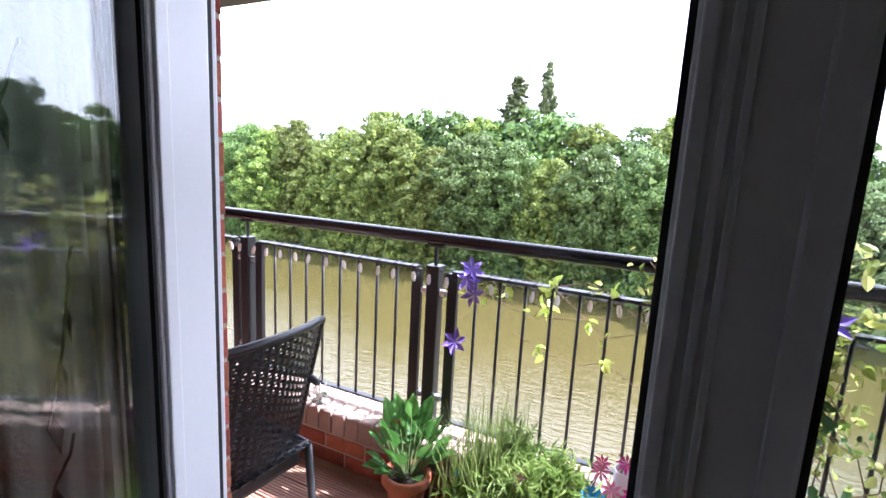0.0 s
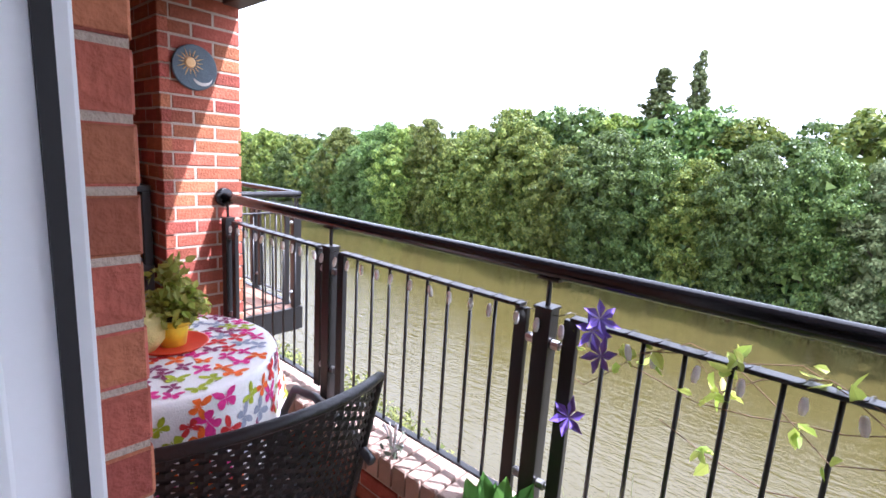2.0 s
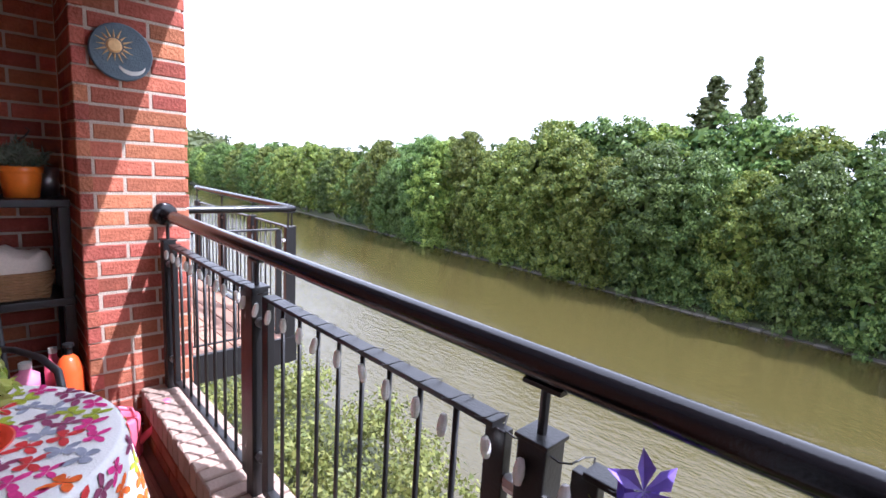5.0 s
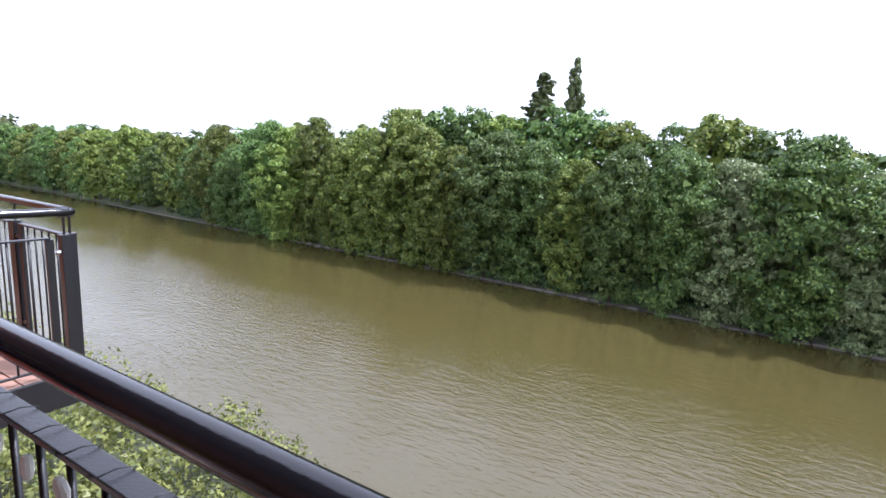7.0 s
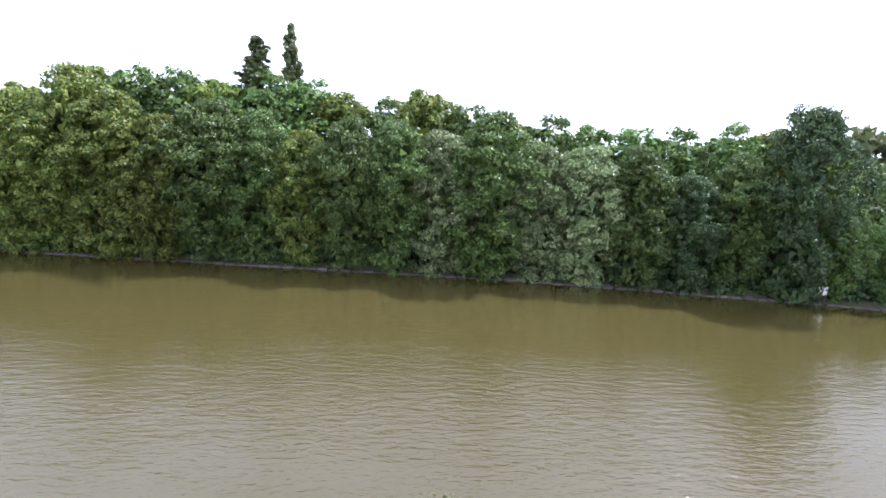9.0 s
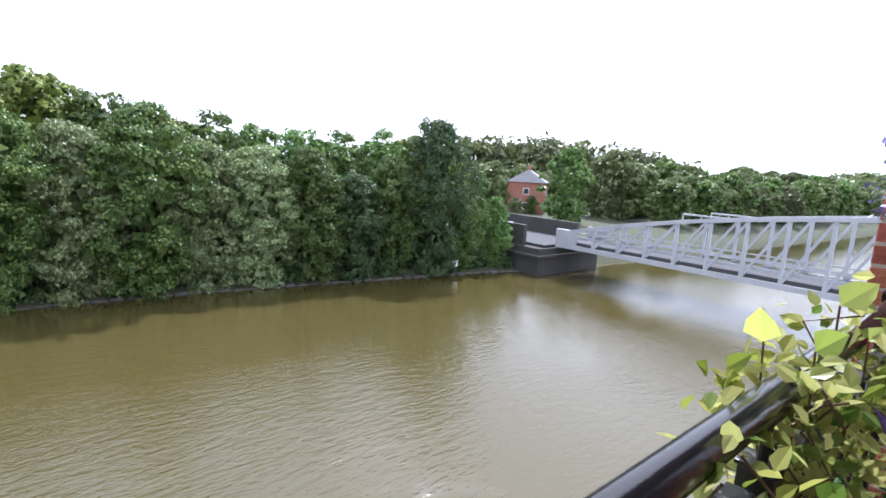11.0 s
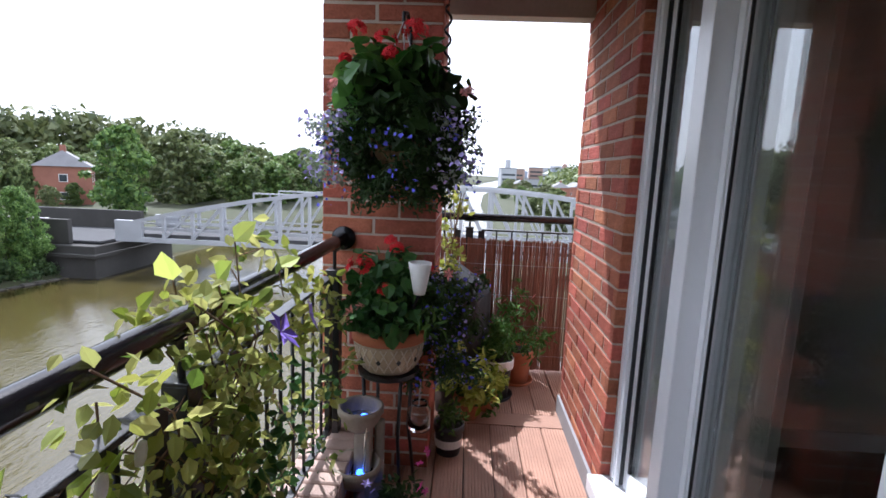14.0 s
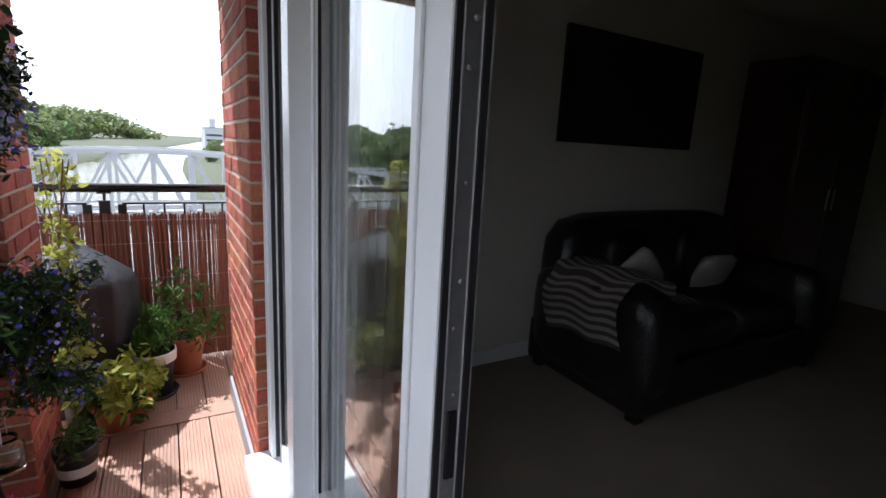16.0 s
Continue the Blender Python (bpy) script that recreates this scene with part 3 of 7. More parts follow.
# ---------------------------------------------------------------- poplars, far trees, hill
pop = tree("poplar_tree", 60, 18.0, 1.75, 6.0, 17000, 0.20, LEAF_HAZED, "tall narrow poplar rising behind the tree belt", "poplar", 330)
pop.matrix_basis = pose(-14.6, 50.5, -7.0)
pop["group"] = "poplars"
pop2 = copy_thing(pop, pose(-11.9, 52.6, -7.0, 0, 0, 130))
pop2.scale = (1.05, 1.05, 1.125)
pop.scale = (1.75, 1.75, 1.025)
PYLON_BUSH = leaf_mat("bank_scrub_leaves", (0.085, 0.105, 0.026), (0.21, 0.215, 0.060), 0.3)
far_tree = tree("tree", 71, 12.0, 4.4, -0.5, 6500, 0.48, LEAF_HAZED, "rounded green tree beyond the canal", clumps=120)
far_tree2 = tree("tree", 72, 12.0, 3.8, -0.5, 6500, 0.48, LEAF, "broad green tree beyond the canal", clumps=120)
rng = random.Random(17)
spots = []
for i in range(30):
    spots.append((77 + i * 5.2 + rng.uniform(-1.5, 1.5), 0, rng.uniform(1.5, 4.2)))
for i in range(26):
    spots.append((92 + i * 8.0, 14, rng.uniform(4.0, 7.0)))
for i in range(22):
    spots.append((130 + i * 16.0, 30, rng.uniform(5.0, 9.0)))
for i in range(18):
    spots.append((-200 - i * 14, 8, rng.uniform(4.5, 7.5)))
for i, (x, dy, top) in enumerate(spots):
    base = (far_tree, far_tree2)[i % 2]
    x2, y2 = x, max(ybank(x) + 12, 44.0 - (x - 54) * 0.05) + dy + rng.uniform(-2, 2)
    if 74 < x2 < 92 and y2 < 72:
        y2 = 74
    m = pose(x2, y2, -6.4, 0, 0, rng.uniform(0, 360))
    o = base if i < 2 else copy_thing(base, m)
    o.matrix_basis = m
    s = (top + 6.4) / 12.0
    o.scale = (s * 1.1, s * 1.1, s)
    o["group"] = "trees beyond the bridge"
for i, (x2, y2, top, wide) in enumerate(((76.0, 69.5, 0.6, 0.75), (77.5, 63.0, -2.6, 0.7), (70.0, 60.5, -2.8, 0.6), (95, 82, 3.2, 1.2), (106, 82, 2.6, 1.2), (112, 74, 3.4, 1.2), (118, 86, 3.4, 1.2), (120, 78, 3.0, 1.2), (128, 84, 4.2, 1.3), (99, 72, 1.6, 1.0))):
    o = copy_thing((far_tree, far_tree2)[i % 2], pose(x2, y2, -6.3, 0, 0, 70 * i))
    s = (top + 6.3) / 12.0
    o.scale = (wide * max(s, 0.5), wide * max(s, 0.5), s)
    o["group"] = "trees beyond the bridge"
o = copy_thing(far_tree2, pose(70.5, 49.5, -6.2, 0, 0, 40))
o.scale = (0.98, 0.98, 1.02)
tagged(o, "round-headed dark green tree beside the bridge approach", "tree")
# trees on the near bank downstream
for i in range(30):
    x = 85 + i * 13 + rng.uniform(-3, 3)
    o = copy_thing((far_tree, far_tree2)[i % 2], pose(x, near_bank(x) - 9 - rng.uniform(0, 14), -8.0, 0, 0, rng.uniform(0, 360)))
    s = rng.uniform(0.42, 0.62)
    o.scale = (s * 1.3, s * 1.3, s)
    o["group"] = "trees on the near bank"


def ridge(name, x0, x1, y0, y1, base, top, seed, material, label):
    """Far woodland as an uneven bank of leaf clumps."""
    rs_ = np.random.RandomState(seed)
    n = 520
    f = rs_.rand(n)
    prof = np.sin(np.pi * np.clip(f, 0.02, 0.98)) ** 0.7
    c = np.stack([x0 + (x1 - x0) * f, y0 + (y1 - y0) * f + rs_.normal(scale=8, size=n), base + (top - base) * prof * (0.35 + 0.65 * rs_.rand(n))], 1)
    v, fc = leaf_cloud(rs_, c, 5.0 + 4.0 * rs_.rand(n), 9000, 3.4)
    return tagged(raw(name, v, fc, material), label, "woodland", kind="stuff")


ridge("wooded_hill", 130, 420, 260, 150, -6, 22, 81, LEAF_HAZED, "distant wooded hillside on the horizon")
ridge("wooded_horizon", 380, 700, 110, 20, -6, 15, 82, LEAF_HAZED, "distant woodland along the canal")
ridge("wooded_horizon", -700, -240, 190, 78, -6, 15, 83, LEAF_HAZED, "distant woodland upstream")
ridge("wooded_horizon", 280, 640, -60, -160, -8, 6, 84, LEAF_HAZED, "distant trees before the town")

# scrub on the near bank under the balcony
rs_ = np.random.RandomState(91)
n = 260
c = np.stack([rs_.uniform(-46, 3.5, n), rs_.uniform(1.0, 9.2, n), rs_.uniform(-8.0, -7.2, n)], 1)
c[:, 2] += (np.abs(c[:, 1] - 6) < 3) * rs_.rand(n) * 0.9
v, fc = leaf_cloud(rs_, c, 0.5 + 0.75 * rs_.rand(n), 70000, 0.115)
tagged(raw("bank_scrub", v, fc, PYLON_BUSH), "yellow-green scrub and grass on the near bank", "scrub", kind="stuff")
rs_ = np.random.RandomState(92)
n = 1100
xx = rs_.uniform(-70, 45, n)
c = np.stack([xx, np.array([ybank(a) for a in xx]) + rs_.uniform(0.75, 2.4, n) + 0.25 * np.sin(xx * 0.9), rs_.uniform(-8.8, -7.2, n)], 1)
v, fc = leaf_cloud(rs_, c, 0.3 + 0.45 * rs_.rand(n), 60000, 0.20)
tagged(raw("bank_undergrowth", v, fc, LEAF_DARK), "dark undergrowth hanging over the stone bank", "undergrowth", kind="stuff")

# ---------------------------------------------------------------- swing bridge
PAINT = mat("bridge_paint", (0.38, 0.39, 0.41), 0.5, 0.2, 0.6, 0.2, 10)
ASPHALT = mat("asphalt", (0.05, 0.05, 0.052), 0.9, 0.2, 1.5, 0.3, 30)
STONEWALL = mat("abutment_stone", (0.055, 0.052, 0.047), 0.9, 0.4, 0.5, 0.6, 5)
BX, BX2, BZ = 44.6, 50.4, -5.72
TOPC = ((0, 0.10), (4, 0.02), (8, -0.32), (13, -0.90), (18.4, -1.70), (24, -2.75), (29.6, -4.10))


def chord(yv):
    a = abs(yv)
    for (y0, z0), (y1, z1) in zip(TOPC, TOPC[1:]):
        if a <= y1:
            return z0 + (z1 - z0) * (a - y0) / (y1 - y0)
    return -4.15


def bar(p, q, w, h):
    """A rectangular bar between two points in a plane x = const: w across x, h in the plane."""
    p, q = Vector(p), Vector(q)
    d = (q - p).normalized()
    n_ = Vector((1, 0, 0)).cross(d).normalized()
    bm_ = bmesh.new()
    vs = [bm_.verts.new(c + Vector((sx * w / 2, 0, 0)) + n_ * (sn * h / 2)) for c in (p, q) for sx, sn in ((-1, -1), (1, -1), (1, 1), (-1, 1))]
    for a in range(4):
        b_ = (a + 1) % 4
        bm_.faces.new((vs[a], vs[b_], vs[4 + b_], vs[4 + a]))
    bm_.faces.new(vs[3::-1])
    bm_.faces.new(vs[4:])
    return bm_


bridge = thing("swing_bridge", pose(BX, 0, BZ), "pale grey steel truss swing bridge with a curved top chord", "bridge")


def truss(dx):
    step = 2.69
    ys = [-29.6 + step * i for i in range(23)]
    for a, b_ in zip(ys, ys[1:]):
        part("top_chord", bar((dx, a, chord(a) - BZ), (dx, b_, chord(b_) - BZ), 0.42, 0.34), PAINT, bridge)
    part("bottom_chord", bar((dx, -31.4, 0), (dx, 31.4, 0), 0.36, 0.42), PAINT, bridge)
    for i, a in enumerate(ys[1:-1], 1):
        h = chord(a) - BZ
        part("vertical", bar((dx, a, 0.2), (dx, a, h - 0.1), 0.28, 0.24), PAINT, bridge)
        b_ = ys[i + 1] if a < 0 else ys[i - 1]
        part("diagonal", bar((dx, a, 0.2), (dx, b_, chord(b_) - BZ - 0.1), 0.14, 0.20), PAINT, bridge)
    for e in (-1, 1):
        part("end_plate", cuboid(dx - 0.2, min(e * 28.9, e * 31.4), -0.2, dx + 0.2, max(e * 28.9, e * 31.4), 1.75, 0.03), PAINT, bridge)


truss(0.0)
truss(BX2 - BX)
part("deck", cuboid(0.1, -31.4, 0.25, BX2 - BX - 0.1, 31.4, 0.55), ASPHALT, bridge, "asphalt road deck")
for dx in (0.45, BX2 - BX - 0.45):
    for z in (1.0, 1.5):
        part("guard_rail", bar((dx, -31.0, z), (dx, 31.0, z), 0.06, 0.14 if z > 1.2 else 0.28), PAINT, bridge)
for i in range(12):
    part("floor_beam", cuboid(0.0, -29 + i * 5.2, -0.1, BX2 - BX, -28.6 + i * 5.2, 0.25), PAINT, bridge)
for dx in (0.0, BX2 - BX):
    bm = bmesh.new()
    for a, b_, z0 in ((14.0, 18.5, 0.38),):
        box(bm, dx - 0.15, a, chord((a + b_) / 2) - BZ + z0 - 0.12, dx + 0.15, b_, chord((a + b_) / 2) - BZ + z0)
        for k in range(4):
            yy = a + (b_ - a) * k / 3
            box(bm, dx - 0.05, yy - 0.06, chord(yy) - BZ, dx + 0.05, yy + 0.06, chord((a + b_) / 2) - BZ + z0)
    part("top_gantry", bm, PAINT, bridge)

ab = thing("bridge_abutment", pose(47.5, 34.0, -9.3), "dark stone abutment carrying the end of the bridge", "abutment")
part("pier", cuboid(-5.5, -2.5, 0, 5.5, 2.6, 3.2, 0.12), STONEWALL, ab)
part("ledge", cuboid(-5.9, -2.8, 2.2, 5.9, 2.6, 2.5, 0.05), STONEWALL, ab)
part("parapet", cuboid(-5.0, 0.2, 3.2, -4.5, 12.0, 5.4, 0.08), STONEWALL, ab)
part("parapet", cuboid(4.5, 0.2, 3.2, 5.0, 12.0, 5.4, 0.08), STONEWALL, ab)
part("retaining_wall", cuboid(-5.4, 2.6, 0, 5.4, 14.0, 3.3), STONEWALL, ab)
part("roadway", cuboid(-4.4, -2.2, 3.3, 4.4, 30.0, 3.5), ASPHALT, ab)
ab2 = thing("bridge_abutment", pose(47.5, -34.0, -9.3), "stone abutment on the near bank", "abutment")
part("pier", cuboid(-5.5, -4, 0, 5.5, 2.6, 3.2, 0.12), STONEWALL, ab2)
part("roadway", cuboid(-4.4, -30.0, 3.3, 4.4, 2.2, 3.5), ASPHALT, ab2)

CARPAINT = mat("white_car_paint", (0.75, 0.75, 0.76), 0.2, 0.03, 2)
TYRE = mat("tyre_rubber", (0.02, 0.02, 0.02), 0.8, 0.2)
CARGLASS = mat("car_glass", (0.02, 0.025, 0.03), 0.08, 0.1)
car = thing("car", pose(46.0, 41.0, -5.80, 0, 0, 90), "white hatchback car on the bridge approach", "car")
bm = bmesh.new()
prof = [(-2.0, 0.3), (2.0, 0.3), (2.05, 0.75), (1.2, 0.95), (0.7, 1.40), (-1.2, 1.45), (-1.95, 0.95), (-2.05, 0.6)]
vs0 = [bm.verts.new((a, -0.82, z)) for a, z in prof]
vs1 = [bm.verts.new((a, 0.82, z)) for a, z in prof]
bm.faces.new(vs0)
bm.faces.new(vs1[::-1])
for i in range(8):
    j = (i + 1) % 8
    bm.faces.new((vs0[j], vs0[i], vs1[i], vs1[j]))
part("body", bm, CARPAINT, car)
for sy in (-0.83, 0.83):
    part("side_window", cuboid(-1.3, min(sy, sy * 0.99), 0.98, 0.75, max(sy, sy * 0.99), 1.33), CARGLASS, car)
    for a in (-1.25, 1.25):
        w = lathe([(0, -0.1), (0.3, -0.1), (0.32, -0.06), (0.32, 0.06), (0.3, 0.1), (0, 0.1)], 16)
        bmesh.ops.transform(w, matrix=pose(a, sy * 0.92, 0.32, 90, 0, 0), verts=w.verts)
        part("wheel", w, TYRE, car)

# ---------------------------------------------------------------- house, sign, town
HOUSEBRICK = mat("house_brick", (0.30, 0.13, 0.09), 0.9, 0.25, 0.8, 0.3, 8)
SLATE = mat("slate_roof", (0.20, 0.195, 0.20), 0.8, 0.2, 0.8, 0.3, 6)
PANE = mat("dark_pane", (0.05, 0.06, 0.07), 0.1, 0.2)
TRIM = mat("white_trim", (0.75, 0.75, 0.73), 0.6, 0.1)


def gable_house(name, m, w, d, h, rise, wall_m, label, cols=2, rows=2):
    t = thing(name, m, label, "house")
    part("wall", cuboid(-w / 2, -d / 2, 0, w / 2, d / 2, h), wall_m, t)
    o = 0.3
    vs = [(-w / 2 - o, -d / 2 - o, h), (w / 2 + o, -d / 2 - o, h), (w / 2 + o, d / 2 + o, h), (-w / 2 - o, d / 2 + o, h), (-w / 2 + 1.6, 0, h + rise), (w / 2 - 1.6, 0, h + rise)]
    raw("roof", vs, [(0, 1, 5, 4), (1, 2, 5), (2, 3, 4, 5), (3, 0, 4), (3, 2, 1, 0)], SLATE, t)
    part("chimney", cuboid(-w / 4, -0.4, h + rise * 0.5, -w / 4 + 0.7, 0.4, h + rise + 0.9), wall_m, t)
    for face in (-1, 1):
        for i in range(cols):
            for j in range(rows):
                cx, cz = -w / 2 + (i + 0.5) * w / cols, 0.9 + j * (h - 0.5) / rows
                y0, y1 = (-d / 2 - 0.05, -d / 2 + 0.05) if face < 0 else (d / 2 - 0.05, d / 2 + 0.05)
                f = part("window", cuboid(cx - 0.6, y0, cz, cx + 0.6, y1, cz + 1.3, 0.03), TRIM, t)
                part("pane", cuboid(cx - 0.5, y0 - 0.02, cz + 0.1, cx + 0.5, y1 + 0.02, cz + 1.2), PANE, f)
    for face in (-1, 1):
        x0, x1 = (-w / 2 - 0.05, -w / 2 + 0.05) if face < 0 else (w / 2 - 0.05, w / 2 + 0.05)
        for j in range(rows):
            cz = 0.9 + j * (h - 0.5) / rows
            f = part("window", cuboid(x0, -0.6, cz, x1, 0.6, cz + 1.3, 0.03), TRIM, t)
            part("pane", cuboid(x0 - 0.02, -0.5, cz + 0.1, x1 + 0.02, 0.5, cz + 1.2), PANE, f)
    return t


gable_house("house", pose(81.5, 67.5, -6.3, 0, 0, 35), 8.5, 7.5, 6.3, 2.6, HOUSEBRICK, "red brick house with a grey hipped roof among trees")
sg = thing("bank_sign", pose(34.3, 35.85, -8.75), "small white sign board on the far bank", "sign")
part("board", cuboid(-0.35, -0.03, 0.55, 0.35, 0.03, 1.25, 0.01), TRIM, sg)
for a in (-0.25, 0.25):
    part("leg", cuboid(a - 0.03, -0.03, -0.2, a + 0.03, 0.029, 0.56), BARK, sg)
TOWNS = [mat("town_render", (0.42, 0.43, 0.45), 0.8, 0.1, 0.1), mat("town_panel", (0.30, 0.34, 0.40), 0.7, 0.1, 0.1), mat("town_brick", (0.32, 0.22, 0.18), 0.9, 0.1, 0.1)]
rng = random.Random(3)
for i in range(22):
    x, yv = 420 + rng.uniform(-50, 190), -34 - i * 7.5 + rng.uniform(-3, 3)
    w, h = rng.uniform(8, 22), rng.uniform(7, 21)
    t = thing("town_building", pose(x, yv, -8.2, 0, 0, rng.uniform(-15, 15)), rng.choice(("pale rendered block in the distant town", "grey-blue panelled works building in the distance", "distant town building of dull brick")), "building", "buildings of the town")
    mm = TOWNS[i % 3]
    part("wall", cuboid(-8, -w / 2, 0, 8, w / 2, h), mm, t)
    part("roof", cuboid(-8.3, -w / 2 - 0.3, h, 8.3, w / 2 + 0.3, h + 0.6), SLATE, t)
    if i % 4 == 0:
        part("silo", lathe([(2.4, h), (2.4, h + 7), (1.5, h + 8), (0, h + 8.3)], 14), mm, t)
    for j in range(int(h // 4)):
        part("window_band", cuboid(-8.06, -w / 2 + 1, 1.5 + 4 * j, -7.9, w / 2 - 1, 3.0 + 4 * j), PANE, t)
for i in range(9):
    gable_house("house", pose(230 + rng.uniform(-20, 60), -30 - i * 13, -8.2, 0, 0, rng.uniform(-20, 20)), 11, 8, 5.0, 2.4, HOUSEBRICK, "low distant house with a slate roof", 2, 1)

# ---------------------------------------------------------------- neighbouring balcony
NZ = -0.12
nb = thing("neighbour_balcony", pose(-2.45, 0.6, NZ), "next flat's projecting balcony with timber deck and black fascia", "balcony")
part("deck", cuboid(-1.25, -0.62, -0.03, 1.28, 0.62, 0.0), DECK, nb)
part("fascia", cuboid(-1.28, 0.62, -0.20, 1.31, 0.66, 0.02), BLACK_MATT, nb)
part("fascia", cuboid(1.28, -0.62, -0.20, 1.32, 0.62, 0.02), BLACK_MATT, nb)
part("soffit", cuboid(-1.25, -0.62, -0.22, 1.28, 0.62, -0.04), BLACK_MATT, nb)
for i in range(8):
    part("plank", cuboid(-1.24, -0.61 + i * 0.154, 0.002, 1.27, -0.61 + i * 0.154 + 0.145, 0.016, 0.003), DECK, nb)
railing("railing", 0.0, 2.5, 0.0, (0.03, 0.85, 1.66, 2.47), 0.02, 0.95, 1.11, "neighbour's black barred railing", pose(-3.68, 1.24, NZ), False)
railing("railing", 0.0, 1.2, 0.0, (0.03, 1.17), 0.02, 0.95, 1.11, "neighbour's black barred side railing", pose(-1.17, 0.02, NZ, 0, 0, 90), False)

# ---------------------------------------------------------------- far end: reed screen and rail
railing("railing", 0.0, 2.5, 0.0, (0.06, 0.62, 1.55, 2.45), 0.02, 1.02, 1.105, "black railing behind the reed screen", pose(FENCE_X + 0.06, 0.05, 0, 0, 0, -90), False)
REED = mat("reed", (0.20, 0.075, 0.045), 0.8, 0.35, 3, 0.3, 60)
scr = thing("reed_screen", pose(FENCE_X, 0, 0), "reddish-brown reed screen tied to the end railing", "screen")
vs, fs = [], []
rng = random.Random(44)
yv = 0.06
while yv > -2.45:
    r = rng.uniform(0.0032, 0.0052)
    top = 0.955 + rng.uniform(-0.012, 0.01)
    lean, off = rng.uniform(-0.006, 0.006), rng.uniform(-0.007, 0.007)
    k = len(vs)
    for z, s in ((0.012, 0), (top, 1)):
        for a in range(5):
            vs.append((off + r * math.cos(a * 1.2566), yv + lean * s + r * math.sin(a * 1.2566), z))
    for a in range(5):
        fs.append((k + a, k + (a + 1) % 5, k + 5 + (a + 1) % 5, k + 5 + a))
    fs.append((k + 5, k + 6, k + 7, k + 8, k + 9))
    yv -= r * (1.15 if rng.random() < 0.9 else 1.9)
tagged(raw("reeds", vs, fs, REED, scr), kind="stuff")
for z in (0.12, 0.34, 0.56, 0.78, 0.92):
    part("wire", tube(bmesh.new(), [(-0.008, 0.06, z), (-0.0085, -1.2, z), (-0.008, -2.45, z)], 0.0012, 5), STEEL, scr)

# ---------------------------------------------------------------- patio doors and window
FY0, FY1 = -1.335, -1.262      # inner and outer face of the frames
HEAD = 2.16
FW1 = -1.20                    # outer face of the fixed frame, proud of the leaves


def bead(bm, axis_box, d):
    """A frame member with a stepped glazing bead on its outer and inner face."""
    x0, y0, z0, x1, y1, z1 = axis_box
    box(bm, x0, y0, z0, x1, y1, z1, 0.004)
    return bm


sill_ob = structure(part("window_sill", cuboid(JAMB_L + 0.002, WALL_Y - 0.19, 0.10, PIER_R - 0.004, WALL_Y + 0.055, ROOM_Z, 0.006), UPVC), "white threshold sill along the patio doors", "sill")
win = thing("window_1", pose(0, 0, 0), "white plastic frame and narrow fixed side light beside the patio doors", "window", kind="structure")
for nm, bx in (("jamb", (JAMB_L + 0.004, -1.225, ROOM_Z, 2.302, -1.152, 2.24)), ("jamb", (4.215, FY0, ROOM_Z, PIER_R - 0.002, FW1, 2.24)),
               ("head", (2.302, FY0 + 0.05, HEAD + 0.005, 4.215, FW1, 2.24)), ("mullion", (3.825, FY0 - 0.01, ROOM_Z, 3.911, FW1, HEAD + 0.005)),
               ("side_stile", (3.911, FY0 + 0.006, ROOM_Z, 3.958, FW1 - 0.03, HEAD + 0.005)), ("side_stile", (4.165, FY0 + 0.006, ROOM_Z, 4.215, FW1 - 0.03, HEAD + 0.005)),
               ("bottom_rail", (3.958, FY0 + 0.008, ROOM_Z, 4.165, FW1 - 0.032, ROOM_Z + 0.09)), ("top_rail", (3.958, FY0 + 0.008, HEAD - 0.07, 4.165, FW1 - 0.032, HEAD + 0.005))):
    part(nm, bead(bmesh.new(), bx, 0.01), UPVC, win)
    if nm == "jamb":
        s = 1 if bx[0] < 3 else -1
        e = bx[3] if s > 0 else bx[0]
        yy = bx[4]
        part("seal", cuboid(min(e, e + s * 0.008), yy - 0.03, ROOM_Z + 0.01, max(e, e + s * 0.008), yy - 0.016, HEAD), SEAL, win)
g = part("pane", cuboid(3.958, -1.252, ROOM_Z + 0.09, 4.165, -1.246, HEAD - 0.07), GLASS, win, "clear glass pane")
g.visible_shadow = False
for xx in (3.960, 4.163):
    part("seal", cuboid(xx - 0.005, FW1 - 0.042, ROOM_Z + 0.09, xx + 0.005, FW1 - 0.029, HEAD - 0.07), SEAL, win)
for a, b_, yy in ((2.262, 2.270, -1.152), (4.235, 4.243, FW1)):
    part("frame_ridge", cuboid(a, yy, ROOM_Z + 0.02, b_, yy + 0.006, HEAD + 0.06, 0.002), UPVC, win)


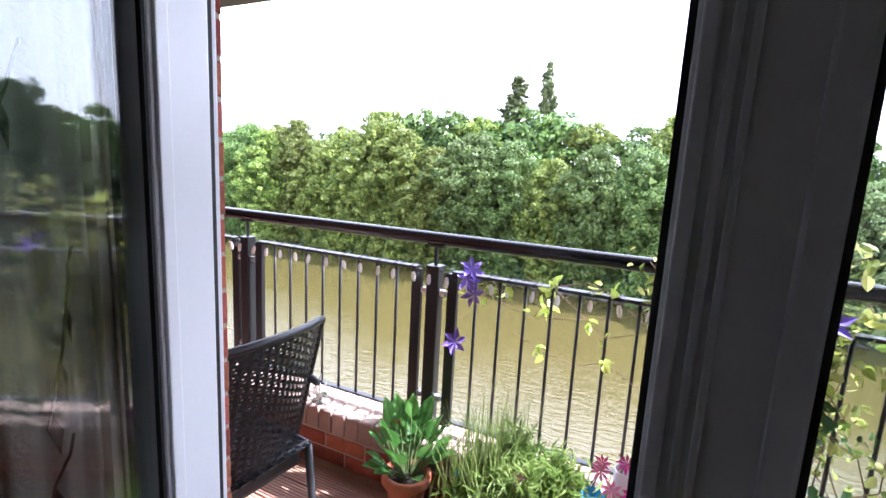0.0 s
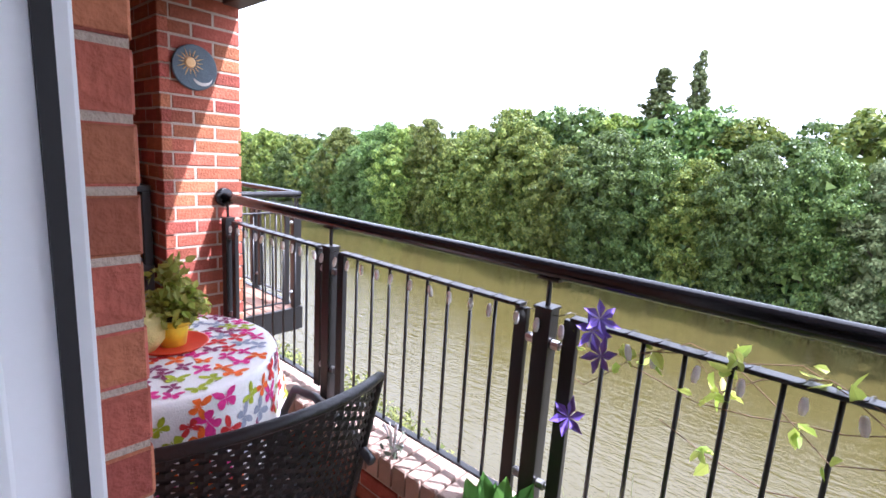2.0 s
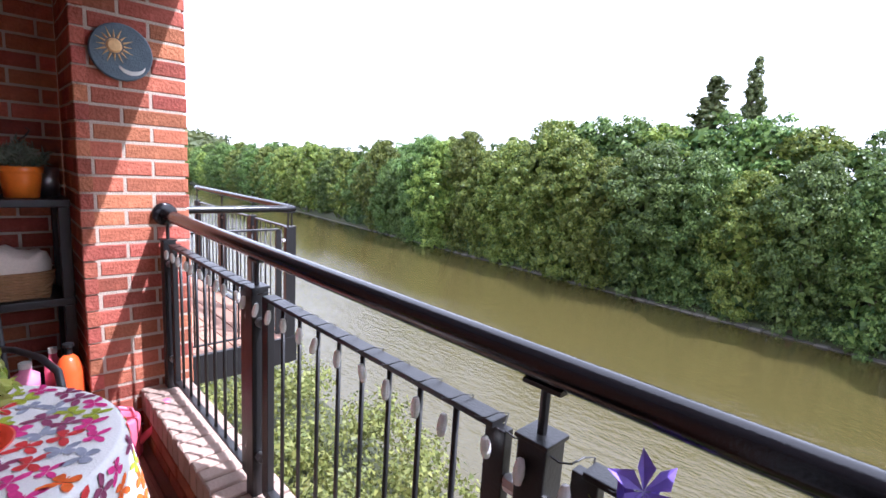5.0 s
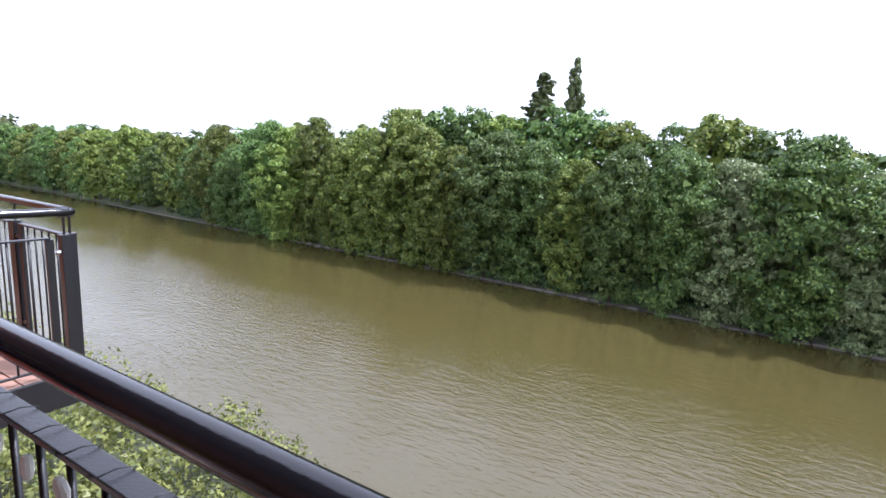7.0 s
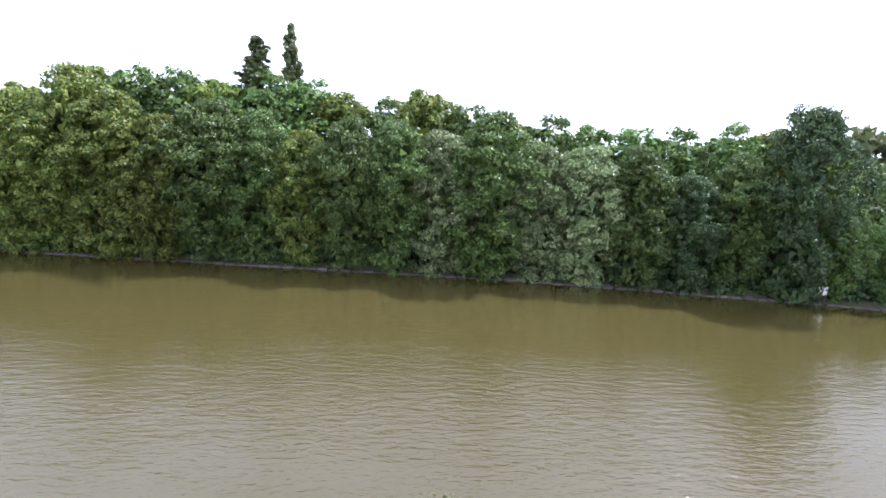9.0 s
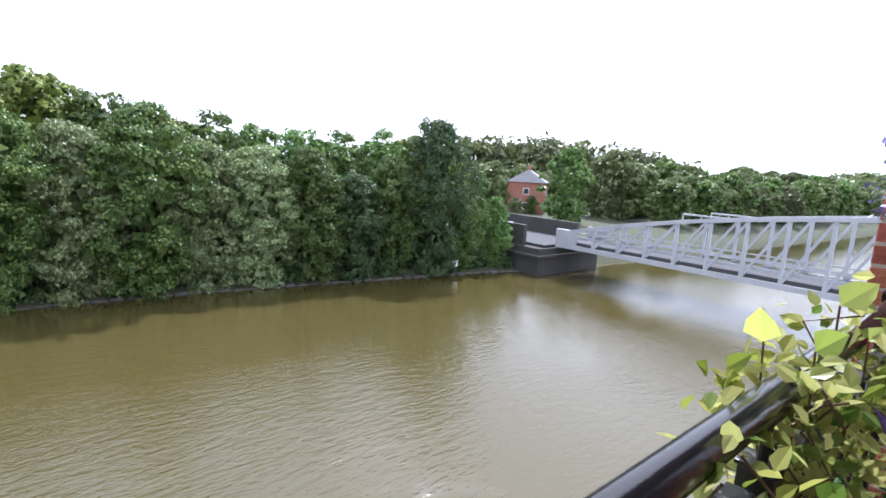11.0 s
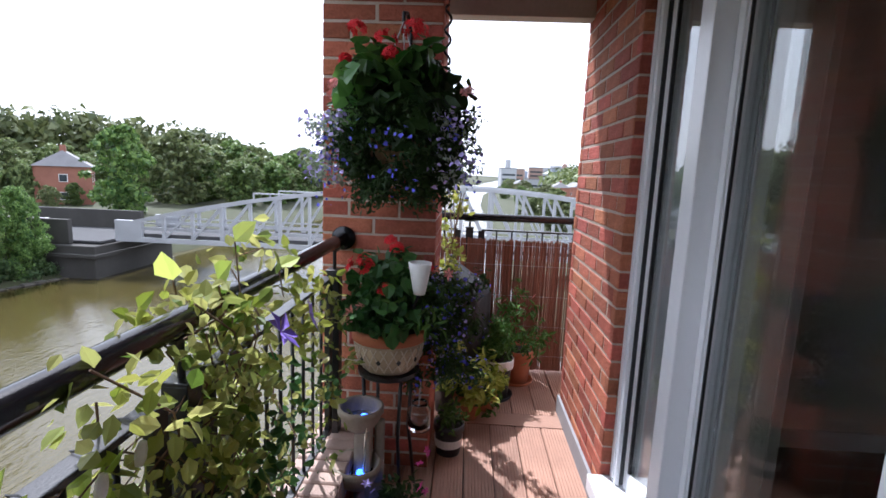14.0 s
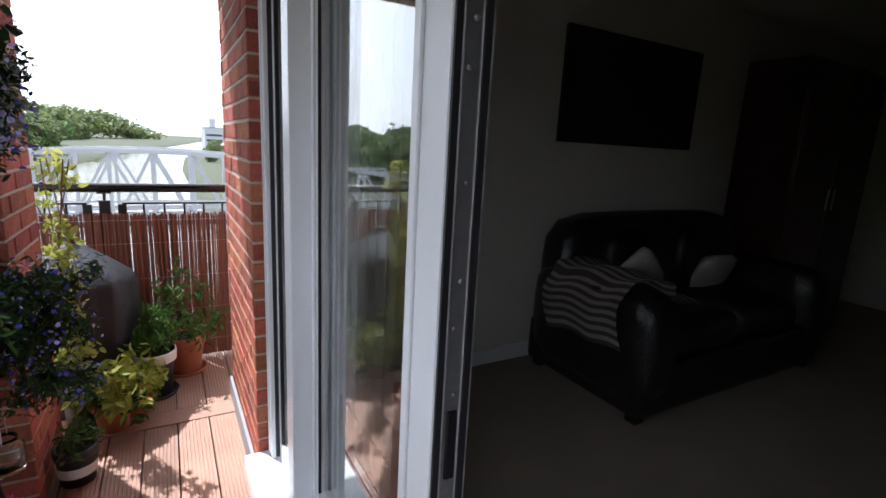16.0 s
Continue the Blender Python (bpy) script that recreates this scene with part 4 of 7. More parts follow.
def door_leaf(name, width, label, m, lock=True, st=0.105, sh=0.105):
    """A glazed leaf; x from the lock edge (0) to the hinge edge, outer face towards +y."""
    t = thing(name, m, label, "door", kind="structure")
    z0, z1 = ROOM_Z + 0.012, HEAD - 0.004
    y0, y1 = -0.036, 0.036
    for nm, bx in (("stile", (0, y0, z0, st, y1, z1)), ("stile", (width - sh, y0, z0, width, y1, z1)),
                   ("bottom_rail", (st, y0 + 0.002, z0, width - sh, y1 - 0.002, z0 + 0.13)), ("top_rail", (st, y0 + 0.002, z1 - 0.10, width - sh, y1 - 0.002, z1))):
        part(nm, bead(bmesh.new(), bx, 0.01), UPVC, t)
    for sy in (y0 - 0.008, y1):
        for a in (st - 0.028, width - sh + 0.004):
            part("glazing_bead", cuboid(a, sy, z0 + 0.11, a + 0.024, sy + 0.008, z1 - 0.08, 0.003), UPVC, t)
    for a in (st, width - sh):
        for sy in (y0 + 0.004, y1 - 0.012):
            part("seal", cuboid(a - 0.006, sy, z0 + 0.13, a + 0.006, sy + 0.008, z1 - 0.10), SEAL, t)
    for yy in (-0.012, 0.008):
        gl = part("pane", cuboid(st, yy, z0 + 0.13, width - sh, yy + 0.004, z1 - 0.10), GLASS, t, "clear glass pane")
        gl.visible_shadow = False
    for a, w in ((0.004, 0.012), (0.024, 0.007), (0.037, 0.006)):      # stepped profile of the room side
        part("frame_ridge", cuboid(a, y0 - 0.006, z0 + 0.004, a + w, y0, z1 - 0.004, 0.002), UPVC, t)
    part("edge_seal", cuboid(-0.006, y1 - 0.016, z0 + 0.01, 0.002, y1 - 0.004, z1 - 0.01), SEAL, t)
    part("edge_seal", cuboid(-0.006, y0 + 0.004, z0 + 0.01, 0.002, y0 + 0.016, z1 - 0.01), SEAL, t)
    if lock:
        part("lock_strip", cuboid(-0.003, -0.014, z0 + 0.02, 0.001, 0.014, z1 - 0.02), STEEL, t, "grey steel lock strip")
        for z in (0.45, 0.62, 0.80, 0.93, 1.02, 1.14, 1.22, 1.38, 1.55, 1.62, 1.78, 1.98):
            b = lathe([(0, 0), (0.0045, 0), (0.0045, 0.003), (0.003, 0.004), (0, 0.004)], 10)
            bmesh.ops.transform(b, matrix=pose(-0.003, 0.004 * (1 if int(z * 100) % 2 else -1), z, 0, -90, 0), verts=b.verts)
            part("bolt", b, STEEL, t, "", True)
        part("latch", cuboid(-0.010, -0.009, 0.86, -0.002, 0.009, 0.99, 0.002), BLACK_MATT, t)
    else:
        for z in (0.42, 1.15, 1.9):
            part("hinge", cuboid(width - 0.004, y1 - 0.02, z - 0.06, width + 0.02, y1 + 0.02, z + 0.06, 0.006), UPVC, t)
    return t


door_leaf("door_1", 0.778, "closed white glazed patio door leaf with a bare lock edge", pose(LEAF_X, -1.299, 0), True, 0.112, 0.052)
door_leaf("door_2", 0.60, "white glazed patio door leaf swung open into the room", pose(2.497, -1.815, 0, 0, 0, 105), False, 0.085, 0.118)

# ---------------------------------------------------------------- living room
RX0, RX1, RY0, RZ1 = 0.2, 4.62, -6.6, 2.52
room_floor = structure(part("floor_room", cuboid(RX0 - 0.1, RY0 - 0.1, ROOM_Z - 0.15, RX1 + 0.1, -1.352, ROOM_Z - 0.001), CARPET), "beige carpet of the living room", "floor")
structure(part("ceiling_room", cuboid(RX0 - 0.1, RY0 - 0.1, RZ1, RX1 + 0.1, -1.30, RZ1 + 0.1), PLASTER), "plain ceiling of the living room", "ceiling")
structure(part("wall_room_right", cuboid(RX1, RY0 - 0.1, ROOM_Z - 0.1, RX1 + 0.1, -1.462, RZ1), PLASTER), "plain painted wall behind the sofa", "wall")
structure(part("wall_room_back", cuboid(RX0, RY0 - 0.1, ROOM_Z - 0.1, RX1, RY0, RZ1), PLASTER), "plain back wall of the living room", "wall")
structure(part("wall_room_left", cuboid(RX0 - 0.1, RY0, ROOM_Z - 0.1, RX0, -1.311, RZ1), PLASTER), "plain left wall of the living room", "wall")
structure(part("wall_room_window_left", cuboid(RX0, LEFT_Y - 0.236, ROOM_Z, JAMB_L - 0.01, LEFT_Y - 0.221, RZ1), PLASTER), "plaster beside the patio doors", "wall")
structure(part("wall_room_window_right", cuboid(4.30, -1.475, ROOM_Z, RX1, -1.461, RZ1), PLASTER), "plaster beside the window", "wall")
structure(part("wall_room_over_door", cuboid(JAMB_L - 0.01, -1.475, 2.245, 4.30, -1.461, RZ1), PLASTER), "plaster above the patio doors", "wall")
structure(part("baseboard", cuboid(RX1 - 0.015, RY0, ROOM_Z, RX1, -1.476, ROOM_Z + 0.09, 0.003), UPVC), "white skirting board", "skirting")

LEATHER = mat("black_leather", (0.014, 0.012, 0.012), 0.38, 0.3, 5, 0.35, 60)
THROW_A = mat("throw_pale", (0.36, 0.32, 0.29), 0.95, 0.2, 10, 0.6, 200)
THROW_B = mat("throw_brown", (0.10, 0.075, 0.065), 0.95, 0.2, 10, 0.6, 200)
CUSHION = mat("cushion_cloth", (0.50, 0.46, 0.42), 0.95, 0.2, 30, 0.5, 200)


def pillow(bm, cx, cy, cz, w, h, d, n=14, p=2.6):
    """A stuffed rounded block."""
    r = bmesh.ops.create_cube(bm, size=2.0)
    es = list({e for v in r["verts"] for e in v.link_edges})
    bmesh.ops.subdivide_edges(bm, edges=es, cuts=5, use_grid_fill=True)
    vs = list(bm.verts)
    for v in vs:
        x_, y_, z_ = v.co
        q = (abs(x_) ** p + abs(y_) ** p + abs(z_) ** p) ** (1 / p)
        m_ = max(abs(x_), abs(y_), abs(z_))
        k = (m_ / q) if q else 1
        v.co = Vector((cx + x_ * k * w / 2 * 1.0, cy + y_ * k * d / 2, cz + z_ * k * h / 2))
    return bm


def sofa(name, m, length, label, seats):
    """Seat looks along -x; the back stands at x = 0; y runs along the sofa."""
    t = thing(name, m, label, "sofa")
    L = length
    part("base", cuboid(-0.86, 0.02, 0.04, -0.04, L - 0.02, 0.30, 0.03), LEATHER, t)
    part("backrest", pillow(bmesh.new(), -0.14, L / 2, 0.52, 0.26, 0.82, L - 0.1, p=6), LEATHER, t, "", True)
    for yy in (0.13, L - 0.13):
        part("arm", pillow(bmesh.new(), -0.46, yy, 0.36, 0.86, 0.58, 0.26, p=5), LEATHER, t, "", True)
    w = (L - 0.5) / seats
    for i in range(seats):
        part("seat_cushion", pillow(bmesh.new(), -0.52, 0.25 + w * (i + 0.5), 0.38, 0.66, 0.2, w - 0.01, p=5), LEATHER, t, "", True)
        part("back_cushion", pillow(bmesh.new(), -0.29, 0.25 + w * (i + 0.5), 0.64, 0.24, 0.46, w - 0.02, p=4), LEATHER, t, "", True)
    for a in (-0.8, -0.1):
        for yy in (0.08, L - 0.08):
            part("foot", cuboid(a - 0.03, yy - 0.03, 0, a + 0.03, yy + 0.03, 0.05), BLACK_MATT, t)
    return t


sofa("sofa", pose(RX1 - 0.04, -4.50, ROOM_Z), 1.76, "black leather two-seat sofa against the wall", 2)
# throw over the near arm, with pale and brown stripes
throw = thing("throw_blanket", pose(0, 0, 0), "striped pale and brown throw over the sofa arm", "throw")
ax0, yc = RX1 - 0.80, -2.88
path = [(yc + 0.17, 0.34), (yc + 0.165, 0.53), (yc + 0.11, 0.66), (yc, 0.685), (yc - 0.11, 0.66), (yc - 0.17, 0.56), (yc - 0.28, 0.52), (yc - 0.46, 0.505)]
run = [0.0]
for p, q in zip(path, path[1:]):
    run.append(run[-1] + math.hypot(q[0] - p[0], q[1] - p[1]))
NBAND = 46
rng = random.Random(12)
for k in range(NBAND):
    vs, fs = [], []
    for e in (0, 0.5, 1.0):
        d = run[-1] * (k + e) / NBAND
        yv, z = float(np.interp(d, run, [p[0] for p in path])), float(np.interp(d, run, [p[1] for p in path]))
        for i in range(15):
            f = i / 14
            edge_ = 0.05 * math.sin(d * 9)
            vs.append((ax0 + edge_ + f * (0.50 + 0.04 * math.sin(d * 6)), yv + 0.012 * math.sin(f * 9 + d * 4), ROOM_Z + z + 0.022 + 0.012 * math.sin(f * 11 + d * 5) - 0.03 * f * (d < 0.3)))
    for e in range(2):
        for i in range(14):
            m_ = e * 15 + i
            fs.append((m_, m_ + 1, m_ + 16, m_ + 15))
    raw("stripe", vs, fs, THROW_A if k % 2 else THROW_B, throw, "", True)
for cx, yv, z, turn, lab in ((RX1 - 0.46, -3.22, 0.60, (38, -22, 0), "patterned pale cushion tipped against the sofa back"), (RX1 - 0.44, -3.95, 0.56, (4, -24, 4), "pale patterned cushion lying on the sofa")):
    bm = pillow(bmesh.new(), 0, 0, 0, 0.13, 0.27, 0.42, p=4.5)
    for v_ in bm.verts:
        k = 1 - 0.75 * max(abs(v_.co.y) / 0.21, abs(v_.co.z) / 0.135) ** 3
        v_.co.x *= max(0.2, k)
    bmesh.ops.transform(bm, matrix=pose(cx, yv, ROOM_Z + z, *turn), verts=bm.verts)
    tagged(part("cushion", bm, CUSHION, None, "", True), lab, "cushion")
DARKPIC = mat("dark_canvas", (0.028, 0.026, 0.026), 0.5, 0.5, 3, 0.1, 40)
pic = thing("wall_picture", pose(RX1, -3.52, 1.83), "wide dark canvas picture on the wall above the sofa", "picture")
part("canvas", cuboid(-0.035, -0.60, -0.31, -0.004, 0.60, 0.31, 0.004), DARKPIC, pic)
part("frame", cuboid(-0.03, -0.615, -0.325, -0.001, 0.615, 0.325, 0.004), BLACK_MATT, pic)
CABWOOD = mat("dark_red_wood", (0.055, 0.018, 0.012), 0.35, 0.3, 3, 0.1, 40)
cab = thing("bookcase", pose(RX1 - 0.02, -5.25, ROOM_Z), "tall dark reddish-brown wooden cabinet in the room's corner", "cabinet")
part("body", cuboid(-0.42, -0.62, 0.0, 0.0, 0.55, 2.0, 0.008), CABWOOD, cab)
for i in (0, 1):
    d = part("door", cuboid(-0.442, -0.60 + i * 0.575, 0.08, -0.42, -0.035 + i * 0.575, 1.94, 0.004), CABWOOD, cab)
    part("handle", tube(bmesh.new(), [(-0.455, -0.07 + i * 0.09, 0.95), (-0.455, -0.07 + i * 0.09, 1.1)], 0.006, 8), STEEL, d)

# curtains
SHEER = mat("cream_curtain", (0.70, 0.67, 0.60), 0.9, 0.06, 3, 0.3, 160)
VINE = mat("curtain_print", (0.10, 0.085, 0.075), 0.9, 0.2)


def curtain(name, x0, x1, yv, label, seed, depth=0.028):
    t = thing(name, pose(0, 0, 0), label, "curtain")
    rs_ = np.random.RandomState(seed)
    n = 60
    ph = rs_.rand() * 6

    def fold(u):
        return depth * math.sin(u * 34 + ph) + 0.4 * depth * math.sin(u * 71 + 1)
    vs, fs = [], []
    for i in range(n + 1):
        u = i / n
        for z in (ROOM_Z + 0.02, 1.2, 2.36):
            vs.append((x0 + (x1 - x0) * u, yv + fold(u) * (1.0 if z < 2 else 0.7), z))
    for i in range(n):
        for k in (0, 1):
            a = i * 3 + k
            fs.append((a, a + 3, a + 4, a + 1))
    raw("cloth", vs, fs, SHEER, t, "", True)
    part("pole", tube(bmesh.new(), [(x0 - 0.05, yv, 2.38), (x1 + 0.05, yv, 2.38)], 0.012, 10), STEEL, t)
    return t




def bunched_curtain(cx, cy, rx, ry, label):
    """A curtain gathered into a thick pleated bundle, with sprigs printed on the cloth."""
    t = thing("curtain", pose(0, 0, 0), label, "curtain")

    def skin(a, z, off=0.0):
        r_ = 1 + 0.10 * math.sin(9 * a + 0.4 * z) + 0.04 * math.sin(17 * a + 1)
        flare = 1.06 - 0.06 * z / 2.3
        return Vector((cx + (rx * r_ * flare + off) * math.cos(a), cy + (ry * r_ * flare + off) * math.sin(a), z))
    n_, zs = 72, [ROOM_Z + 0.02 + 0.18 * k for k in range(13)]
    vs_ = [skin(2 * math.pi * i / n_, z) for z in zs for i in range(n_)]
    fs_ = [(k * n_ + i, k * n_ + (i + 1) % n_, (k + 1) * n_ + (i + 1) % n_, (k + 1) * n_ + i) for k in range(len(zs) - 1) for i in range(n_)]
    raw("cloth", vs_, fs_, SHEER, t, "", True)
    for k in range(7):
        zb, a0 = 0.45 + 0.27 * k, -0.9 + 0.35 * (k % 3)
        pts = [(a0 + 0.75 * s_ + 0.08 * math.sin(5 * s_ + k), zb + 0.26 * s_) for s_ in [j / 10 for j in range(11)]]
        bm_ = tube(bmesh.new(), [skin(a_, z, 0.003) for a_, z in pts], 0.0022, 5)
        for j in range(1, 10, 3):
            a_, z = pts[j]
            bm_.faces.new([bm_.verts.new(skin(a_ + da, z + dz, 0.004)) for da, dz in ((0, 0), (0.09, -0.022), (0.05, -0.062), (-0.05, -0.03))])
        part("vine_print", bm_, VINE, t)


bunched_curtain(2.195, -1.425, 0.09, 0.078, "cream curtain with dark vine print gathered beside the open door")
curtain("curtain", 3.78, 4.28, -1.53, "pale grey curtain drawn to the side of the window", 5)

# ---------------------------------------------------------------- small-scale plant helpers


def foliage(rs, centres, radii, count, length, ratio=0.5, up=0.3, droop=0.2, inner=0.35, pick_even=False):
    """Pointed six-cornered leaves round clump centres, folded along the midrib."""
    centres, radii = np.asarray(centres, float), np.asarray(radii, float)
    pick = rs.choice(len(centres), count, p=None if pick_even else radii ** 2 / np.sum(radii ** 2))
    d = rs.normal(size=(count, 3))
    d /= np.linalg.norm(d, axis=1, keepdims=True)
    p = centres[pick] + d * radii[pick, None] * (inner + (1.05 - inner) * rs.rand(count, 1))
    nrm = d * 0.8 + rs.normal(scale=0.5, size=(count, 3)) + np.array([0, 0, up])
    nrm /= np.linalg.norm(nrm, axis=1, keepdims=True)
    t = np.cross(nrm, rs.normal(size=(count, 3))) + d * 0.5
    t[:, 2] -= droop
    t -= nrm * np.sum(t * nrm, axis=1, keepdims=True) * 0.8
    t /= np.linalg.norm(t, axis=1, keepdims=True)
    return blades(rs, p, t, nrm, length * (0.6 + 0.7 * rs.rand(count, 1)), ratio)


def blades(rs, p, t, nrm, L, ratio):
    count = len(p)
    s = np.cross(t, nrm)
    s /= np.linalg.norm(s, axis=1, keepdims=True)
    n = np.cross(s, t)
    W = L * ratio * 0.5
    rows = [p, p + t * L * 0.30 + s * W + n * L * 0.06, p + t * L * 0.68 + s * W * 0.75 + n * L * 0.03, p + t * L - n * L * 0.10,
            p + t * L * 0.68 - s * W * 0.75 + n * L * 0.03, p + t * L * 0.30 - s * W + n * L * 0.06]
    v = np.stack(rows, 1).reshape(-1, 3)
    i = np.arange(count)[:, None] * 6
    f = np.concatenate([i + np.array([[0, 1, 2, 3]]), i + np.array([[0, 3, 4, 5]])], 1).reshape(-1, 4)
    return v, f


def grass_blades(rs, x, yv, z, count, spread, height, width):
    """Thin arching blades from one tuft."""
    vs, fs = [], []
    for i in range(count):
        a, lean = rs.rand() * 6.283, rs.rand() * 0.7 + 0.05
        h = height * (0.6 + 0.5 * rs.rand())
        bx, by = x + rs.normal(scale=spread), yv + rs.normal(scale=spread)
        dx, dy = math.cos(a), math.sin(a)
        k = len(vs)
        for s_ in (0, 0.35, 0.7, 1.0):
            o = lean * h * s_ ** 2 * 0.6
            w = width * (1 - s_ * 0.9) / 2
            zz = z + h * s_ * (1 - 0.25 * lean * s_)
            vs += [(bx + dx * o - dy * w, by + dy * o + dx * w, zz), (bx + dx * o + dy * w, by + dy * o - dx * w, zz)]
        for q in range(3):
            fs.append((k + 2 * q, k + 2 * q + 1, k + 2 * q + 3, k + 2 * q + 2))
    return vs, fs


def flower_mesh(name, petals, r, cup, material):
    vs, fs = [], []
    for i in range(petals):
        a = 2 * math.pi * i / petals
        ca, sa = math.cos(a), math.sin(a)
        w = math.pi / petals * 1.05
        k = len(vs)
        w *= 0.78
        j = 1.0 + 0.12 * math.sin(i * 2.4)
        vs += [(0, 0, 0), (0.55 * r * math.cos(a + w), 0.55 * r * math.sin(a + w), cup * 0.9), (r * j * math.cos(a + 0.1), r * j * math.sin(a + 0.1), cup * (0.6 + 0.5 * (i % 2))),
               (0.55 * r * math.cos(a - w), 0.55 * r * math.sin(a - w), cup * 0.9), (0.5 * r * math.cos(a), 0.5 * r * math.sin(a), cup * 0.35)]
        fs += [(k, k + 1, k + 4), (k + 1, k + 2, k + 4), (k + 2, k + 3, k + 4), (k + 3, k, k + 4)]
    me = bpy.data.meshes.new(name)
    me.from_pydata(vs, [], fs)
    me.materials.append(material)
    return me


def put_flowers(parent, me, name, spots, rng_, size=1.0, face=None):
    for p in spots:
        ob = linked(name, me, None, parent)
        if face:
            m = look(Vector(p), Vector(p) - Vector(face)).to_euler()
            ob.matrix_basis = Matrix.Translation(p) @ m.to_matrix().to_4x4() @ pose(0, 0, 0, rng_.uniform(-35, 35), rng_.uniform(-35, 35), rng_.uniform(0, 360)) @ Matrix.Scale(size * rng_.uniform(0.8, 1.15), 4)
        else:
            ob.matrix_basis = Matrix.Translation(p) @ pose(0, 0, 0, rng_.uniform(-60, 60), rng_.uniform(-60, 60), rng_.uniform(0, 360)) @ Matrix.Scale(size * rng_.uniform(0.8, 1.15), 4)


TERRA = mat("terracotta", (0.42, 0.14, 0.065), 0.8, 0.2, 12, 0.2, 120)
SOIL = mat("potting_soil", (0.035, 0.025, 0.018), 1.0, 0.4, 30, 0.8, 200)
PLASTIC_BLACK = mat("black_plastic", (0.018, 0.018, 0.02), 0.45, 0.15, 10, 0.1, 120)
WHITEPOT = mat("white_glazed_pot", (0.74, 0.73, 0.70), 0.35, 0.08, 8)
ORANGE = mat("orange_glaze", (0.80, 0.20, 0.02), 0.3, 0.08, 8)
YELLOW = mat("yellow_glaze", (0.80, 0.58, 0.03), 0.3, 0.08, 8)
REDP = mat("red_plastic", (0.62, 0.05, 0.02), 0.35, 0.08, 8)
GREENP = mat("green_glaze", (0.08, 0.36, 0.06), 0.3, 0.1, 8)
PINKP = mat("pink_plastic", (0.85, 0.16, 0.25), 0.35, 0.08, 8)
BLUEP = mat("bright_blue_plastic", (0.04, 0.30, 0.55), 0.35, 0.1, 8)
BLUEBAG = mat("blue_nylon", (0.015, 0.17, 0.62), 0.5, 0.25, 14, 0.4, 60)
NAVY = mat("navy_fabric", (0.012, 0.016, 0.045), 0.8, 0.25, 8, 0.4, 100)
PALEWOOD = mat("pale_zinc", (0.28, 0.28, 0.275), 0.5, 0.2, 14, 0.1, 80, metal=0.3)
WAX = mat("candle_wax", (0.80, 0.77, 0.70), 0.6, 0.05, 8)
G_MID = leaf_mat("mid_green_leaves", (0.035, 0.10, 0.018), (0.11, 0.22, 0.045), 0.3)
G_DARK = leaf_mat("dark_green_leaves", (0.018, 0.055, 0.014), (0.055, 0.125, 0.03), 0.25)
G_LIME = leaf_mat("lime_leaves", (0.24, 0.34, 0.04), (0.58, 0.60, 0.15), 0.5)
G_GREY = leaf_mat("grey_green_leaves", (0.13, 0.17, 0.12), (0.28, 0.32, 0.24), 0.25)
G_VINE = leaf_mat("vine_leaves", (0.09, 0.17, 0.02), (0.58, 0.57, 0.19), 0.5, 0.32)
G_FROND = leaf_mat("feathery_leaves", (0.15, 0.27, 0.05), (0.42, 0.54, 0.17), 0.45)
STEM = mat("green_stem", (0.10, 0.15, 0.04), 0.7, 0.2)
VINESTEM = mat("vine_stem", (0.14, 0.08, 0.045), 0.8, 0.3)
F_RED = mat("red_petals", (0.75, 0.02, 0.03), 0.6, 0.15, 30)
F_PINK = mat("pink_petals", (0.85, 0.28, 0.48), 0.6, 0.15, 30)
F_SALMON = mat("salmon_petals", (0.85, 0.36, 0.33), 0.6, 0.15, 30)
F_BLUE = mat("blue_petals", (0.10, 0.10, 0.62), 0.6, 0.2, 30)
F_PURPLE = mat("purple_petals", (0.23, 0.14, 0.60), 0.6, 0.2, 30)
F_MAG = mat("magenta_petals", (0.70, 0.06, 0.33), 0.6, 0.15, 30)
F_LILAC = mat("lilac_petals", (0.45, 0.38, 0.75), 0.6, 0.2, 30)


def pot(name, x, yv, z, r_top, h, material, label, taper=0.72, rim=0.012, saucer=None):
    t = thing(name, pose(x, yv, z), label, "plant pot")
    rb = r_top * taper
    z0 = 0.0
    if saucer:
        part("saucer", lathe([(0, 0), (rb * 1.25, 0), (rb * 1.4, 0.022), (rb * 1.34, 0.022), (rb * 1.2, 0.006), (0, 0.006)], 28), saucer, t, "", True)
        z0 = 0.007
    part("pot_body", lathe([(0, z0), (rb, z0), (rb + (r_top - rb) * 0.75, h * 0.76), (r_top - 0.004, h * 0.78), (r_top + rim, h * 0.80), (r_top + rim, h * 0.985), (r_top + rim - 0.005, h), (r_top - 0.006, h), (r_top - 0.012, h * 0.9)], 30), material, t, "", True)
    part("soil", lathe([(0, h * 0.9), (r_top - 0.011, h * 0.9)], 24), SOIL, t)
    return t


def bush(parent, seed, centres, radii, count, length, material, name="leaves", ratio=0.5, up=0.3, droop=0.2, inner=0.3):
    rs_ = np.random.RandomState(seed)
    v, f = foliage(rs_, centres, radii, count, length, ratio, up, droop, inner)
    return raw(name, v, f, material, parent)


def dome(rs_, n, r, h, z0, spread=1.0):
    a, q = rs_.rand(n) * 6.283, np.sqrt(rs_.rand(n)) * spread
    return np.stack([np.cos(a) * r * q, np.sin(a) * r * q, z0 + h * (1 - q * q) * rs_.rand(n)], 1)


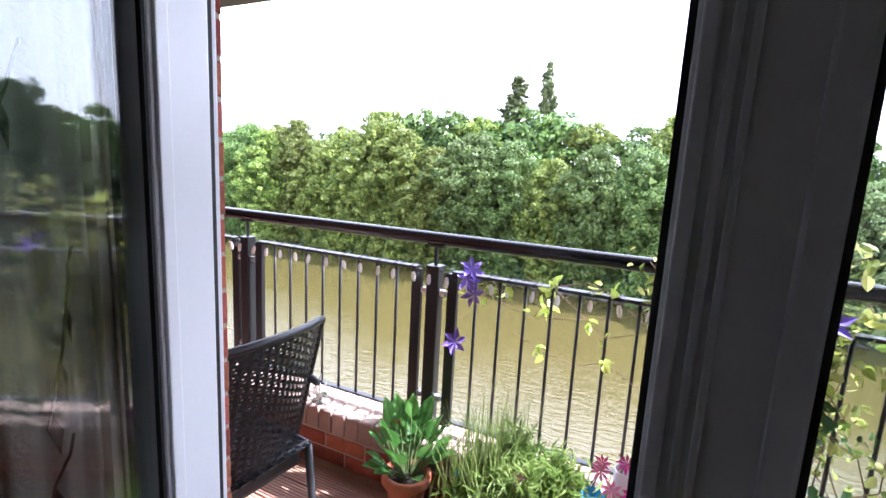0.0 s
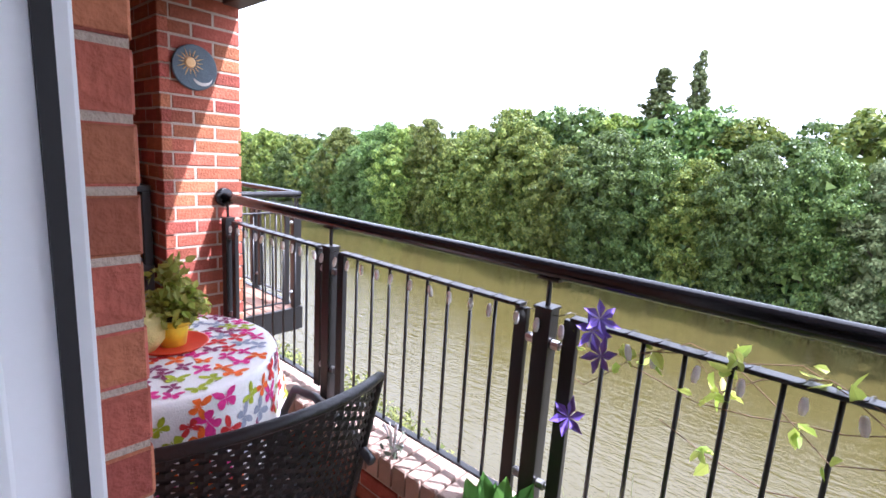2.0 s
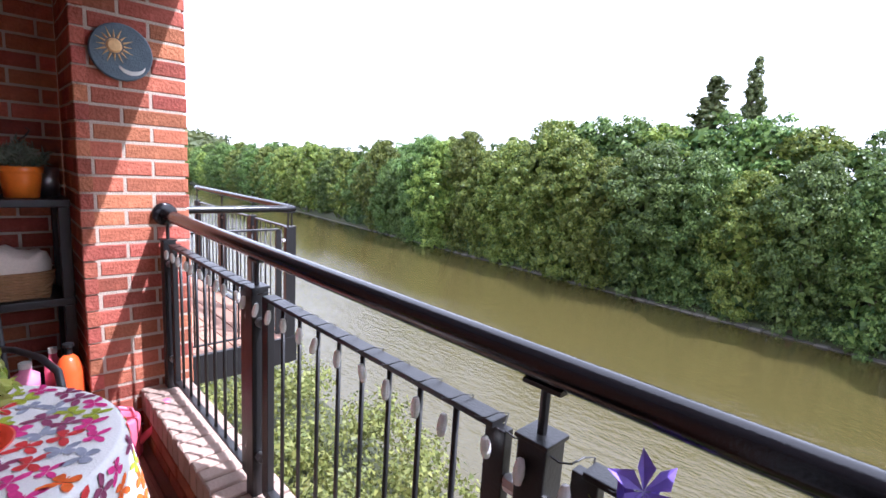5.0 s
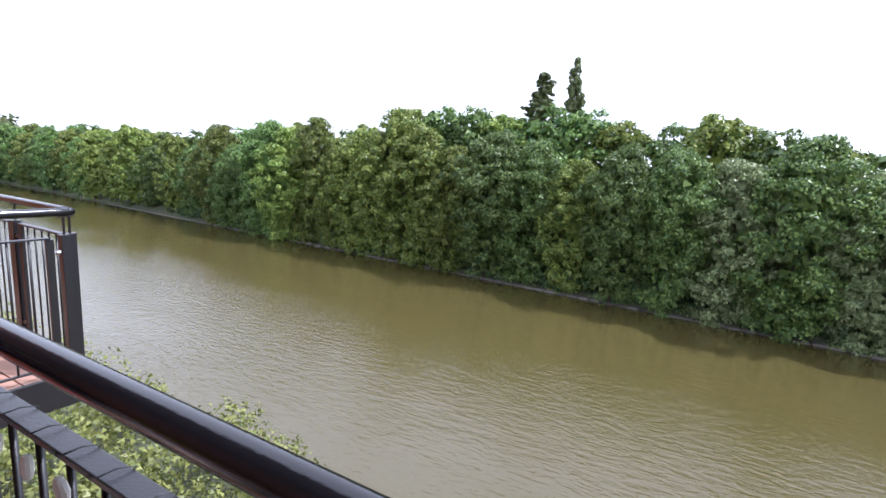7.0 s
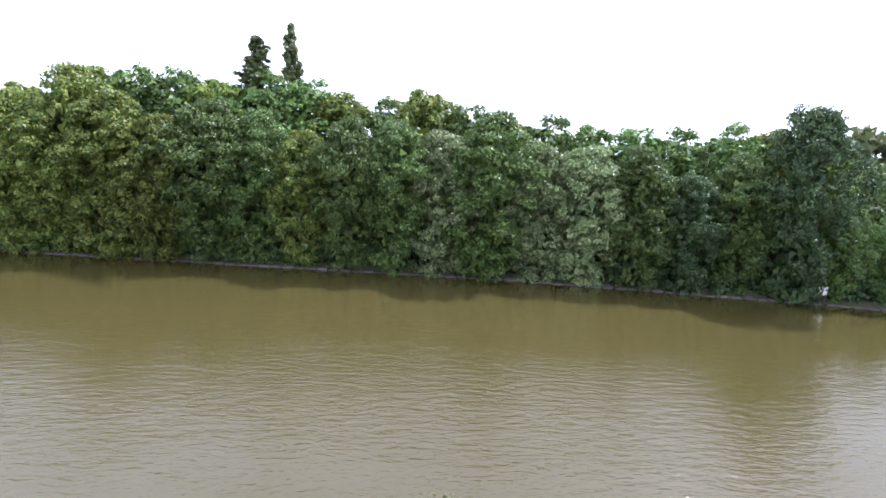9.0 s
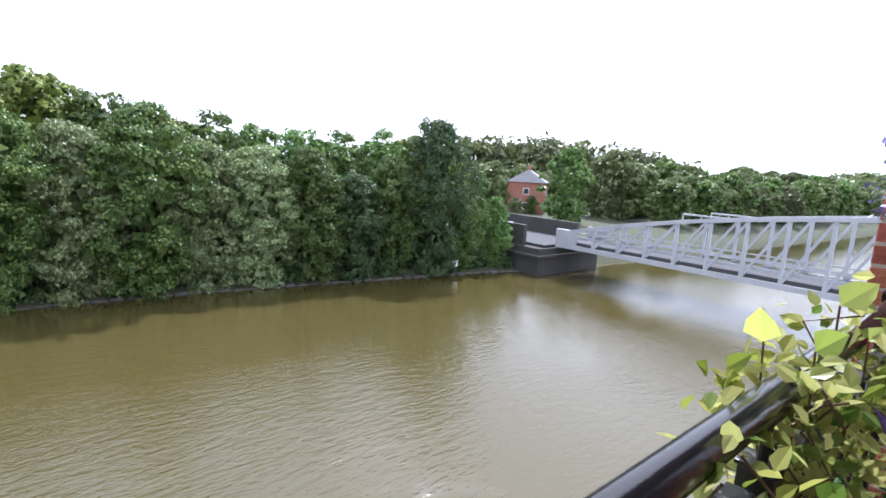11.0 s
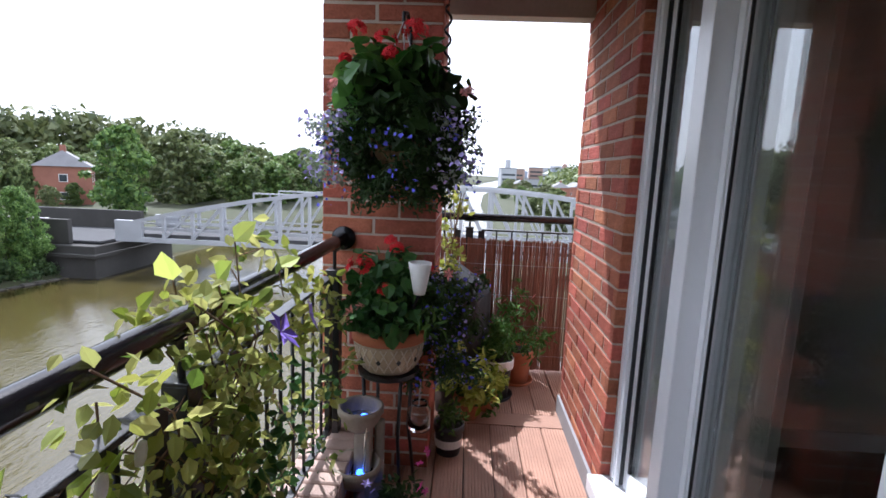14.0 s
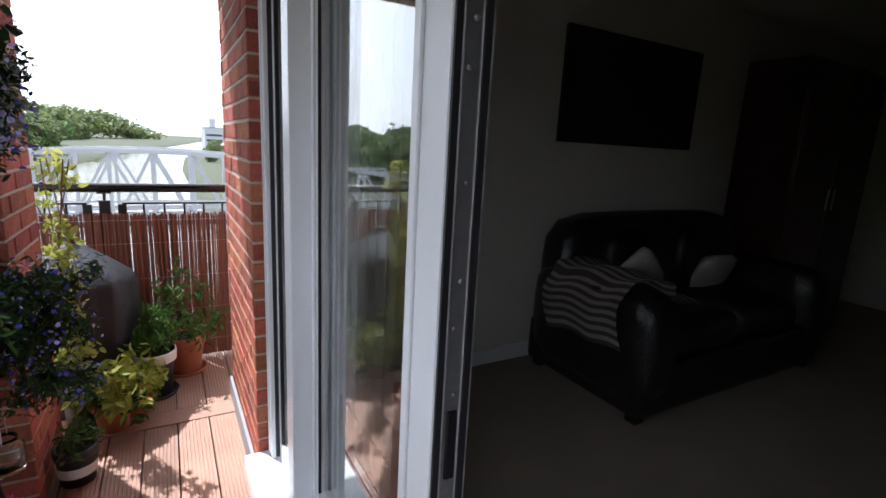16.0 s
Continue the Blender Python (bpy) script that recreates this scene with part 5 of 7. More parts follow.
# ---------------------------------------------------------------- plaque on the column
SLATEBLUE = mat("blue_grey_slate", (0.085, 0.12, 0.15), 0.6, 0.35, 25, 0.3, 150)
GOLD = mat("antique_gold", (0.72, 0.45, 0.20), 0.5, 0.2, 30, 0.1, 80, metal=0.2)
pl = thing("wall_plaque", pose(0.008, -0.145, 1.793, 0, 90, 0), "round blue-grey wall plaque with gold sun and silver moon", "plaque")
part("disc", lathe([(0, 0), (0.112, 0), (0.117, 0.006), (0.117, 0.012), (0.112, 0.017), (0, 0.017)], 40), SLATEBLUE, pl)
bm = lathe([(0, 0.026), (0.022, 0.024), (0.030, 0.017)], 24, at=(-0.022, -0.026, 0))
for i in range(16):
    a = i * math.pi / 8
    l_ = 0.076 if i % 2 else 0.064
    c = Vector((-0.022, -0.026, 0.019))
    vs = [bm.verts.new(c + Vector((math.cos(a + da) * rr, math.sin(a + da) * rr, dz))) for da, rr, dz in ((-0.13, 0.034, 0), (0, l_, 0.001), (0.13, 0.034, 0), (0, 0.034, 0.004))]
    bm.faces.new((vs[0], vs[1], vs[3]))
    bm.faces.new((vs[3], vs[1], vs[2]))
part("sun_face", bm, GOLD, pl)
bm = bmesh.new()
n = 16
lo = [bm.verts.new((0.045 + 0.045 * math.cos(a), 0.035 + 0.052 * math.sin(a), 0.020)) for a in [-1.2 + 2.6 * i / n for i in range(n + 1)]]
hi = [bm.verts.new((0.040 + 0.033 * math.cos(a) * (1 if 0 < i < n else 1.36), 0.035 + 0.050 * math.sin(a), 0.024)) for i, a in enumerate([-1.2 + 2.6 * i / n for i in range(n + 1)])]
for i in range(n):
    bm.faces.new((lo[i], lo[i + 1], hi[i + 1], hi[i]))
part("crescent", bm, WHITEPOT, pl)

# ---------------------------------------------------------------- wicker chairs
WICKER = mat("black_woven_resin", (0.014, 0.0135, 0.015), 0.42, 0.2, 20, 0.2, 150)
CHAIRMETAL = mat("grey_chair_metal", (0.07, 0.07, 0.075), 0.35, 0.15, 12, 0.0, 100, metal=0.4)


def weave(parent, fn, nu, nv, name, label=""):
    """Woven panel over a surface fn(u, v): flat strands over and under upright ribs."""
    vs, fs = [], []
    seg = 2 * nu
    for j in range(nv):
        v0, v1 = (j + 0.02) / nv, (j + 0.93) / nv
        k = len(vs)
        for i in range(seg + 1):
            u = i / seg
            lift = 0.0045 * math.sin(math.pi * (u * nu + j))
            for v in (v0, v1):
                p, n_ = fn(u, v)
                vs.append(p + n_ * lift)
        for i in range(seg):
            a = k + 2 * i
            fs.append((a, a + 2, a + 3, a + 1))
    for i in range(nu):
        u0, u1 = (i + 0.2) / nu, (i + 0.8) / nu
        k = len(vs)
        for j in range(13):
            for u in (u0, u1):
                vs.append(fn(u, j / 12)[0])
        for j in range(12):
            a = k + 2 * j
            fs.append((a, a + 1, a + 3, a + 2))
    return tagged(raw(name, vs, fs, WICKER, parent), label, kind="stuff")


def wicker_chair(m, label):
    """Seat looks along -x; the origin is on the floor under the seat."""
    t = thing("wicker_chair", m, label, "chair", "chairs at the balcony table")

    def back(u, v):
        a = (u - 0.5) * 2
        wid = 0.265 + 0.015 * v
        z = 0.40 + v * (0.46 + 0.03 * (1 - a * a))
        x_ = 0.23 + 0.11 * v - 0.10 * a * a
        return Vector((x_, a * wid, z)), Vector((1, 0.35 * a, -0.25)).normalized()

    def seat(u, v):
        a = (u - 0.5) * 2
        return Vector((-0.23 + 0.48 * v, a * (0.245 - 0.02 * v), 0.425 - 0.02 * math.sin(math.pi * v))), Vector((0, 0, 1))
    weave(t, back, 20, 36, "backrest", "tightly woven black backrest")
    weave(t, seat, 18, 26, "seat")
    rim = [back(0, v)[0] for v in (0.0, 0.4, 0.8)] + [back(u / 12, 1.0)[0] for u in range(13)] + [back(1, v)[0] for v in (0.8, 0.4, 0.0)]
    part("back_frame", tube(bmesh.new(), rim, 0.013, 10), WICKER, t, "", True)
    part("seat_frame", tube(bmesh.new(), [(-0.24, -0.25, 0.42), (-0.24, 0.25, 0.42), (0.22, 0.235, 0.41), (0.22, -0.235, 0.41), (-0.24, -0.25, 0.42)], 0.014, 8), WICKER, t, "", True)
    part("seat_apron", cuboid(-0.20, -0.22, 0.335, 0.21, 0.22, 0.40, 0.02), WICKER, t)
    for s in (-1, 1):
        pts = [(-0.24, s * 0.25, 0.40), (-0.255, s * 0.275, 0.55), (-0.20, s * 0.285, 0.645), (-0.08, s * 0.285, 0.668), (0.10, s * 0.28, 0.655), (0.24, s * 0.265, 0.63)]
        part("armrest", tube(bmesh.new(), pts, 0.013, 10), CHAIRMETAL, t, "grey tubular armrest", True)
        for x_, top in ((-0.24, 0.41), (0.22, 0.40)):
            part("leg", tube(bmesh.new(), [(x_, s * 0.24, top), (x_ + (0.03 if x_ > 0 else -0.02), s * 0.25, 0.0)], 0.014, 10), CHAIRMETAL, t, "", True)
    return t


chair = wicker_chair(pose(1.735, -0.775, 0, 0, 0, -4), "black woven resin chair with its back to the doorway")
second = copy_thing(chair, pose(0.39, -0.80, 0, 0, 0, 199))
second.scale = (1.0, 1.0, 0.94)
second["label"] = "black woven resin chair between the table and the shelf"

# ---------------------------------------------------------------- table, cloth and what stands on it
TX, TY, TZ, TR = 1.19, -0.785, 0.735, 0.38
tb = thing("round_table", pose(TX, TY, 0), "small round black metal balcony table under a cloth", "table")
part("tabletop", lathe([(0, TZ - 0.03), (TR - 0.02, TZ - 0.03), (TR - 0.012, TZ - 0.015), (TR - 0.015, TZ - 0.004), (0, TZ - 0.004)], 40), BLACK_MATT, tb)
for i in range(3):
    a = i * 2.094 + 0.4
    part("leg", tube(bmesh.new(), [(0.05 * math.cos(a), 0.05 * math.sin(a), TZ - 0.03), (0.07 * math.cos(a), 0.07 * math.sin(a), 0.35), (0.27 * math.cos(a), 0.27 * math.sin(a), 0.0)], 0.012, 8), BLACK_MATT, tb, "", True)
CLOTH = mat("white_cotton", (0.80, 0.79, 0.77), 0.85, 0.05, 6, 0.2, 200)
cl = thing("tablecloth", pose(TX, TY, 0), "white tablecloth printed with bright butterflies", "tablecloth")
DROP = 0.30


def cloth(a, s, lift=0.0):
    """Point of the cloth at angle a; s runs over the top (to TR) and then down the skirt."""
    if s <= TR:
        return Vector((math.cos(a) * s, math.sin(a) * s, TZ + lift))
    d = s - TR
    w = 0.03 * math.sin(5 * a + 0.6) + 0.018 * math.sin(11 * a)
    r = TR + lift + min(d, 0.02) * 0.5 + d * (0.10 + w * 2.2)
    return Vector((math.cos(a) * r, math.sin(a) * r, TZ - max(0, d - 0.012) * (0.99 + 0.1 * math.sin(4 * a)) - min(d, 0.012) * 0.5))


NA = 96
ss = [0.0, 0.12, 0.24, 0.33, TR - 0.004, TR + 0.008, TR + 0.03, TR + 0.08, TR + 0.14, TR + 0.20, TR + 0.26, TR + DROP]
vs, fs = [cloth(0, 0)], []
for s in ss[1:]:
    for i in range(NA):
        vs.append(cloth(2 * math.pi * i / NA, s))
for i in range(NA):
    fs.append((0, 1 + i, 1 + (i + 1) % NA))
for k in range(len(ss) - 2):
    for i in range(NA):
        a, b_ = 1 + k * NA + i, 1 + k * NA + (i + 1) % NA
        fs.append((a, a + NA, b_ + NA, b_))
raw("cloth", vs, fs, CLOTH, cl, "", True)
rng = random.Random(12)
inks = [("magenta", (0.62, 0.03, 0.22)), ("orange", (0.75, 0.13, 0.01)), ("lime", (0.36, 0.42, 0.02)), ("red", (0.55, 0.03, 0.03)), ("plum", (0.25, 0.05, 0.12)), ("dove_grey", (0.30, 0.32, 0.40))]
sheets = {k: ([], []) for k, _ in inks}
FORE = ((0.05, 0.1), (0.3, 0.75), (0.9, 1.25), (1.5, 1.3), (1.6, 1.0), (1.25, 0.45), (0.7, 0.08))
HIND = ((0.05, 0.05), (0.75, 0.05), (1.2, -0.2), (1.15, -0.7), (0.8, -1.1), (0.45, -0.95), (0.1, -0.4))
BODY = ((-0.07, -0.75), (0.07, -0.75), (0.09, 0.2), (0.0, 0.6), (-0.09, 0.2))
placed = []
tries = 0
while len(placed) < 290 and tries < 9000:
    tries += 1
    s = math.sqrt(rng.random()) * TR if rng.random() < 0.5 else TR + rng.uniform(0.03, DROP - 0.03)
    a = rng.uniform(0, 6.283)
    if abs(s - TR) < 0.022:
        continue
    px_, py_ = (s * math.cos(a), s * math.sin(a)) if s < TR else (a * TR + 5, s)
    if any((px_ - q) ** 2 + (py_ - w) ** 2 < 0.051 ** 2 for q, w in placed):
        continue
    placed.append((px_, py_))
    key = rng.choice(inks)[0]
    V, F = sheets[key]
    th, sz = rng.uniform(0, 6.283), rng.uniform(0.017, 0.024)
    for wing, (side_, outline) in enumerate(((1, FORE), (-1, FORE), (1, HIND), (-1, HIND), (1, BODY))):
        k = len(V)
        for lx, ly in outline:
            lx, ly = lx * sz * side_, ly * sz
            ux, uy = lx * math.cos(th) - ly * math.sin(th), lx * math.sin(th) + ly * math.cos(th)
            if s < TR:
                X, Y = s * math.cos(a) + ux, s * math.sin(a) + uy
                s2, a2 = min(math.hypot(X, Y), TR - 0.001), math.atan2(Y, X)
            else:
                s2, a2 = min(max(s + uy, TR + 0.012), TR + DROP), a + ux / TR
            V.append(cloth(a2, s2, 0.0016 + 0.0003 * wing))
        F.append(tuple(range(k, k + len(outline))))
for key, col in inks:
    raw("butterfly_print", sheets[key][0], sheets[key][1], mat("print_" + key, col, 0.85, 0.35, 60), cl, key.replace("_", " ") + " butterfly print")

# pineapple
PINE = mat("pineapple_skin", (0.34, 0.20, 0.055), 0.7, 0.4, 40, 0.5, 120)
pa_ = thing("pineapple", pose(1.31, -0.915, TZ + 0.004), "ripe pineapple with a grey-green leafy crown", "fruit")
bm = lathe([(0, 0), (0.045, 0.004), (0.066, 0.035), (0.074, 0.08), (0.072, 0.13), (0.060, 0.17), (0.03, 0.19), (0, 0.192)], 20)
part("fruit_core", bm, PINE, pa_, "", True)
bm = bmesh.new()
for row in range(11):
    z = 0.014 + row * 0.0155
    rr = 0.001 + 0.074 * math.sqrt(max(0.05, 1 - ((z - 0.095) / 0.108) ** 2))
    nn = 15
    for i in range(nn):
        a = 2 * math.pi * (i + 0.5 * (row % 2)) / nn
        d = Vector((math.cos(a), math.sin(a), 0))
        t_ = Vector((-math.sin(a), math.cos(a), 0))
        c = d * rr + Vector((0, 0, z))
        q = [bm.verts.new(c + t_ * 0.0135), bm.verts.new(c + Vector((0, 0, 0.0115))), bm.verts.new(c - t_ * 0.0135), bm.verts.new(c - Vector((0, 0, 0.0115))), bm.verts.new(c + d * 0.009)]
        for k in range(4):
            bm.faces.new((q[k], q[(k + 1) % 4], q[4]))
tagged(part("eyes", bm, PINE, pa_, "raised diamond eyes of the skin"), kind="stuff")
rs_ = np.random.RandomState(5)
n = 46
a = rs_.rand(n) * 6.283
q = rs_.rand(n)
t = np.stack([np.cos(a) * (1.1 - q), np.sin(a) * (1.1 - q), 0.5 + 1.2 * q], 1)
t /= np.linalg.norm(t, axis=1, keepdims=True)
nr = np.stack([-np.cos(a), -np.sin(a), 0.8 * np.ones(n)], 1)
nr /= np.linalg.norm(nr, axis=1, keepdims=True)
v, f = blades(rs_, np.stack([np.cos(a) * 0.018, np.sin(a) * 0.018, 0.185 + 0.03 * q], 1), t, nr, 0.10 + 0.10 * q[:, None], 0.17)
raw("crown_leaves", v / np.array([0.68, 0.68, 1.0]) * np.array([0.9, 0.9, 1.0]), f, G_GREY, pa_)
pa_.scale = (0.68, 0.68, 0.80)
mel = lathe([(0, 0), (0.045, 0.006), (0.07, 0.04), (0.074, 0.075), (0.062, 0.115), (0.03, 0.14), (0, 0.145)], 24)
tagged(part("melon", mel, mat("melon_rind", (0.55, 0.45, 0.16), 0.6, 0.2, 30, 0.4, 90), None, "", True), "pale yellow melon beside the pineapple", "fruit").matrix_world = pose(1.18, -0.80, TZ + 0.002)
yp = pot("flower_pot", 1.185, -0.705, TZ + 0.004, 0.052, 0.092, YELLOW, "yellow pot plant on a red saucer on the table", 0.74, 0.006)
part("red_saucer", lathe([(0, -0.002), (0.095, -0.002), (0.108, 0.008), (0.102, 0.008), (0.09, 0.003), (0, 0.003)], 32), REDP, yp, "", True)
bush(yp, 21, dome(np.random.RandomState(1), 16, 0.075, 0.17, 0.115), [0.042] * 16, 420, 0.034, G_LIME, ratio=0.62)
bush(yp, 22, dome(np.random.RandomState(2), 10, 0.085, 0.17, 0.12), [0.045] * 10, 200, 0.032, G_LIME, ratio=0.62)

# ---------------------------------------------------------------- shelf unit and its load
SX0, SX1, SY0, SY1 = -0.435, -0.13, -1.06, -0.335
sh = thing("shelf_unit", pose(SX0, SY0, 0), "black plastic three-tier shelf unit against the end wall", "shelf unit")
for z in (0.235, 0.675, 1.12):
    bm = cuboid(0, 0, z, SX1 - SX0, SY1 - SY0, z + 0.035, 0.006)
    part("shelf", bm, PLASTIC_BLACK, sh)
for px_ in (0.025, SX1 - SX0 - 0.025):
    for py_ in (0.025, SY1 - SY0 - 0.025):
        bm = bmesh.new()
        for z0, z1 in ((0.0, 0.235), (0.27, 0.675), (0.71, 1.12)):
            box(bm, px_ - 0.022, py_ - 0.022, z0, px_ + 0.022, py_ + 0.022, z1, 0.005)
        part("post", bm, PLASTIC_BLACK, sh)
T1, T2, T3 = 1.156, 0.711, 0.271
# lantern
ln = thing("lantern", pose(-0.25, -0.68, T1), "weathered grey metal lantern with a white candle inside", "lantern")
ln.scale = (1.0, 1.0, 1.11)
part("base", cuboid(-0.075, -0.075, 0, 0.075, 0.075, 0.03, 0.006), PALEWOOD, ln)
for a in (-0.058, 0.058):
    for b_ in (-0.058, 0.058):
        part("corner_post", cuboid(a - 0.008, b_ - 0.008, 0.03, a + 0.008, b_ + 0.008, 0.25, 0.002), PALEWOOD, ln)
bm = bmesh.new()
base = [bm.verts.new((a * 0.082, b_ * 0.082, 0.25)) for a, b_ in ((-1, -1), (1, -1), (1, 1), (-1, 1))]
midv = [bm.verts.new((a * 0.078, b_ * 0.078, 0.268)) for a, b_ in ((-1, -1), (1, -1), (1, 1), (-1, 1))]
topv = [bm.verts.new((a * 0.035, b_ * 0.035, 0.335)) for a, b_ in ((-1, -1), (1, -1), (1, 1), (-1, 1))]
for lo, hi in ((base, midv), (midv, topv)):
    for i in range(4):
        bm.faces.new((lo[i], lo[(i + 1) % 4], hi[(i + 1) % 4], hi[i]))
bm.faces.new(topv)
bm.faces.new(base[::-1])
box(bm, -0.04, -0.04, 0.335, 0.04, 0.04, 0.36, 0.004)
part("roof", bm, PALEWOOD, ln)
part("handle", tube(bmesh.new(), [(0, 0.065 * math.cos(a), 0.41 + 0.062 * math.sin(a)) for a in [-1.05 + i * 0.345 for i in range(16)]], 0.005, 8), PALEWOOD, ln, "", True)
for a in range(4):
    g_ = part("pane", cuboid(-0.05, -0.0015, 0.03, 0.05, 0.0015, 0.25), GLASS, ln)
    g_.matrix_basis = pose(0.058 * math.cos(a * 1.5708), 0.058 * math.sin(a * 1.5708), 0, 0, 0, a * 90 + 90)
    g_.visible_shadow = False
cd = part("candle", lathe([(0, 0.031), (0.03, 0.031), (0.03, 0.15), (0.026, 0.155), (0, 0.15)], 20), WAX, ln, "white pillar candle", True)
part("wick", tube(bmesh.new(), [(0, 0, 0.15), (0.001, 0, 0.165)], 0.0015, 5), BLACK_MATT, cd)
op = pot("flower_pot", -0.25, -0.49, T1, 0.078, 0.135, ORANGE, "orange glazed pot of lavender on the top shelf", 0.78, 0.004)
bush(op, 31, dome(np.random.RandomState(3), 18, 0.075, 0.10, 0.14), [0.04] * 18, 520, 0.045, G_GREY, ratio=0.16, up=0.0, droop=-0.6)
part("plant_hook", tube(bmesh.new(), [(-0.05, 0.0, 0.12), (-0.05, 0.0, 0.24), (-0.05, 0.03, 0.265), (-0.05, 0.045, 0.29), (-0.05, 0.03, 0.30)], 0.003, 6), BLACK_MATT, op)
wp = pot("flower_pot", -0.25, -0.88, T1, 0.075, 0.135, WHITEPOT, "white pot with a leafy green plant on the top shelf", 0.80, 0.006, WHITEPOT)
bush(wp, 32, dome(np.random.RandomState(4), 14, 0.07, 0.14, 0.15), [0.045] * 14, 240, 0.05, G_DARK, ratio=0.75)
gc = thing("green_watering_can", pose(-0.27, -0.995, T1), "green ceramic watering can with a yellow flower", "watering can")
part("body", lathe([(0, 0), (0.052, 0), (0.056, 0.02), (0.045, 0.10), (0.035, 0.15), (0.036, 0.165), (0.03, 0.165), (0, 0.155)], 22), GREENP, gc, "", True)
part("handle", tube(bmesh.new(), [(0, 0.035, 0.15), (0, 0.075, 0.14), (0, 0.085, 0.09), (0, 0.05, 0.05)], 0.007, 8), GREENP, gc, "", True)
part("flower", lathe([(0, 0.02), (0.03, 0.016), (0.036, 0.0), (0, 0.0)], 14, at=(0.045, -0.005, 0.10)), YELLOW, gc, "", True)
rc = lathe([(0, 0), (0.035, 0), (0.042, 0.03), (0.042, 0.115), (0.037, 0.115), (0.036, 0.02), (0, 0.015)], 20)
tagged(part("candle_holder", rc, mat("ruby_glass", (0.25, 0.015, 0.02), 0.12, 0.1), None, "", True), "dark red glass candle holder", "candle holder").matrix_world = pose(-0.28, -0.785, T1 + 0.001)
st = lathe([(0, 0), (0.04, 0), (0.04, 0.13), (0.036, 0.13), (0.036, 0.01), (0, 0.01)], 20)
tagged(part("metal_tin", st, STEEL, None, "", True), "plain metal tin at the end of the shelf", "tin").matrix_world = pose(-0.33, -0.39, T1 + 0.001)
# basket with a cloth
bk = thing("wicker_basket", pose(-0.27, -0.565, T2), "brown wicker basket heaped with pale cloths", "basket")
BASKET = mat("brown_wicker", (0.25, 0.135, 0.06), 0.75, 0.3, 30, 0.4, 120)
bm = bmesh.new()
for k in range(9):
    z = 0.008 + k * 0.0135
    rx, ry = 0.10 + 0.012 * k / 8, 0.145 + 0.02 * k / 8
    pts = []
    for i in range(41):
        a = 2 * math.pi * i / 40
        se = lambda c: math.copysign(abs(c) ** 0.55, c)
        w = 0.0035 * math.sin(20 * a + math.pi * k)
        pts.append(((rx + w) * se(math.cos(a)), (ry + w) * se(math.sin(a)), z))
    tube(bm, pts, 0.007, 6, False)
tagged(part("weave", bm, BASKET, bk, "", True), kind="stuff")
part("bottom", cuboid(-0.095, -0.14, 0.001, 0.095, 0.14, 0.01), BASKET, bk)
lin = pillow(bmesh.new(), 0, 0, 0, 0.21, 0.19, 0.33, p=2.2)
for v in lin.verts:
    v.co += Vector((0.03, 0.03, 0.05)) * noise.noise(v.co * 13) + Vector((0, 0, 0.012 * math.sin(v.co.y * 60)))
tagged(part("folded_cloth", lin, mat("pale_linen", (0.62, 0.54, 0.46), 0.9, 0.15, 12, 0.4, 100), None, "", True), "crumpled pale linen in the basket", "cloth").matrix_world = pose(-0.27, -0.565, T2 + 0.125)
for yv, w, lab in ((-0.80, 0.21, "blue drawstring bag on the middle shelf"), (-0.985, 0.17, "smaller blue drawstring bag on the shelf")):
    bg = thing("drawstring_bag", pose(-0.26, yv, T2), lab, "bag")
    b_ = pillow(bmesh.new(), 0, 0, 0.085, 0.2, 0.17, w, p=3)
    for v in b_.verts:
        v.co += Vector((0.012, 0.012, 0.012)) * noise.noise(v.co * 22)
    part("sack", b_, BLUEBAG, bg, "", True)
    part("cord", tube(bmesh.new(), [(0.09, -w * 0.3, 0.16), (0.11, 0, 0.165), (0.09, w * 0.3, 0.16)], 0.004, 6), WHITEPOT, bg)
wb = thing("wire_basket", pose(-0.26, -0.90, T2 + 0.172), "wire basket with red artificial fruit", "basket")
bm = bmesh.new()
for k in range(10):
    a = k * math.pi / 10
    tube(bm, [(0.09 * math.cos(a) * math.cos(b), 0.12 * math.sin(a) * math.cos(b), 0.06 + 0.06 * math.sin(b)) for b in [math.pi * i / 10 for i in range(11)]], 0.0022, 5)
part("wires", bm, mat("rusty_wire", (0.25, 0.12, 0.05), 0.6, 0.3), wb)
part("red_ball", lathe([(0, 0), (0.03, 0.008), (0.04, 0.035), (0.03, 0.062), (0, 0.07)], 16, at=(0.02, 0.02, 0.002)), REDP, wb, "", True)
for i, (yv, mt_, lab, r, h) in enumerate(((-0.43, PINKP, "pink plastic bottle on the bottom shelf", 0.035, 0.17), (-0.53, F_PINK, "pale pink plastic tub on the bottom shelf", 0.05, 0.12), (-0.66, WHITEPOT, "white plastic bottle on the bottom shelf", 0.04, 0.2), (-0.80, GREENP, "green plastic bottle on the bottom shelf", 0.035, 0.22))):
    bt = thing("bottle", pose(-0.2, yv, T3), lab, "bottle")
    part("bottle_body", lathe([(0, 0), (r, 0), (r, h * 0.7), (r * 0.5, h * 0.85), (r * 0.4, h), (0, h)], 18), mt_, bt, "", True)
    part("cap", lathe([(0, h), (r * 0.5, h), (r * 0.5, h + 0.025), (0, h + 0.028)], 14), WHITEPOT, bt)
fe = thing("red_canister", pose(-0.06, -0.385, 0.0), "orange-red canister standing beside the shelf", "canister")
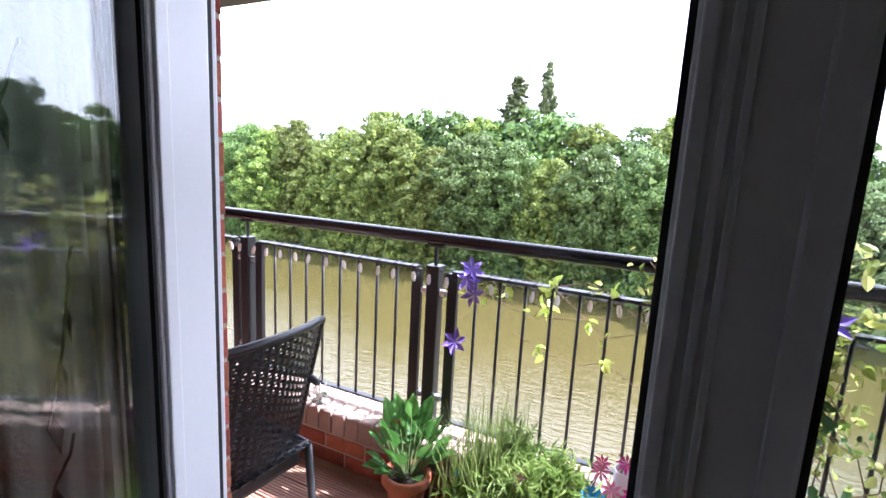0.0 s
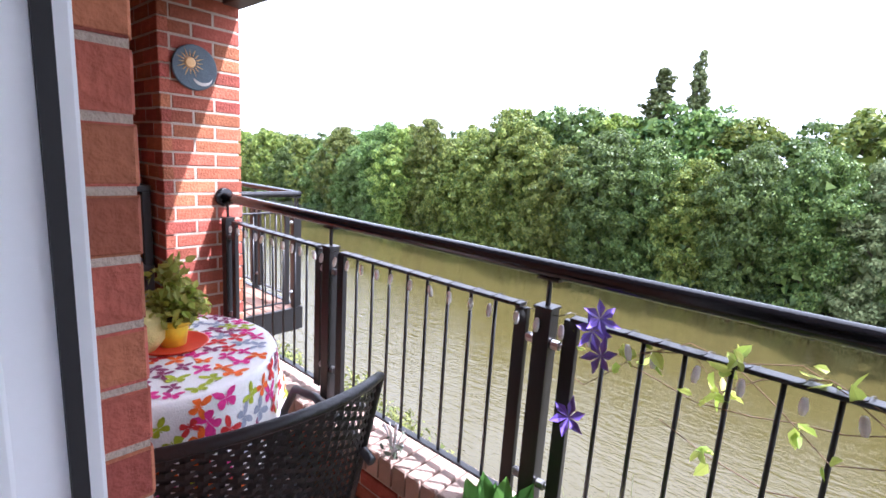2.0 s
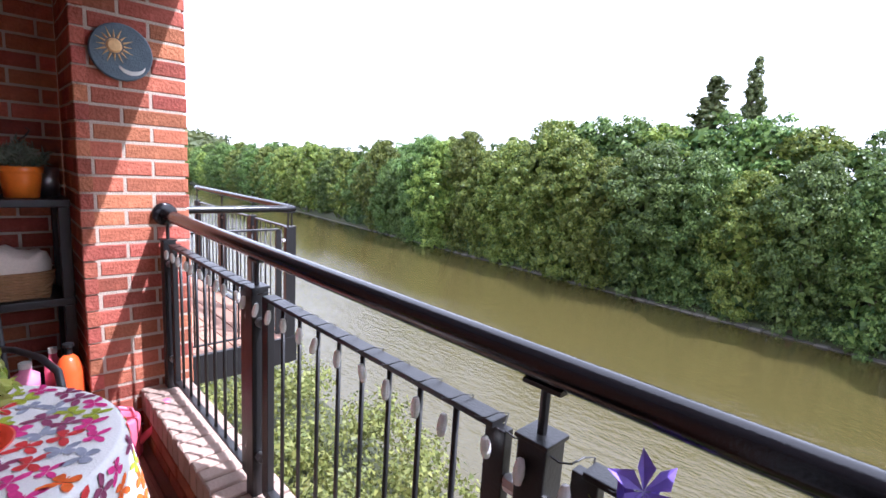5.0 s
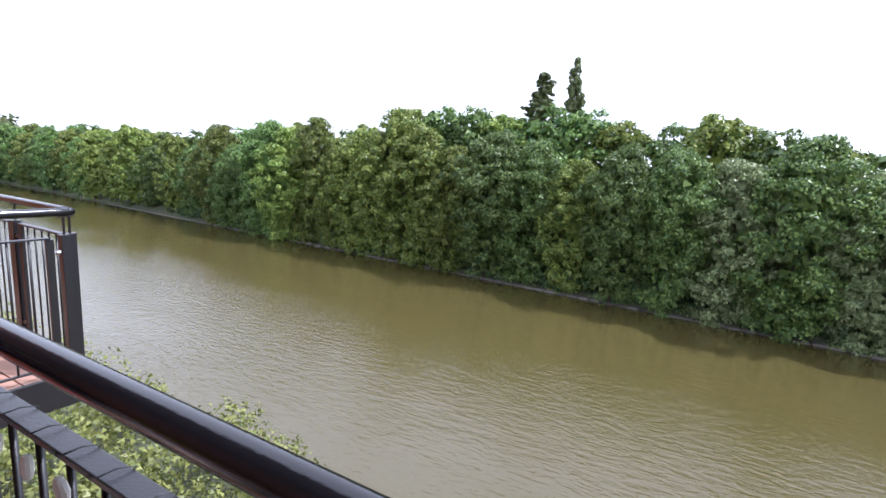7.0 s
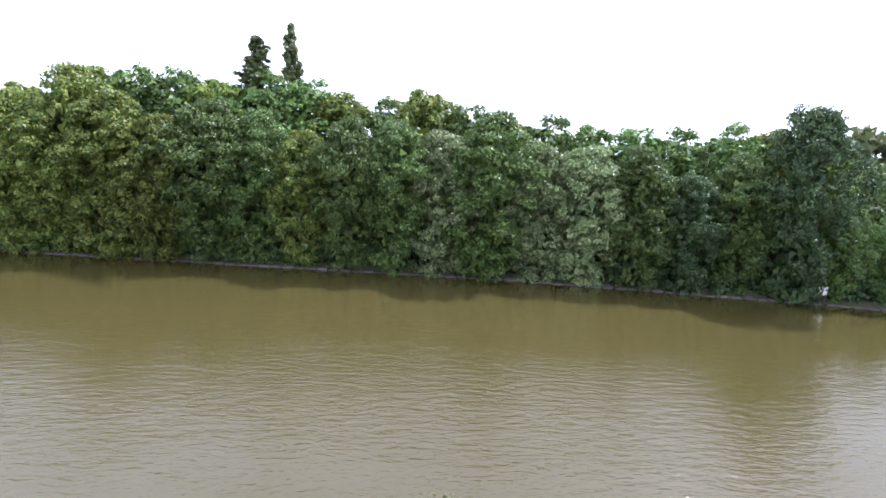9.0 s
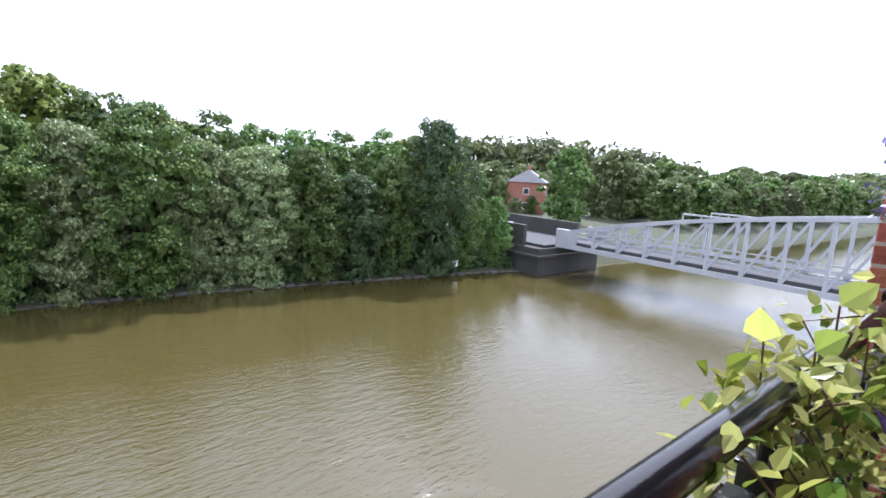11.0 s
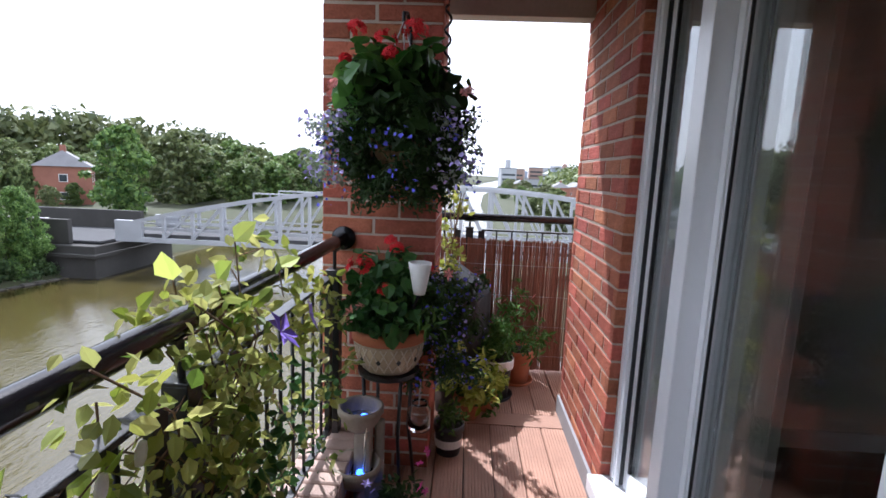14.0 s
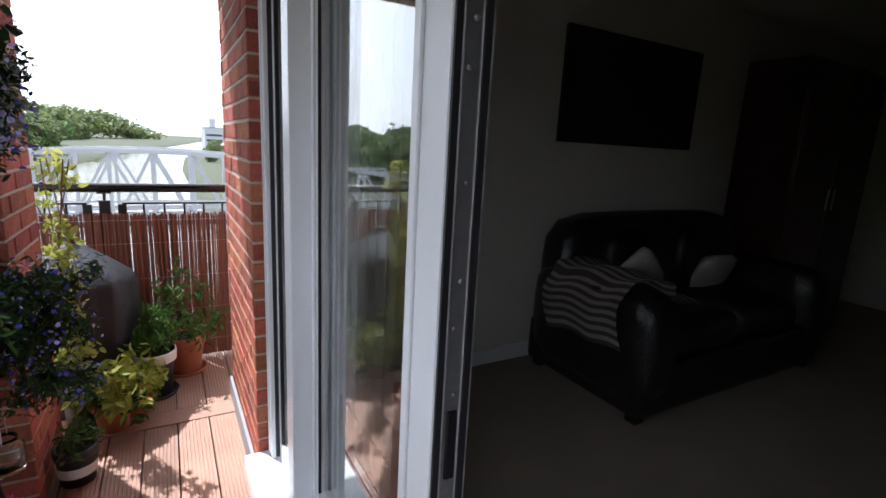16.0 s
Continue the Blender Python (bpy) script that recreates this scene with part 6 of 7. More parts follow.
part("body", lathe([(0, 0), (0.05, 0), (0.052, 0.01), (0.052, 0.40), (0.035, 0.45), (0.015, 0.47), (0, 0.47)], 22), mat("orange_red_paint", (0.75, 0.10, 0.02), 0.3, 0.08, 8), fe, "", True)
part("valve", lathe([(0, 0.47), (0.014, 0.47), (0.014, 0.5), (0.022, 0.505), (0.022, 0.52), (0, 0.525)], 12), BLACK_MATT, fe)
# navy cover on the second chair side
nv = pillow(bmesh.new(), 0, 0, 0.30, 0.30, 0.60, 0.34, p=4)
for v in nv.verts:
    v.co += Vector((0.02, 0.02, 0.01)) * noise.noise(v.co * 9)
    v.co.z = max(v.co.z, 0.0)
tagged(part("storage_bag", nv, NAVY, None, "", True), "dark navy cloth storage bag on the decking", "bag").matrix_world = pose(0.52, -0.985 - 0.02, 0.0) @ Matrix.Translation((-0.35, 0.02, 0))


def watering_can(m, s, material, label):
    t = thing("watering_can", m, label, "watering can")
    part("body", lathe([(0, 0), (0.085 * s, 0), (0.09 * s, 0.01), (0.085 * s, 0.19 * s), (0.08 * s, 0.2 * s), (0.055 * s, 0.2 * s), (0.05 * s, 0.19 * s), (0, 0.17 * s)], 26), material, t, "", True)
    part("spout", tube(bmesh.new(), [(0.07 * s, 0, 0.06 * s), (0.14 * s, 0, 0.13 * s), (0.20 * s, 0, 0.24 * s)], [0.022 * s, 0.014 * s, 0.011 * s], 10), material, t, "", True)
    part("rose", lathe([(0, 0), (0.012 * s, 0), (0.03 * s, 0.03 * s), (0.03 * s, 0.036 * s), (0, 0.04 * s)], 14, at=(0.20 * s, 0, 0.235 * s)), material, t, "", True)
    part("handle", tube(bmesh.new(), [(-0.085 * s, 0, 0.05 * s), (-0.15 * s, 0, 0.10 * s), (-0.14 * s, 0, 0.2 * s), (-0.05 * s, 0, 0.26 * s), (0.05 * s, 0, 0.24 * s), (0.07 * s, 0, 0.19 * s)], 0.010 * s, 8), material, t, "", True)
    return t


watering_can(pose(0.115, -0.235, 0.0, 0, 0, 65), 0.95, PINKP, "pink plastic watering can at the foot of the column")
watering_can(pose(2.43, -0.26, 0.0, 0, 0, 110), 0.72, BLUEP, "small blue plastic watering can by the railing")

# ---------------------------------------------------------------- plants along the railing
lily = pot("flower_pot", 2.195, -0.232, 0.0, 0.086, 0.19, TERRA, "terracotta pot with a broad-leaved lily plant", 0.72, 0.012, TERRA)
rs_ = np.random.RandomState(41)
n = 44
a = rs_.rand(n) * 6.283
q = rs_.rand(n)
t = np.stack([np.cos(a) * (1.0 - 0.6 * q), np.sin(a) * (1.0 - 0.6 * q), 0.35 + 1.3 * q], 1)
t /= np.linalg.norm(t, axis=1, keepdims=True)
nr = np.stack([-np.cos(a) * 0.7, -np.sin(a) * 0.7, np.ones(n)], 1)
nr /= np.linalg.norm(nr, axis=1, keepdims=True)
p0 = np.stack([np.cos(a) * 0.04, np.sin(a) * 0.04, np.full(n, 0.19)], 1) + t * (0.02 + 0.18 * q[:, None])
v, f = blades(rs_, p0, t, nr, 0.085 + 0.05 * rs_.rand(n, 1), 0.60)
raw("leaves", v, f, G_MID, lily)
for k in range(n):
    part("stalk", tube(bmesh.new(), [(0.02 * math.cos(a[k]), 0.02 * math.sin(a[k]), 0.17), tuple(p0[k])], 0.003, 5), STEM, lily)
put_flowers(lily, flower_mesh("petal_ring", 6, 0.03, 0.012, mat("russet_petals", (0.35, 0.09, 0.02), 0.7, 0.2)), "flower", [(-0.11, 0.02, 0.32), (-0.09, 0.05, 0.35)], random.Random(1))

cos_ = pot("planter", 2.66, -0.30, 0.0, 0.13, 0.20, PLASTIC_BLACK, "black planter of feathery cosmos with pink flowers", 0.85, 0.006)
bush(cos_, 42, dome(np.random.RandomState(6), 56, 0.27, 0.33, 0.19) + np.array([0.06, 0, 0]), [0.09] * 56, 9000, 0.055, G_FROND, ratio=0.10, up=0.0, droop=-0.3, inner=0.1)
rs_ = np.random.RandomState(43)
v, f = grass_blades(rs_, -0.12, 0.07, 0.18, 460, 0.065, 0.41, 0.006)
tagged(raw("grass_blades", v, f, G_FROND, cos_), kind="stuff")
fl = [(0.04, -0.12, 0.46), (0.26, 0.03, 0.47), (0.30, -0.02, 0.45), (0.18, -0.15, 0.40), (0.22, -0.19, 0.34), (0.33, 0.08, 0.49), (0.26, 0.06, 0.48), (0.36, 0.02, 0.42)]
for p in fl:
    part("stem", tube(bmesh.new(), [(p[0] * 0.3, p[1] * 0.3, 0.2), (p[0] * 0.8, p[1] * 0.8, p[2] * 0.7), p], 0.002, 5), STEM, cos_)
put_flowers(cos_, flower_mesh("petal_ring", 8, 0.034, 0.008, F_PINK), "flower", fl[:3], random.Random(2), 1.25, (0.2, -1, 0.3))
put_flowers(cos_, flower_mesh("petal_ring", 8, 0.032, 0.010, F_MAG), "flower", fl[3:], random.Random(3), 1.15, (0.2, -1, 0.3))
solar = thing("solar_light", pose(2.99, -0.22, 0.0), "white tubular solar light on a stake", "garden light")
part("stake", tube(bmesh.new(), [(0, 0, 0.0), (0, 0, 0.38)], 0.006, 8), PLASTIC_BLACK, solar)
part("tube", lathe([(0.034, 0.36), (0.036, 0.37), (0.036, 0.47), (0.032, 0.47), (0.031, 0.37), (0, 0.365)], 20), WHITEPOT, solar, "", True)
bl = thing("blue_ornament", pose(2.90, -0.30, 0.0), "small sky-blue flower-shaped garden ornament", "ornament")
part("stake", tube(bmesh.new(), [(0, 0, 0), (0, 0, 0.36)], 0.004, 6), STEM, bl)
part("bloom", lathe([(0, 0.35), (0.03, 0.36), (0.045, 0.40), (0.04, 0.405), (0.02, 0.375), (0, 0.37)], 12), BLUEP, bl)
dr = thing("wire_ornament", pose(1.62, -0.09, LEDGE_Z), "small dark wire ornament on the brick ledge", "ornament")
rs_ = np.random.RandomState(9)
bm = bmesh.new()
for k in range(9):
    a = k * 0.7
    tube(bm, [(0, 0, 0.0), (0.03 * math.cos(a), 0.03 * math.sin(a), 0.05 + 0.01 * k), (0.05 * math.cos(a), 0.05 * math.sin(a), 0.07 + 0.012 * k)], 0.003, 5)
part("wires", bm, STEEL, dr)
bush(dr, 44, [(0, 0, 0.05)], [0.05], 24, 0.03, G_GREY)

# clematis along the panels
cm = thing("clematis", pose(0, 0, 0), "twining clematis with lime leaves and purple flowers on the railing", "climbing plant")
rng = random.Random(51)
rs_ = np.random.RandomState(52)
centres, radii = [], []
for k in range(16):
    x0 = rng.uniform(3.2, 3.75)
    pts = [(x0, -0.05 + rng.uniform(-0.05, 0.05), LEDGE_Z)]
    x_, z = x0, LEDGE_Z
    for s in range(9):
        z = min(z + rng.uniform(0.05, 0.14), 1.12 + rng.uniform(-0.06, 0.10))
        x_ += rng.uniform(-0.12, 0.10)
        pts.append((x_, rng.uniform(-0.09, 0.05), z))
        if s > 1:
            centres.append(pts[-1])
            radii.append(rng.uniform(0.05, 0.085))
    part("stem", tube(bmesh.new(), pts, 0.0022, 5), VINESTEM, cm)
for k in range(5):
    x_, z = 3.25, rng.uniform(0.75, 1.0)
    pts = [(x_, -0.02, z)]
    while x_ > 2.25 + 0.12 * k:
        x_ -= rng.uniform(0.07, 0.13)
        z = min(1.02, max(0.62, z + rng.uniform(-0.08, 0.08)))
        pts.append((x_, rng.uniform(-0.03, 0.03), z))
    part("stem", tube(bmesh.new(), pts, 0.0016, 5), VINESTEM, cm)
    for p in pts[2::2]:
        centres.append(p)
        radii.append(0.022)
thick = [i for i, c in enumerate(centres) if radii[i] > 0.03]
v, f = foliage(rs_, [centres[i] for i in thick], [radii[i] for i in thick], 980, 0.038, 0.62, 0.2, 0.25, 0.2)
raw("leaves", v, f, G_VINE, cm)
thin = [i for i, c in enumerate(centres) if radii[i] <= 0.03]
v, f = foliage(rs_, [centres[i] for i in thin], [radii[i] for i in thin], 74, 0.045, 0.6, 0.1, 0.2, 0.2, True)
raw("leaves", v, f, G_LIME, cm)
nx = 34
c2 = [(rng.uniform(3.0, 3.95), rng.uniform(-0.13, 0.08), rng.uniform(0.80, 1.15)) for _ in range(nx)]
v, f = foliage(rs_, c2, [0.055] * nx, 400, 0.040, 0.6, 0.3, 0.15, 0.2)
raw("leaves", v, f, G_LIME, cm)
c3 = [(rng.uniform(3.3, 3.95), rng.uniform(-0.14, 0.04), rng.uniform(0.30, 0.85)) for _ in range(40)]
v, f = foliage(rs_, c3, [0.06] * 40, 210, 0.042, 0.6, 0.3, 0.25, 0.2)
raw("leaves", v, f, G_DARK, cm)
c4 = [(rng.uniform(3.85, 4.3), rng.uniform(-0.12, 0.03), rng.uniform(0.35, 0.98)) for _ in range(30)]
v, f = foliage(rs_, c4, [0.04] * 30, 170, 0.04, 0.6, 0.3, 0.25, 0.2)
raw("leaves", v, f, G_VINE, cm)
big = [(3.42, -0.03, 1.235), (3.36, -0.02, 1.16), (3.30, 0.04, 1.17), (3.62, -0.05, 1.14)]
n = len(big)
tt = np.array([[0.2, -0.6, 0.7], [-0.3, -0.5, 0.6], [-0.4, 0.1, 0.9], [0.5, -0.5, 0.3]])
tt /= np.linalg.norm(tt, axis=1, keepdims=True)
nn_ = np.array([[-1.0, 0.2, 0.35], [-1, 0.3, 0.3], [-1.0, -0.1, 0.0], [-0.6, 0.0, 0.9]])
nn_ /= np.linalg.norm(nn_, axis=1, keepdims=True)
v, f = blades(rs_, np.array(big), tt, nn_, np.full((n, 1), 0.065), 0.85)
raw("leaves", v, f, G_LIME, cm)
for p in big:
    part("stem", tube(bmesh.new(), [(p[0] + 0.03, p[1], 1.05), p], 0.002, 5), VINESTEM, cm)
put_flowers(cm, flower_mesh("petal_ring", 6, 0.062, 0.014, F_PURPLE), "flower", [(2.325, -0.045, 0.965), (2.36, -0.05, 0.905), (2.29, -0.05, 0.695), (2.335, -0.03, 1.00), (3.45, -0.12, 1.02), (3.72, -0.1, 0.98)], rng, 1.0, (0.3, -1, 0.2))

# string lights
BULB = glass_mat("clear_bulb", (0.97, 0.97, 0.95))
sl = thing("string_lights", pose(0, 0, 0), "string of small clear bulbs wound along the railing top", "fairy lights")
cab_ = []
x_ = 0.16
rng = random.Random(61)
bm_b = lathe([(0, -0.045), (0.006, -0.043), (0.0095, -0.03), (0.009, -0.015), (0.006, -0.003), (0, 0)], 10)
bulb_me = bpy.data.meshes.new("bulb")
bm_b.to_mesh(bulb_me)
bm_b.free()
bulb_me.materials.append(mat("frosted_bulb", (0.88, 0.88, 0.85), 0.25, 0.05))
while x_ < 3.15:
    z = 0.978
    cab_ += [(x_ - 0.02, -0.024, z - 0.006), (x_, -0.023, z + 0.002), (x_ + 0.006, 0.0, z + 0.006), (x_ + 0.012, 0.023, z), (x_ + 0.02, 0.0, z - 0.018)]
    b = linked("bulb", bulb_me, None, sl)
    b.matrix_basis = pose(x_ + rng.uniform(-0.012, 0.012), -0.034, z - 0.024, rng.uniform(-14, 14), rng.uniform(-14, 14), 0)
    x_ += 0.092 + rng.uniform(-0.012, 0.012)
part("cable", tube(bmesh.new(), cab_, 0.0016, 5), PLASTIC_BLACK, sl)

# ---------------------------------------------------------------- right-hand corner
# hanging basket
HX, HY = 4.285, -0.275
hb = thing("hanging_basket", pose(HX, HY, 0), "full hanging basket of geraniums and trailing blue lobelia on the column", "hanging basket")
part("bracket", tube(bmesh.new(), [(XR - HX - 0.005, 0.0, 1.62), (XR - HX - 0.005, 0.0, 1.98), (0.1, 0, 2.02), (0.0, 0, 1.99), (0.0, 0, 1.96)], 0.007, 8), BLACK_MATT, hb)
part("bowl", lathe([(0, 1.39), (0.08, 1.41), (0.12, 1.46), (0.14, 1.53), (0.13, 1.53), (0.075, 1.43), (0, 1.41)], 24), mat("coir_liner", (0.16, 0.10, 0.05), 0.95, 0.3, 20, 0.6, 120), hb, "", True)
for i in range(3):
    a = i * 2.094
    part("chain", tube(bmesh.new(), [(0.16 * math.cos(a), 0.16 * math.sin(a), 1.53), (0, 0, 1.96)], 0.0025, 5), STEEL, hb)
rs_ = np.random.RandomState(71)
n = 46
c = rs_.normal(size=(n, 3))
c /= np.linalg.norm(c, axis=1, keepdims=True)
c = c * np.array([0.19, 0.21, 0.21]) * (0.5 + 0.5 * rs_.rand(n, 1)) + np.array([-0.03, 0, 1.63])
v, f = foliage(rs_, c, np.full(n, 0.075), 900, 0.070, 0.95, 0.5, 0.1, 0.3)
raw("geranium_leaves", v, f, G_DARK, hb)
c = np.array([(-0.10, 0.12, 1.79), (-0.12, 0.03, 1.80), (-0.16, 0.15, 1.70), (-0.1, -0.08, 1.8)])
v, f = foliage(rs_, c, np.full(4, 0.07), 60, 0.085, 0.95, 0.6, 0.0, 0.3)
raw("geranium_leaves", v, f, G_MID, hb)
n = 120
a = rs_.rand(n) * 6.283
q = rs_.rand(n)
c = np.stack([-0.03 + 0.21 * np.cos(a) * (0.6 + 0.4 * rs_.rand(n)), (0.20 + 0.08 * q) * np.sin(a) * (0.6 + 0.42 * rs_.rand(n)), 1.30 + 0.34 * q], 1)
v, f = foliage(rs_, c, np.full(n, 0.055), 8200, 0.025, 0.42, 0.2, 0.2, 0.1)
raw("lobelia_leaves", v, f, G_DARK, hb)
n2 = 40
a = rs_.rand(n2) * 6.283
c = np.stack([-0.1 + 0.12 * np.cos(a), np.where(rs_.rand(n2) < 0.5, 0.25, -0.22) + 0.06 * np.sin(a), 1.34 + 0.26 * rs_.rand(n2)], 1)
v, f = foliage(rs_, c, np.full(n2, 0.05), 900, 0.022, 0.42, 0.2, 0.2, 0.1)
raw("lobelia_leaves", v, f, G_GREY, hb)
v, f = foliage(rs_, c, np.full(n2, 0.06), 260, 0.018, 1.0, 0.2, 0.0, 0.6)
tagged(raw("lobelia_flowers", v, f, F_LILAC, hb), kind="stuff")
a = rs_.rand(60) * 6.283
c = np.stack([-0.1 + 0.2 * np.cos(a), 0.28 * np.sin(a), 1.30 + 0.28 * rs_.rand(60)], 1)
v, f = foliage(rs_, c, np.full(60, 0.05), 230, 0.017, 1.0, 0.2, 0.0, 0.6)
tagged(raw("lobelia_flowers", v, f, F_BLUE, hb), kind="stuff")
umbel = flower_mesh("floret", 5, 0.016, 0.004, F_RED)


def geranium_head(parent, p, me, r, n_, seed):
    q = random.Random(seed)
    V, F = [], []
    base = [tuple(v.co) for v in me.vertices]
    faces = [tuple(pp.vertices) for pp in me.polygons]
    for i in range(n_):
        d = Vector((q.gauss(0, 1), q.gauss(0, 1), abs(q.gauss(0, 1)) * 0.7)).normalized()
        m_ = Matrix.Translation(Vector(p) + d * r) @ d.to_track_quat("Z", "Y").to_matrix().to_4x4()
        k = len(V)
        V += [m_ @ Vector(b) for b in base]
        F += [tuple(k + i_ for i_ in ff) for ff in faces]
    return raw("flower_head", V, F, me.materials[0], parent)


for i, (p, r) in enumerate((((-0.13, -0.06, 1.885), 0.045), ((-0.10, 0.05, 1.86), 0.040), ((-0.08, 0.16, 1.90), 0.034), ((-0.15, 0.02, 1.80), 0.03), ((-0.12, 0.19, 1.79), 0.018))):
    geranium_head(hb, p, umbel, r, 26, 100 + i)
salmon = flower_mesh("floret", 5, 0.018, 0.005, F_SALMON)
for i, p in enumerate(((-0.14, 0.22, 1.69), (-0.10, 0.24, 1.66), (-0.02, -0.25, 1.70))):
    geranium_head(hb, p, salmon, 0.025, 12, 120 + i)

# patterned pot on a black stand
stand = thing("plant_stand", pose(4.31, -0.245, 0), "black metal plant stand", "stand")
part("top_ring", lathe([(0, 0.565), (0.125, 0.565), (0.13, 0.57), (0.13, 0.585), (0.12, 0.585), (0, 0.58)], 26), BLACK_MATT, stand)
for i in range(4):
    a = i * 1.5708 + 0.6
    part("leg", tube(bmesh.new(), [(0.115 * math.cos(a), 0.115 * math.sin(a), 0.57), (0.10 * math.cos(a), 0.10 * math.sin(a), 0.3), (0.14 * math.cos(a), 0.14 * math.sin(a), 0.0)], 0.008, 7), BLACK_MATT, stand, "", True)
CREAM = mat("cream_glaze", (0.44, 0.34, 0.22), 0.5, 0.2, 14, 0.2, 60)
gp = thing("patterned_pot", pose(4.31, -0.245, 0.586), "cream pot with a lattice pattern and terracotta rim of geraniums", "plant pot")
part("pot_body", lathe([(0, 0), (0.10, 0), (0.112, 0.012), (0.135, 0.06), (0.146, 0.135), (0.138, 0.135), (0.12, 0.11)], 32), CREAM, gp, "", True)
part("rim", lathe([(0.146, 0.13), (0.155, 0.134), (0.158, 0.175), (0.150, 0.182), (0.140, 0.178), (0.138, 0.13)], 32), TERRA, gp, "terracotta rim", True)
part("soil", lathe([(0, 0.16), (0.139, 0.16)], 24), SOIL, gp)
bm = bmesh.new()
for k in range(22):
    for d in (-1, 1):
        pts = []
        for s in range(6):
            z = 0.02 + s * 0.02
            r = np.interp(z, [0.0, 0.012, 0.06, 0.135], [0.10, 0.112, 0.135, 0.146]) + 0.002
            a = 2 * math.pi * k / 22 + d * s * 0.075
            pts.append((r * math.cos(a), r * math.sin(a), z))
        tube(bm, pts, 0.0032, 4)
part("lattice", bm, mat("pale_lattice", (0.58, 0.50, 0.38), 0.6, 0.2, 20), gp, "raised pale lattice")
bm = bmesh.new()
for k in range(11):
    a = 2 * math.pi * (k + 0.25) / 11
    c = Vector((0.139 * math.cos(a), 0.139 * math.sin(a), 0.068))
    t_ = Vector((-math.sin(a), math.cos(a), 0))
    d = Vector((math.cos(a), math.sin(a), 0))
    q = [bm.verts.new(c + d * 0.003 + o) for o in (t_ * 0.011, Vector((0, 0, 0.012)), -t_ * 0.011, Vector((0, 0, -0.012)))]
    bm.faces.new(q)
part("dark_diamonds", bm, PLASTIC_BLACK, gp, "dark cut-out diamonds")
rs_ = np.random.RandomState(81)
c = dome(rs_, 34, 0.17, 0.25, 0.24)
v, f = foliage(rs_, c, np.full(34, 0.07), 900, 0.058, 0.85, 0.4, 0.1, 0.3)
raw("leaves", v, f, G_DARK, gp)
c = dome(rs_, 14, 0.17, 0.22, 0.24) + np.array([-0.03, -0.08, 0.02])
v, f = foliage(rs_, c, np.full(14, 0.06), 360, 0.05, 0.3, 0.4, 0.1, 0.3)
raw("leaves", v, f, G_MID, gp)
for i, (p, r) in enumerate((((-0.08, 0.11, 0.43), 0.055), ((0.02, -0.02, 0.50), 0.026), ((0.10, 0.02, 0.52), 0.022), ((-0.13, 0.0, 0.36), 0.026), ((-0.05, -0.15, 0.44), 0.024))):
    geranium_head(gp, p, umbel, r, 30, 140 + i)
lilyme = flower_mesh("trumpet", 6, 0.032, 0.012, F_SALMON)
put_flowers(gp, lilyme, "flower", [(-0.12, 0.10, 0.29), (-0.14, 0.13, 0.27), (-0.12, 0.14, 0.23), (-0.10, 0.17, 0.28), (0.06, -0.24, 0.40)], random.Random(7), 1.0, (-1, 0, 0.3))
cup = thing("solar_cup_light", pose(4.20, -0.375, 0.70), "white flared solar light cup among the flowers", "garden light")
part("cup", lathe([(0, 0.235), (0.022, 0.235), (0.026, 0.25), (0.046, 0.36), (0.042, 0.362), (0.024, 0.26), (0, 0.25)], 22), WHITEPOT, cup, "", True)
part("solar_cell", lathe([(0, 0.345), (0.022, 0.345), (0.022, 0.350), (0, 0.352)], 14), PLASTIC_BLACK, cup)
part("stake", tube(bmesh.new(), [(0, 0, 0.24), (0.05, 0.06, 0.06)], 0.005, 6), PLASTIC_BLACK, cup)
# lobelia trailing over its side
rs_ = np.random.RandomState(84)
n = 60
q = rs_.rand(n)
c = np.stack([0.12 + rs_.normal(scale=0.08, size=n), -0.20 + rs_.normal(scale=0.065, size=n), 0.36 - 0.40 * q], 1)
v, f = foliage(rs_, c, np.full(n, 0.07), 6000, 0.026, 0.4, 0.2, 0.2, 0.1)
raw("lobelia_leaves", v, f, G_DARK, gp)
v, f = foliage(rs_, c, np.full(n, 0.075), 420, 0.016, 1.0, 0.2, 0.0, 0.7)
tagged(raw("lobelia_flowers", v, f, F_BLUE, gp), kind="stuff")
v, f = foliage(rs_, c, np.full(n, 0.075), 310, 0.014, 1.0, 0.2, 0.0, 0.7)
tagged(raw("lobelia_flowers", v, f, F_LILAC, gp), kind="stuff")

